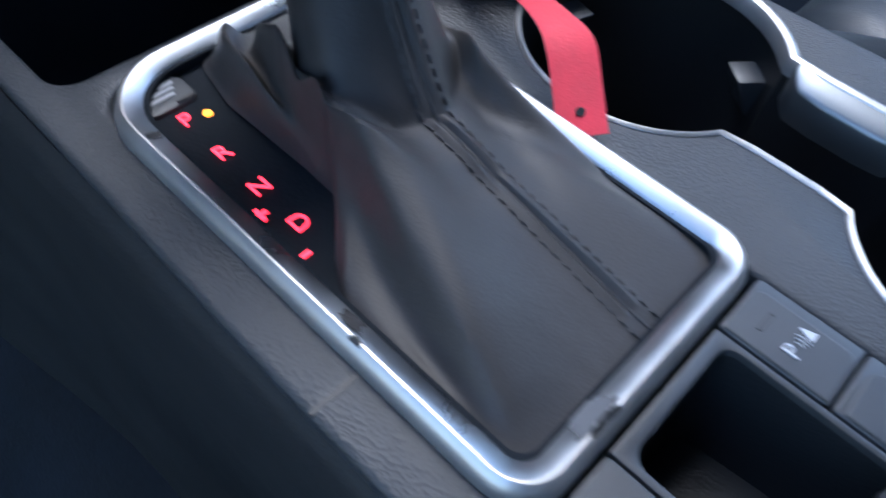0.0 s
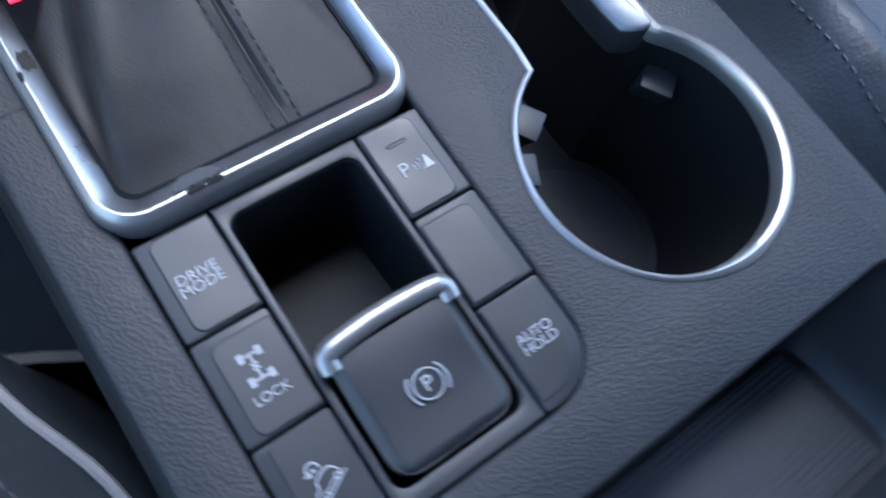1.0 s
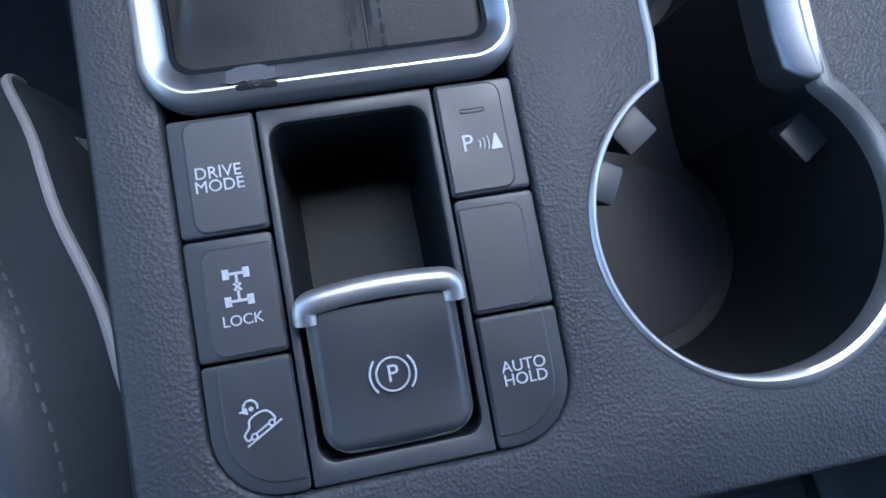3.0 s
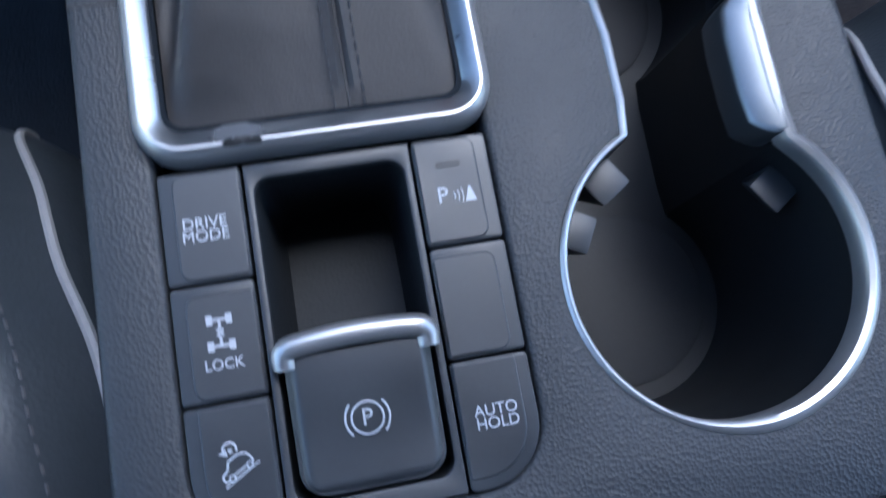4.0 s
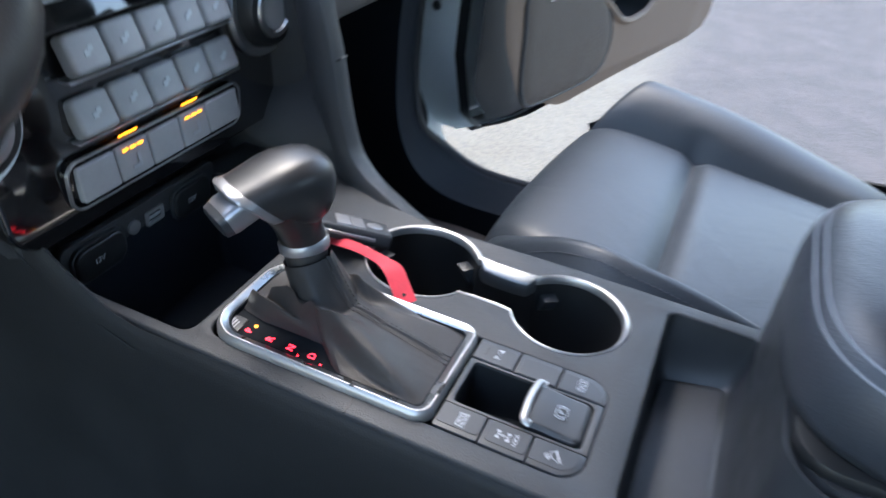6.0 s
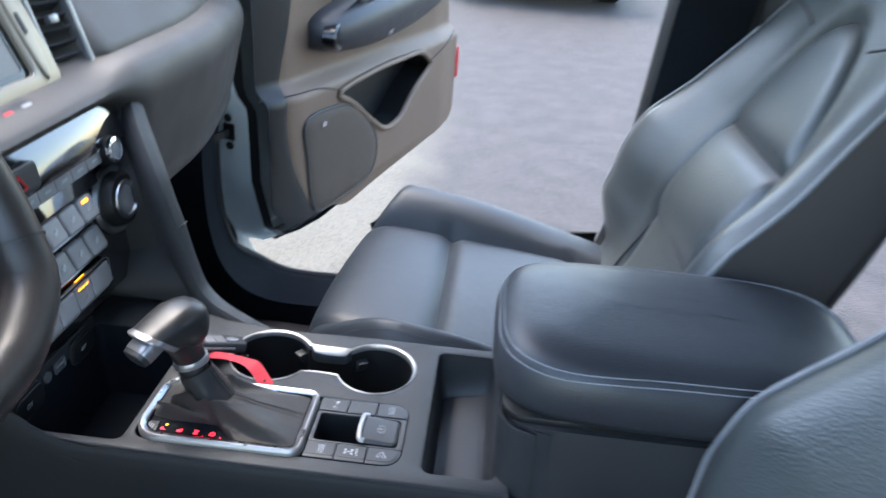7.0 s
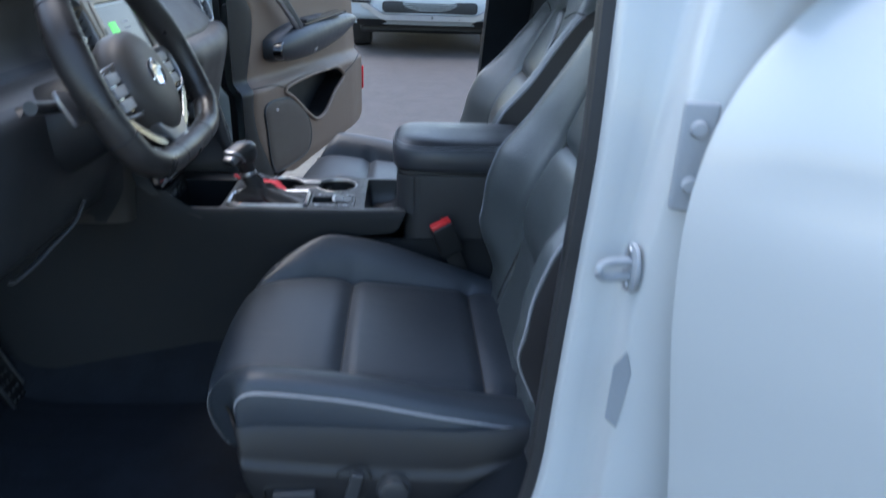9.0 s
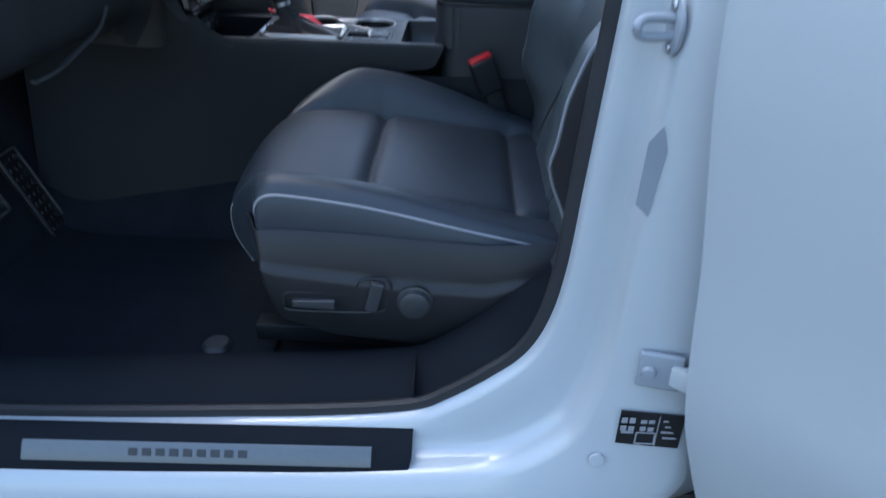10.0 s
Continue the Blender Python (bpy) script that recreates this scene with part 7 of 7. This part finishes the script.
# ---- open passenger door ----
def passenger_door():
    do = thing("passenger_door", (1.25, 0.19, 0.42), "open passenger door with brown-grey trim, speaker, armrest and pocket", "car door")
    d = Vector((0.945, -0.327, 0)).normalized()
    n = Vector((-0.327, -0.945, 0)).normalized()
    A = Vector((0.93, 0.30, 0))

    def at(s, z, out=0.0):
        return A + d * s + n * out + Vector((0, 0, z))

    def bottom(s):
        return 0.440 + 0.055 * max(0, (s + 0.02) / 0.73) + 0.05 * ease(-0.06, -0.16, s)

    def relief(s, z):
        """How far the trim stands out at a place."""
        o = 0.0
        o += 0.028 * ease(0.775, 0.735, z)
        o += -0.020 * ease(-0.05, -0.17, s) - 0.01 * ease(0.6, 0.73, s)
        o += -0.035 * ease(1.02, 1.12, z) - 0.012 * ease(0.50, 0.44, z)
        return o

    pocket = [(0.075, 0.722), (0.22, 0.738), (0.394, 0.740), (0.48, 0.735), (0.534, 0.695), (0.45, 0.650), (0.395, 0.610), (0.355, 0.588), (0.285, 0.585), (0.215, 0.625), (0.13, 0.685)]
    hole = [(p.x, p.y) for p in smooth([(a, b, 0) for a, b in pocket], 5, True)]
    out = [(-0.176, 0.600), (-0.146, 0.490), (-0.104, 0.453), (0.02, 0.445), (0.31, 0.471), (0.63, 0.498), (0.705, 0.510), (0.728, 0.60), (0.735, 0.70), (0.720, 0.87), (0.700, 0.99), (0.695, 1.118), (0.30, 1.125), (-0.178, 1.125)]
    dense = []
    for a, b in zip(out, out[1:] + out[:1]):
        m = max(1, int(math.dist(a, b) / 0.02))
        dense += [(mix(a[0], b[0], i / m), mix(a[1], b[1], i / m)) for i in range(m)]

    # trim as a grid, cut open over the pocket
    def pad_edge(z):
        pts = [(0.40, 0.100), (0.44, 0.050), (0.48, -0.018), (0.52, -0.052), (0.60, -0.090), (0.70, -0.104), (0.80, -0.084), (0.90, -0.056), (0.96, -0.050), (1.00, -0.075), (1.06, -0.110), (1.13, -0.125), (1.20, -0.130)]
        for i in range(1, len(pts) - 2):
            if z <= pts[i + 1][0]:
                t = max(0.0, (z - pts[i][0]) / (pts[i + 1][0] - pts[i][0]))
                o, q, r, e = (pts[k][1] for k in (i - 1, i, i + 1, i + 2))
                return 0.5 * (2 * q + (r - o) * t + (2 * o - 5 * q + 4 * r - e) * t * t + (3 * q - o - 3 * r + e) * t ** 3)
        return -0.125

    def trim_grid(pad):
        bm = bmesh.new()
        ns, nz = (14, 84) if pad else (116, 84)
        g = {}

        def inside(s, z, poly):
            c = False
            for (x0, y0), (x1, y1) in zip(poly, poly[1:] + poly[:1]):
                if (y0 > z) != (y1 > z) and s < (x1 - x0) * (z - y0) / (y1 - y0) + x0:
                    c = not c
            return c
        for j in range(nz + 1):
            for i in range(ns + 1):
                u = i / ns
                z = mix(bottom(mix(-0.165, 0.735, u) if not pad else -0.12), 1.125, j / nz)
                s1 = 0.735 - 0.030 * ease(0.70, 1.0, z) - 0.03 * ease(0.53, 0.49, z)
                s0 = -0.150 + 0.05 * ease(0.54, 0.45, z)
                cut = max(s0 + 0.012, pad_edge(z))
                s = mix(s0, cut, u) if pad else mix(cut, s1, u)
                rise = 0.005 * math.sin(math.pi * min(1.0, 0.06 + u)) ** 0.5 if pad else -0.003 * ease(0.012, 0.0, s - cut)
                g[i, j] = (s, z, bm.verts.new(at(s, z, relief(s, z) + rise)))
        for i in range(ns):
            for j in range(nz):
                q = [g[i, j], g[i + 1, j], g[i + 1, j + 1], g[i, j + 1]]
                if pad or not inside(sum(k[0] for k in q) / 4, sum(k[1] for k in q) / 4, hole):
                    bm.faces.new([k[2] for k in q])
        return bm
    part("door_trim", trim_grid(False), DOORS, do, "brown-grey grained door trim", 50)
    part("front_pad", trim_grid(True), BLACK, do, "dark pad along the door's front edge", 50)
    # pocket: lip, wall and floor
    lip = [at(s, z, relief(s, z) + 0.001) for s, z in hole]
    part("pocket_lip", tube(lip, 0.0075, 8, True, up=tuple(n)), DOORS, do, "rounded pocket lip")
    deep = [at(s + 0.01, z - 0.004, relief(s, z) - 0.075) for s, z in hole]
    pw = loft([lip, [a.lerp(b, 0.5) for a, b in zip(lip, deep)], deep], True, False)
    pw.verts.ensure_lookup_table()
    k = len(lip)
    pw.faces.new([pw.verts[2 * k + i] for i in range(k)])
    part("pocket_liner", pw, BLACK, do, "dark door pocket")
    # speaker grille
    sp = [(-0.050, 0.690), (0.065, 0.694), (0.150, 0.672), (0.212, 0.622), (0.245, 0.555), (0.225, 0.500), (0.170, 0.478), (0.03, 0.470), (-0.010, 0.478), (-0.038, 0.520), (-0.050, 0.610)]
    ol = [(p.x, p.y) for p in smooth([(a, b, 0) for a, b in sp], 5, True)]
    part("speaker_rim", tube([at(s, z, relief(s, z) + 0.001) for s, z in ol], 0.004, 8, True, up=tuple(n)), PLAIN, do)
    c = (0.085, 0.575)
    rings = []
    for kk, o in ((1.0, 0.002), (0.95, 0.005), (0.8, 0.006), (0.6, 0.0065), (0.4, 0.007), (0.2, 0.007), (0.05, 0.007)):
        rings.append([at(c[0] + (s - c[0]) * kk, c[1] + (z - c[1]) * kk, relief(c[0] + (s - c[0]) * kk, c[1] + (z - c[1]) * kk) + o) for s, z in ol])
    grille = part("speaker_grille", loft(rings, True, True), SPEAKER, do, "fine mesh speaker grille", 60)
    part("speaker_badge", moved(box(-0.008, 0.008, -0.005, 0.005, -0.001, 0.0015), frame_at(at(0.005, 0.672, relief(0, 0.67) + 0.008), d, (0, 0, 1))), BRIGHT, grille, "small bright speaker badge")
    # armrest
    rings = []
    for i in range(49):
        u = i / 48
        q = 0.004 + 0.716 * u
        h = 0.060 * (math.sin(math.pi * min(1, 0.06 + 0.94 * u ** 0.75)) ** 0.55)
        w = 0.072 * (math.sin(math.pi * min(1, 0.10 + 0.90 * u ** 0.62)) ** 0.6)
        mid = 0.848 + 0.038 * u
        rings.append([at(q, mid + h * math.copysign(abs(math.sin(b)) ** 0.8, math.sin(b)), -0.012 + (w + 0.012) * max(0, math.cos(b)) ** 0.7) for b in [mix(-math.pi / 2, math.pi / 2, k / 16) for k in range(17)]])
    arm = part("armrest", loft(rings, True, True), PLAIN, do, "dark padded door armrest", 60)
    part("switch_plate", moved(box(-0.165, 0.165, -0.024, 0.024, -0.003, 0.004, 0.003, 2), frame_at(at(0.350, 0.917, 0.030), d + Vector((0, 0, 0.05)), n * -1 + Vector((0, 0, 0.02)))), GLOSS, arm, "gloss black switch plate")
    part("window_switch", moved(box(-0.022, 0.022, -0.012, 0.012, 0.003, 0.010, 0.003, 2), frame_at(at(0.235, 0.913, 0.034), d + Vector((0, 0, 0.05)), n * -1 + Vector((0, 0, 0.02)))), PLAIN, arm, "window switch")
    part("armrest_cup", moved(lathe([(0.0, 0.006), (0.030, 0.007), (0.034, 0.003), (0.034, -0.02), (0, -0.02)], (0, 0, 0), (0, 0, 1), 28), frame_at(at(0.040, 0.846, 0.046), d - n * 0.3, (0, 0, 1)) @ Matrix.Diagonal((1.25, 0.8, 1, 1))), GLOSS, arm, "gloss black cup at the armrest's end")
    # pull handle
    hp = [at(mix(0.0, 0.238, i / 12), mix(1.045, 0.832, i / 12), 0.030 + 0.016 * math.sin(math.pi * i / 12) + 0.030 * ease(8, 12, i)) for i in range(13)]
    ph = part("pull_handle", sweep(hp, [(-0.015, -0.010), (-0.018, 0.002), (-0.012, 0.008), (0.012, 0.008), (0.018, 0.002), (0.015, -0.010)], False, tuple(n)), SILVER, do, "slanted silver-edged pull handle")
    part("handle_face", sweep([p + n * 0.0065 for p in hp[1:-1]], [(-0.009, -0.002), (-0.009, 0.003), (0.009, 0.003), (0.009, -0.002)], False, tuple(n)), PLAIN, ph)
    part("handle_root", moved(box(-0.013, 0.013, -0.013, 0.013, -0.02, 0.024, 0.006, 3), frame_at(at(0.0, 1.046, 0.0), d, (0, 0, 1))), BLACK, ph)
    # opening lever in its dish
    dish = part("lever_dish", moved(plate([rrect(-0.065, 0.065, -0.026, 0.026, 0.010)], -0.002, 0.004, 0.002, 2), frame_at(at(0.120, 1.072, relief(0.12, 1.07) + 0.004), d, (0, -0.1, 1))), PLAIN, do)
    part("door_lever", moved(joined(box(0.020, 0.056, -0.020, 0.018, 0.002, 0.014, 0.004, 2), box(-0.030, 0.045, -0.020, -0.006, 0.003, 0.012, 0.004, 2)), frame_at(at(0.120, 1.072, relief(0.12, 1.07) + 0.004), d, (0, -0.1, 1))), CHROME, dish, "chrome door lever")
    # seams
    for pts, r in (([(-0.16, 0.750), (0.0, 0.745), (0.072, 0.728)], 0.0016), ([(0.54, 0.705), (0.63, 0.728), (0.73, 0.752)], 0.0016), ([(-0.165, 0.985), (-0.10, 1.000), (0.0, 1.018), (0.30, 1.045), (0.70, 1.080)], 0.0014)):
        sm2 = smooth([(a, b, 0) for a, b in pts], 10)
        part("trim_seam", tube([at(p.x, p.y, relief(p.x, p.y) + 0.0004) for p in sm2], r, 6, up=tuple(n)), BLACK, do)
    # outer skin, edges, seal, reflector
    def shell(u, v):
        s = mix(-0.20, 0.765, u)
        z = mix(bottom(s) - 0.045, 1.135, v)
        return at(s, z, -0.105 - 0.035 * math.sin(math.pi * v))
    part("outer_skin", sheet(shell, 20, 20), PAINT, do, "white outer skin", 60)
    rm = []
    for s, z in dense:
        e = Vector((s - 0.28, (z - 0.78))).normalized()
        rm.append((s, z, e))
    r0 = [at(s, z, relief(s, z) - 0.001) for s, z, e in rm]
    r1 = [at(s + 0.004 * e.x, z + 0.008 * e.y, relief(s, z) - 0.02) for s, z, e in rm]
    r2 = [at(s + 0.018 * e.x, z + (0.030 + 0.040 * ease(0.35, 0.70, s)) * e.y * (z < 0.6) + 0.03 * e.y * (0.6 <= z < 1.0), -0.040) for s, z, e in rm]
    r3 = [at(s + 0.022 * e.x, z + (0.038 + 0.040 * ease(0.35, 0.70, s)) * e.y * (z < 0.6) + 0.038 * e.y * (0.6 <= z < 1.0), -0.105) for s, z, e in rm]
    part("trim_edge", loft([r0, r1], True, False), BLACK, do)
    part("door_edge", loft([r1, r2, r3], True, False), JAMBLIT, do, "white door edge", 60)
    se = [at(s + 0.010 * e.x, z + 0.018 * e.y, -0.030) for s, z, e in rm if z < 1.10 and -0.10 < s < 0.3]
    part("door_seal", tube([p for p in se], 0.012, 10, up=tuple(n)), RUBBER, do, "thick black door seal")
    for z in (0.668, 0.722):
        part("edge_bolt", lathe([(0, 0), (0.008, 0), (0.007, 0.004), (0, 0.005)], at(-0.196, z, -0.044), tuple(-d), 12), BLACK, do, "dark bolt in the door's edge")
    part("strap_hole", moved(box(-0.012, 0.012, -0.016, 0.016, -0.001, 0.002, 0.001), frame_at(at(-0.196, 0.695, -0.044), n, (0, 0, 1))), BLACK, do)
    strap = [at(-0.185, 0.695, -0.044), at(-0.185, 0.695, -0.044) + Vector((-0.075, 0.035, -0.006))]
    part("check_strap", sweep(strap, [(-0.003, -0.007), (0.003, -0.007), (0.003, 0.007), (-0.003, 0.007)]), BLACK, do, "black door check strap")
    part("reflector", moved(box(-0.004, 0.004, -0.010, 0.010, -0.045, 0.045, 0.002), frame_at(at(0.7640, 0.655, 0.004), d, n) @ pose(0, 0, 0, 0, 0, 0)), REFLECT, do, "red reflector on the door edge")
    # window frame over the waist
    wf = smooth([at(-0.13, 1.125, -0.05), at(0.02, 1.24, -0.08), at(0.30, 1.40, -0.11), at(0.60, 1.42, -0.11), at(0.69, 1.125, -0.05)], 8)
    part("window_frame", tube(wf, 0.018, 8), BLACK, do)
    part("window", loft([[at(mix(-0.05, 0.68, i / 8), 1.12, -0.055) for i in range(9)], [at(mix(0.05, 0.67, i / 8), 1.38 - 0.20 * (1 - ease(0, 0.4, i / 8)), -0.105) for i in range(9)]], False, False), GLASSY, do, "side window")
    return do


SPEAKER = material("speaker_mesh", (0.085, 0.064, 0.050), 0.6, grain=0.9, size=0.0022, cells=True, vary=0.08)
passenger_door()


# ---- outside ----
def ground():
    def f(u, v):
        k = lambda t: math.copysign(abs(2 * t - 1) ** 4, 2 * t - 1) * 900
        return (k(u), k(v), 0.0)
    solid("ground", sheet(f, 40, 40), ASPHALT, "grey asphalt car park", "ground", "structure")


def parked_suv():
    sv = thing("parked_suv", (7.9, -0.42, 0.0), "white parked sport utility car seen from the front", "car")
    cy, x0 = -0.42, 7.0
    W = 0.93

    def front(u, v):
        y = mix(-1, 1, u)
        z = mix(0.33, 1.02, v)
        bow = 0.16 * abs(y) ** 2.6
        lean = 0.10 * ease(0.5, 1.0, v) - 0.05 * math.sin(math.pi * min(1, v * 1.6)) + 0.06 * ease(0.15, 0, v)
        return (x0 + bow + lean, cy + y * W, z)
    part("bumper", sheet(front, 40, 30, 0.02), PAINT, sv, "white front bumper", 60)
    def panel(y0, y1, z0, z1, out, m, nm, lab="", r=0.03, lean=0.0):
        bm = plate([rrect(y0, y1, z0, z1, r)], 0, 0.03, 0.008, 1)
        for v in bm.verts:
            y, z, o = v.co
            k = (y - cy) / W
            xx = x0 + 0.16 * abs(k) ** 2.6 - 0.025 - 0.05 * math.sin(math.pi * min(1, (z - 0.27) / 0.75 * 1.6)) - out - o * 0.6 + 0.06 * ease(0.15, 0, (z - 0.27) / 0.75)
            v.co = (xx, y, z)
        return part(nm, bm, m, sv, lab, 50)
    panel(cy - 0.52, cy + 0.52, 0.455, 0.575, 0.004, BLACK, "lower_grille", "black lower grille", 0.04)
    for i in range(5):
        panel(cy - 0.50, cy + 0.50, 0.470 + 0.02 * i, 0.476 + 0.02 * i, 0.016, PLAIN, "grille_bar", "", 0.002)
    panel(cy - 0.40, cy + 0.40, 0.725, 0.815, 0.004, BLACK, "upper_grille", "black upper grille", 0.03)
    for i in range(3):
        panel(cy - 0.38, cy + 0.38, 0.740 + 0.024 * i, 0.747 + 0.024 * i, 0.016, SILVER, "grille_bar", "", 0.002)
    skid = smooth([(x0 + 0.02 + 0.16 * abs(k) ** 2.6 - 0.075, cy + k * W, 0.405 + 0.13 * ease(0.52, 0.80, abs(k))) for k in [mix(-0.80, 0.80, i / 18) for i in range(19)]], 3)
    part("skid_plate", sweep(skid, [(-0.03, -0.030), (-0.03, 0.025), (-0.01, 0.036), (0.03, 0.028), (0.035, -0.025), (0.01, -0.038)]), SILVER, sv, "silver skid bar curving up at its ends")
    panel(cy - 0.80, cy + 0.80, 0.300, 0.375, 0.004, BLACK, "lower_lip", "black lower lip", 0.02)
    part("underbody", box(x0 + 0.25, x0 + 4.3, cy - 0.78, cy + 0.78, 0.21, 0.34, 0.03, 1), BLACK, sv, "dark underbody")
    for s in (-1, 1):
        panel(cy + s * 0.76 - 0.12, cy + s * 0.76 + 0.12, 0.545, 0.655, 0.006, BLACK, "fog_lamp_surround", "black slotted fog lamp surround", 0.03)
        for k in range(2):
            panel(cy + s * 0.76 - 0.12, cy + s * 0.76 + 0.10, 0.572 + 0.036 * k, 0.590 + 0.036 * k, 0.020, PAINT, "fog_slat", "white slat across the surround", 0.006)
        panel(cy + s * 0.68 - 0.17, cy + s * 0.68 + 0.17, 0.84, 0.95, 0.004, LAMP, "headlight", "clear headlight", 0.04)
        panel(cy + s * 0.70 - 0.05, cy + s * 0.70 + 0.05, 0.740, 0.800, 0.010, LAMP, "fog_lamp", "round clear lamp", 0.028)
        # wheels
        wx, wy, wr = x0 + 0.86, cy + s * 0.78, 0.345
        ty = part("wheel", lathe([(0.19, -0.11), (0.30, -0.115), (0.338, -0.10), (wr, -0.07), (wr, 0.07), (0.338, 0.10), (0.30, 0.115), (0.19, 0.11)], (wx, wy, wr), (0, 1, 0), 40), TYRE, sv, "black tyre")
        part("rim", lathe([(0, -0.02), (0.20, -0.03), (0.205, 0.09), (0.19, 0.10), (0.05, 0.07), (0, 0.07)], (wx, wy, wr), (0, s, 0), 28), SILVER, ty, "silver wheel rim")
    # bonnet, screen and cabin
    hood = sheet(lambda u, v: (x0 + 0.10 + 0.16 * abs(2 * u - 1) ** 2.6 * (1 - v) + 1.05 * v, cy + (2 * u - 1) * mix(0.90, 0.84, v), 1.02 + 0.13 * v - 0.03 * (2 * u - 1) ** 2), 20, 12, 0.02)
    part("bonnet", hood, PAINT, sv, "white bonnet", 60)
    part("windscreen", sheet(lambda u, v: (x0 + 1.12 + 0.75 * v, cy + (2 * u - 1) * mix(0.80, 0.62, v), 1.14 + 0.46 * v), 10, 8, 0.01), GLASSY, sv, "dark windscreen")
    side = []
    for x, zb, zt, w in ((x0 + 0.14, 0.32, 1.00, 0.86), (x0 + 0.45, 0.30, 1.06, 0.92), (x0 + 1.15, 0.30, 1.15, 0.93), (x0 + 1.9, 0.30, 1.60, 0.90), (x0 + 3.2, 0.30, 1.66, 0.90), (x0 + 4.3, 0.35, 1.60, 0.86), (x0 + 4.5, 0.45, 1.10, 0.84)):
        side.append([(x, cy - w, zb), (x, cy + w, zb), (x, cy + w * 0.98, 1.0 if zt > 1.0 else zt), (x, cy + w * 0.74, zt), (x, cy - w * 0.74, zt), (x, cy - w * 0.98, 1.0 if zt > 1.0 else zt)])
    part("body", loft(side), PAINT, sv, "white body", 40)
    return sv


def dark_car():
    """A dark car parked further back."""
    dc = thing("dark_car", (6.5, -4.6, 0.0), "dark parked car with a slatted grille", "car")
    x0, cy = 5.6, -4.55
    side = []
    for x, zb, zt, w in ((x0, 0.30, 0.95, 0.80), (x0 + 0.12, 0.26, 1.02, 0.88), (x0 + 1.1, 0.26, 1.12, 0.90), (x0 + 1.9, 0.28, 1.55, 0.86), (x0 + 3.6, 0.30, 1.55, 0.86), (x0 + 4.2, 0.40, 1.10, 0.82)):
        side.append([(x, cy - w, zb), (x, cy + w, zb), (x, cy + w * 0.97, 0.9), (x, cy + w * 0.76, zt), (x, cy - w * 0.76, zt), (x, cy - w * 0.97, 0.9)])
    part("body", loft(side), GLOSS, dc, "dark car body", 40)
    for i in range(4):
        part("grille_slat", box(x0 - 0.02, x0 + 0.01, cy - 0.70, cy + 0.70, 0.62 + 0.085 * i, 0.64 + 0.085 * i, 0.004), SILVER, dc)
    for s in (-1, 1):
        part("wheel", lathe([(0.0, -0.11), (0.30, -0.115), (0.33, -0.08), (0.33, 0.08), (0.30, 0.115), (0.0, 0.11)], (x0 + 0.85, cy + s * 0.80, 0.33), (0, 1, 0), 32), TYRE, dc)


ground()
parked_suv()
dark_car()
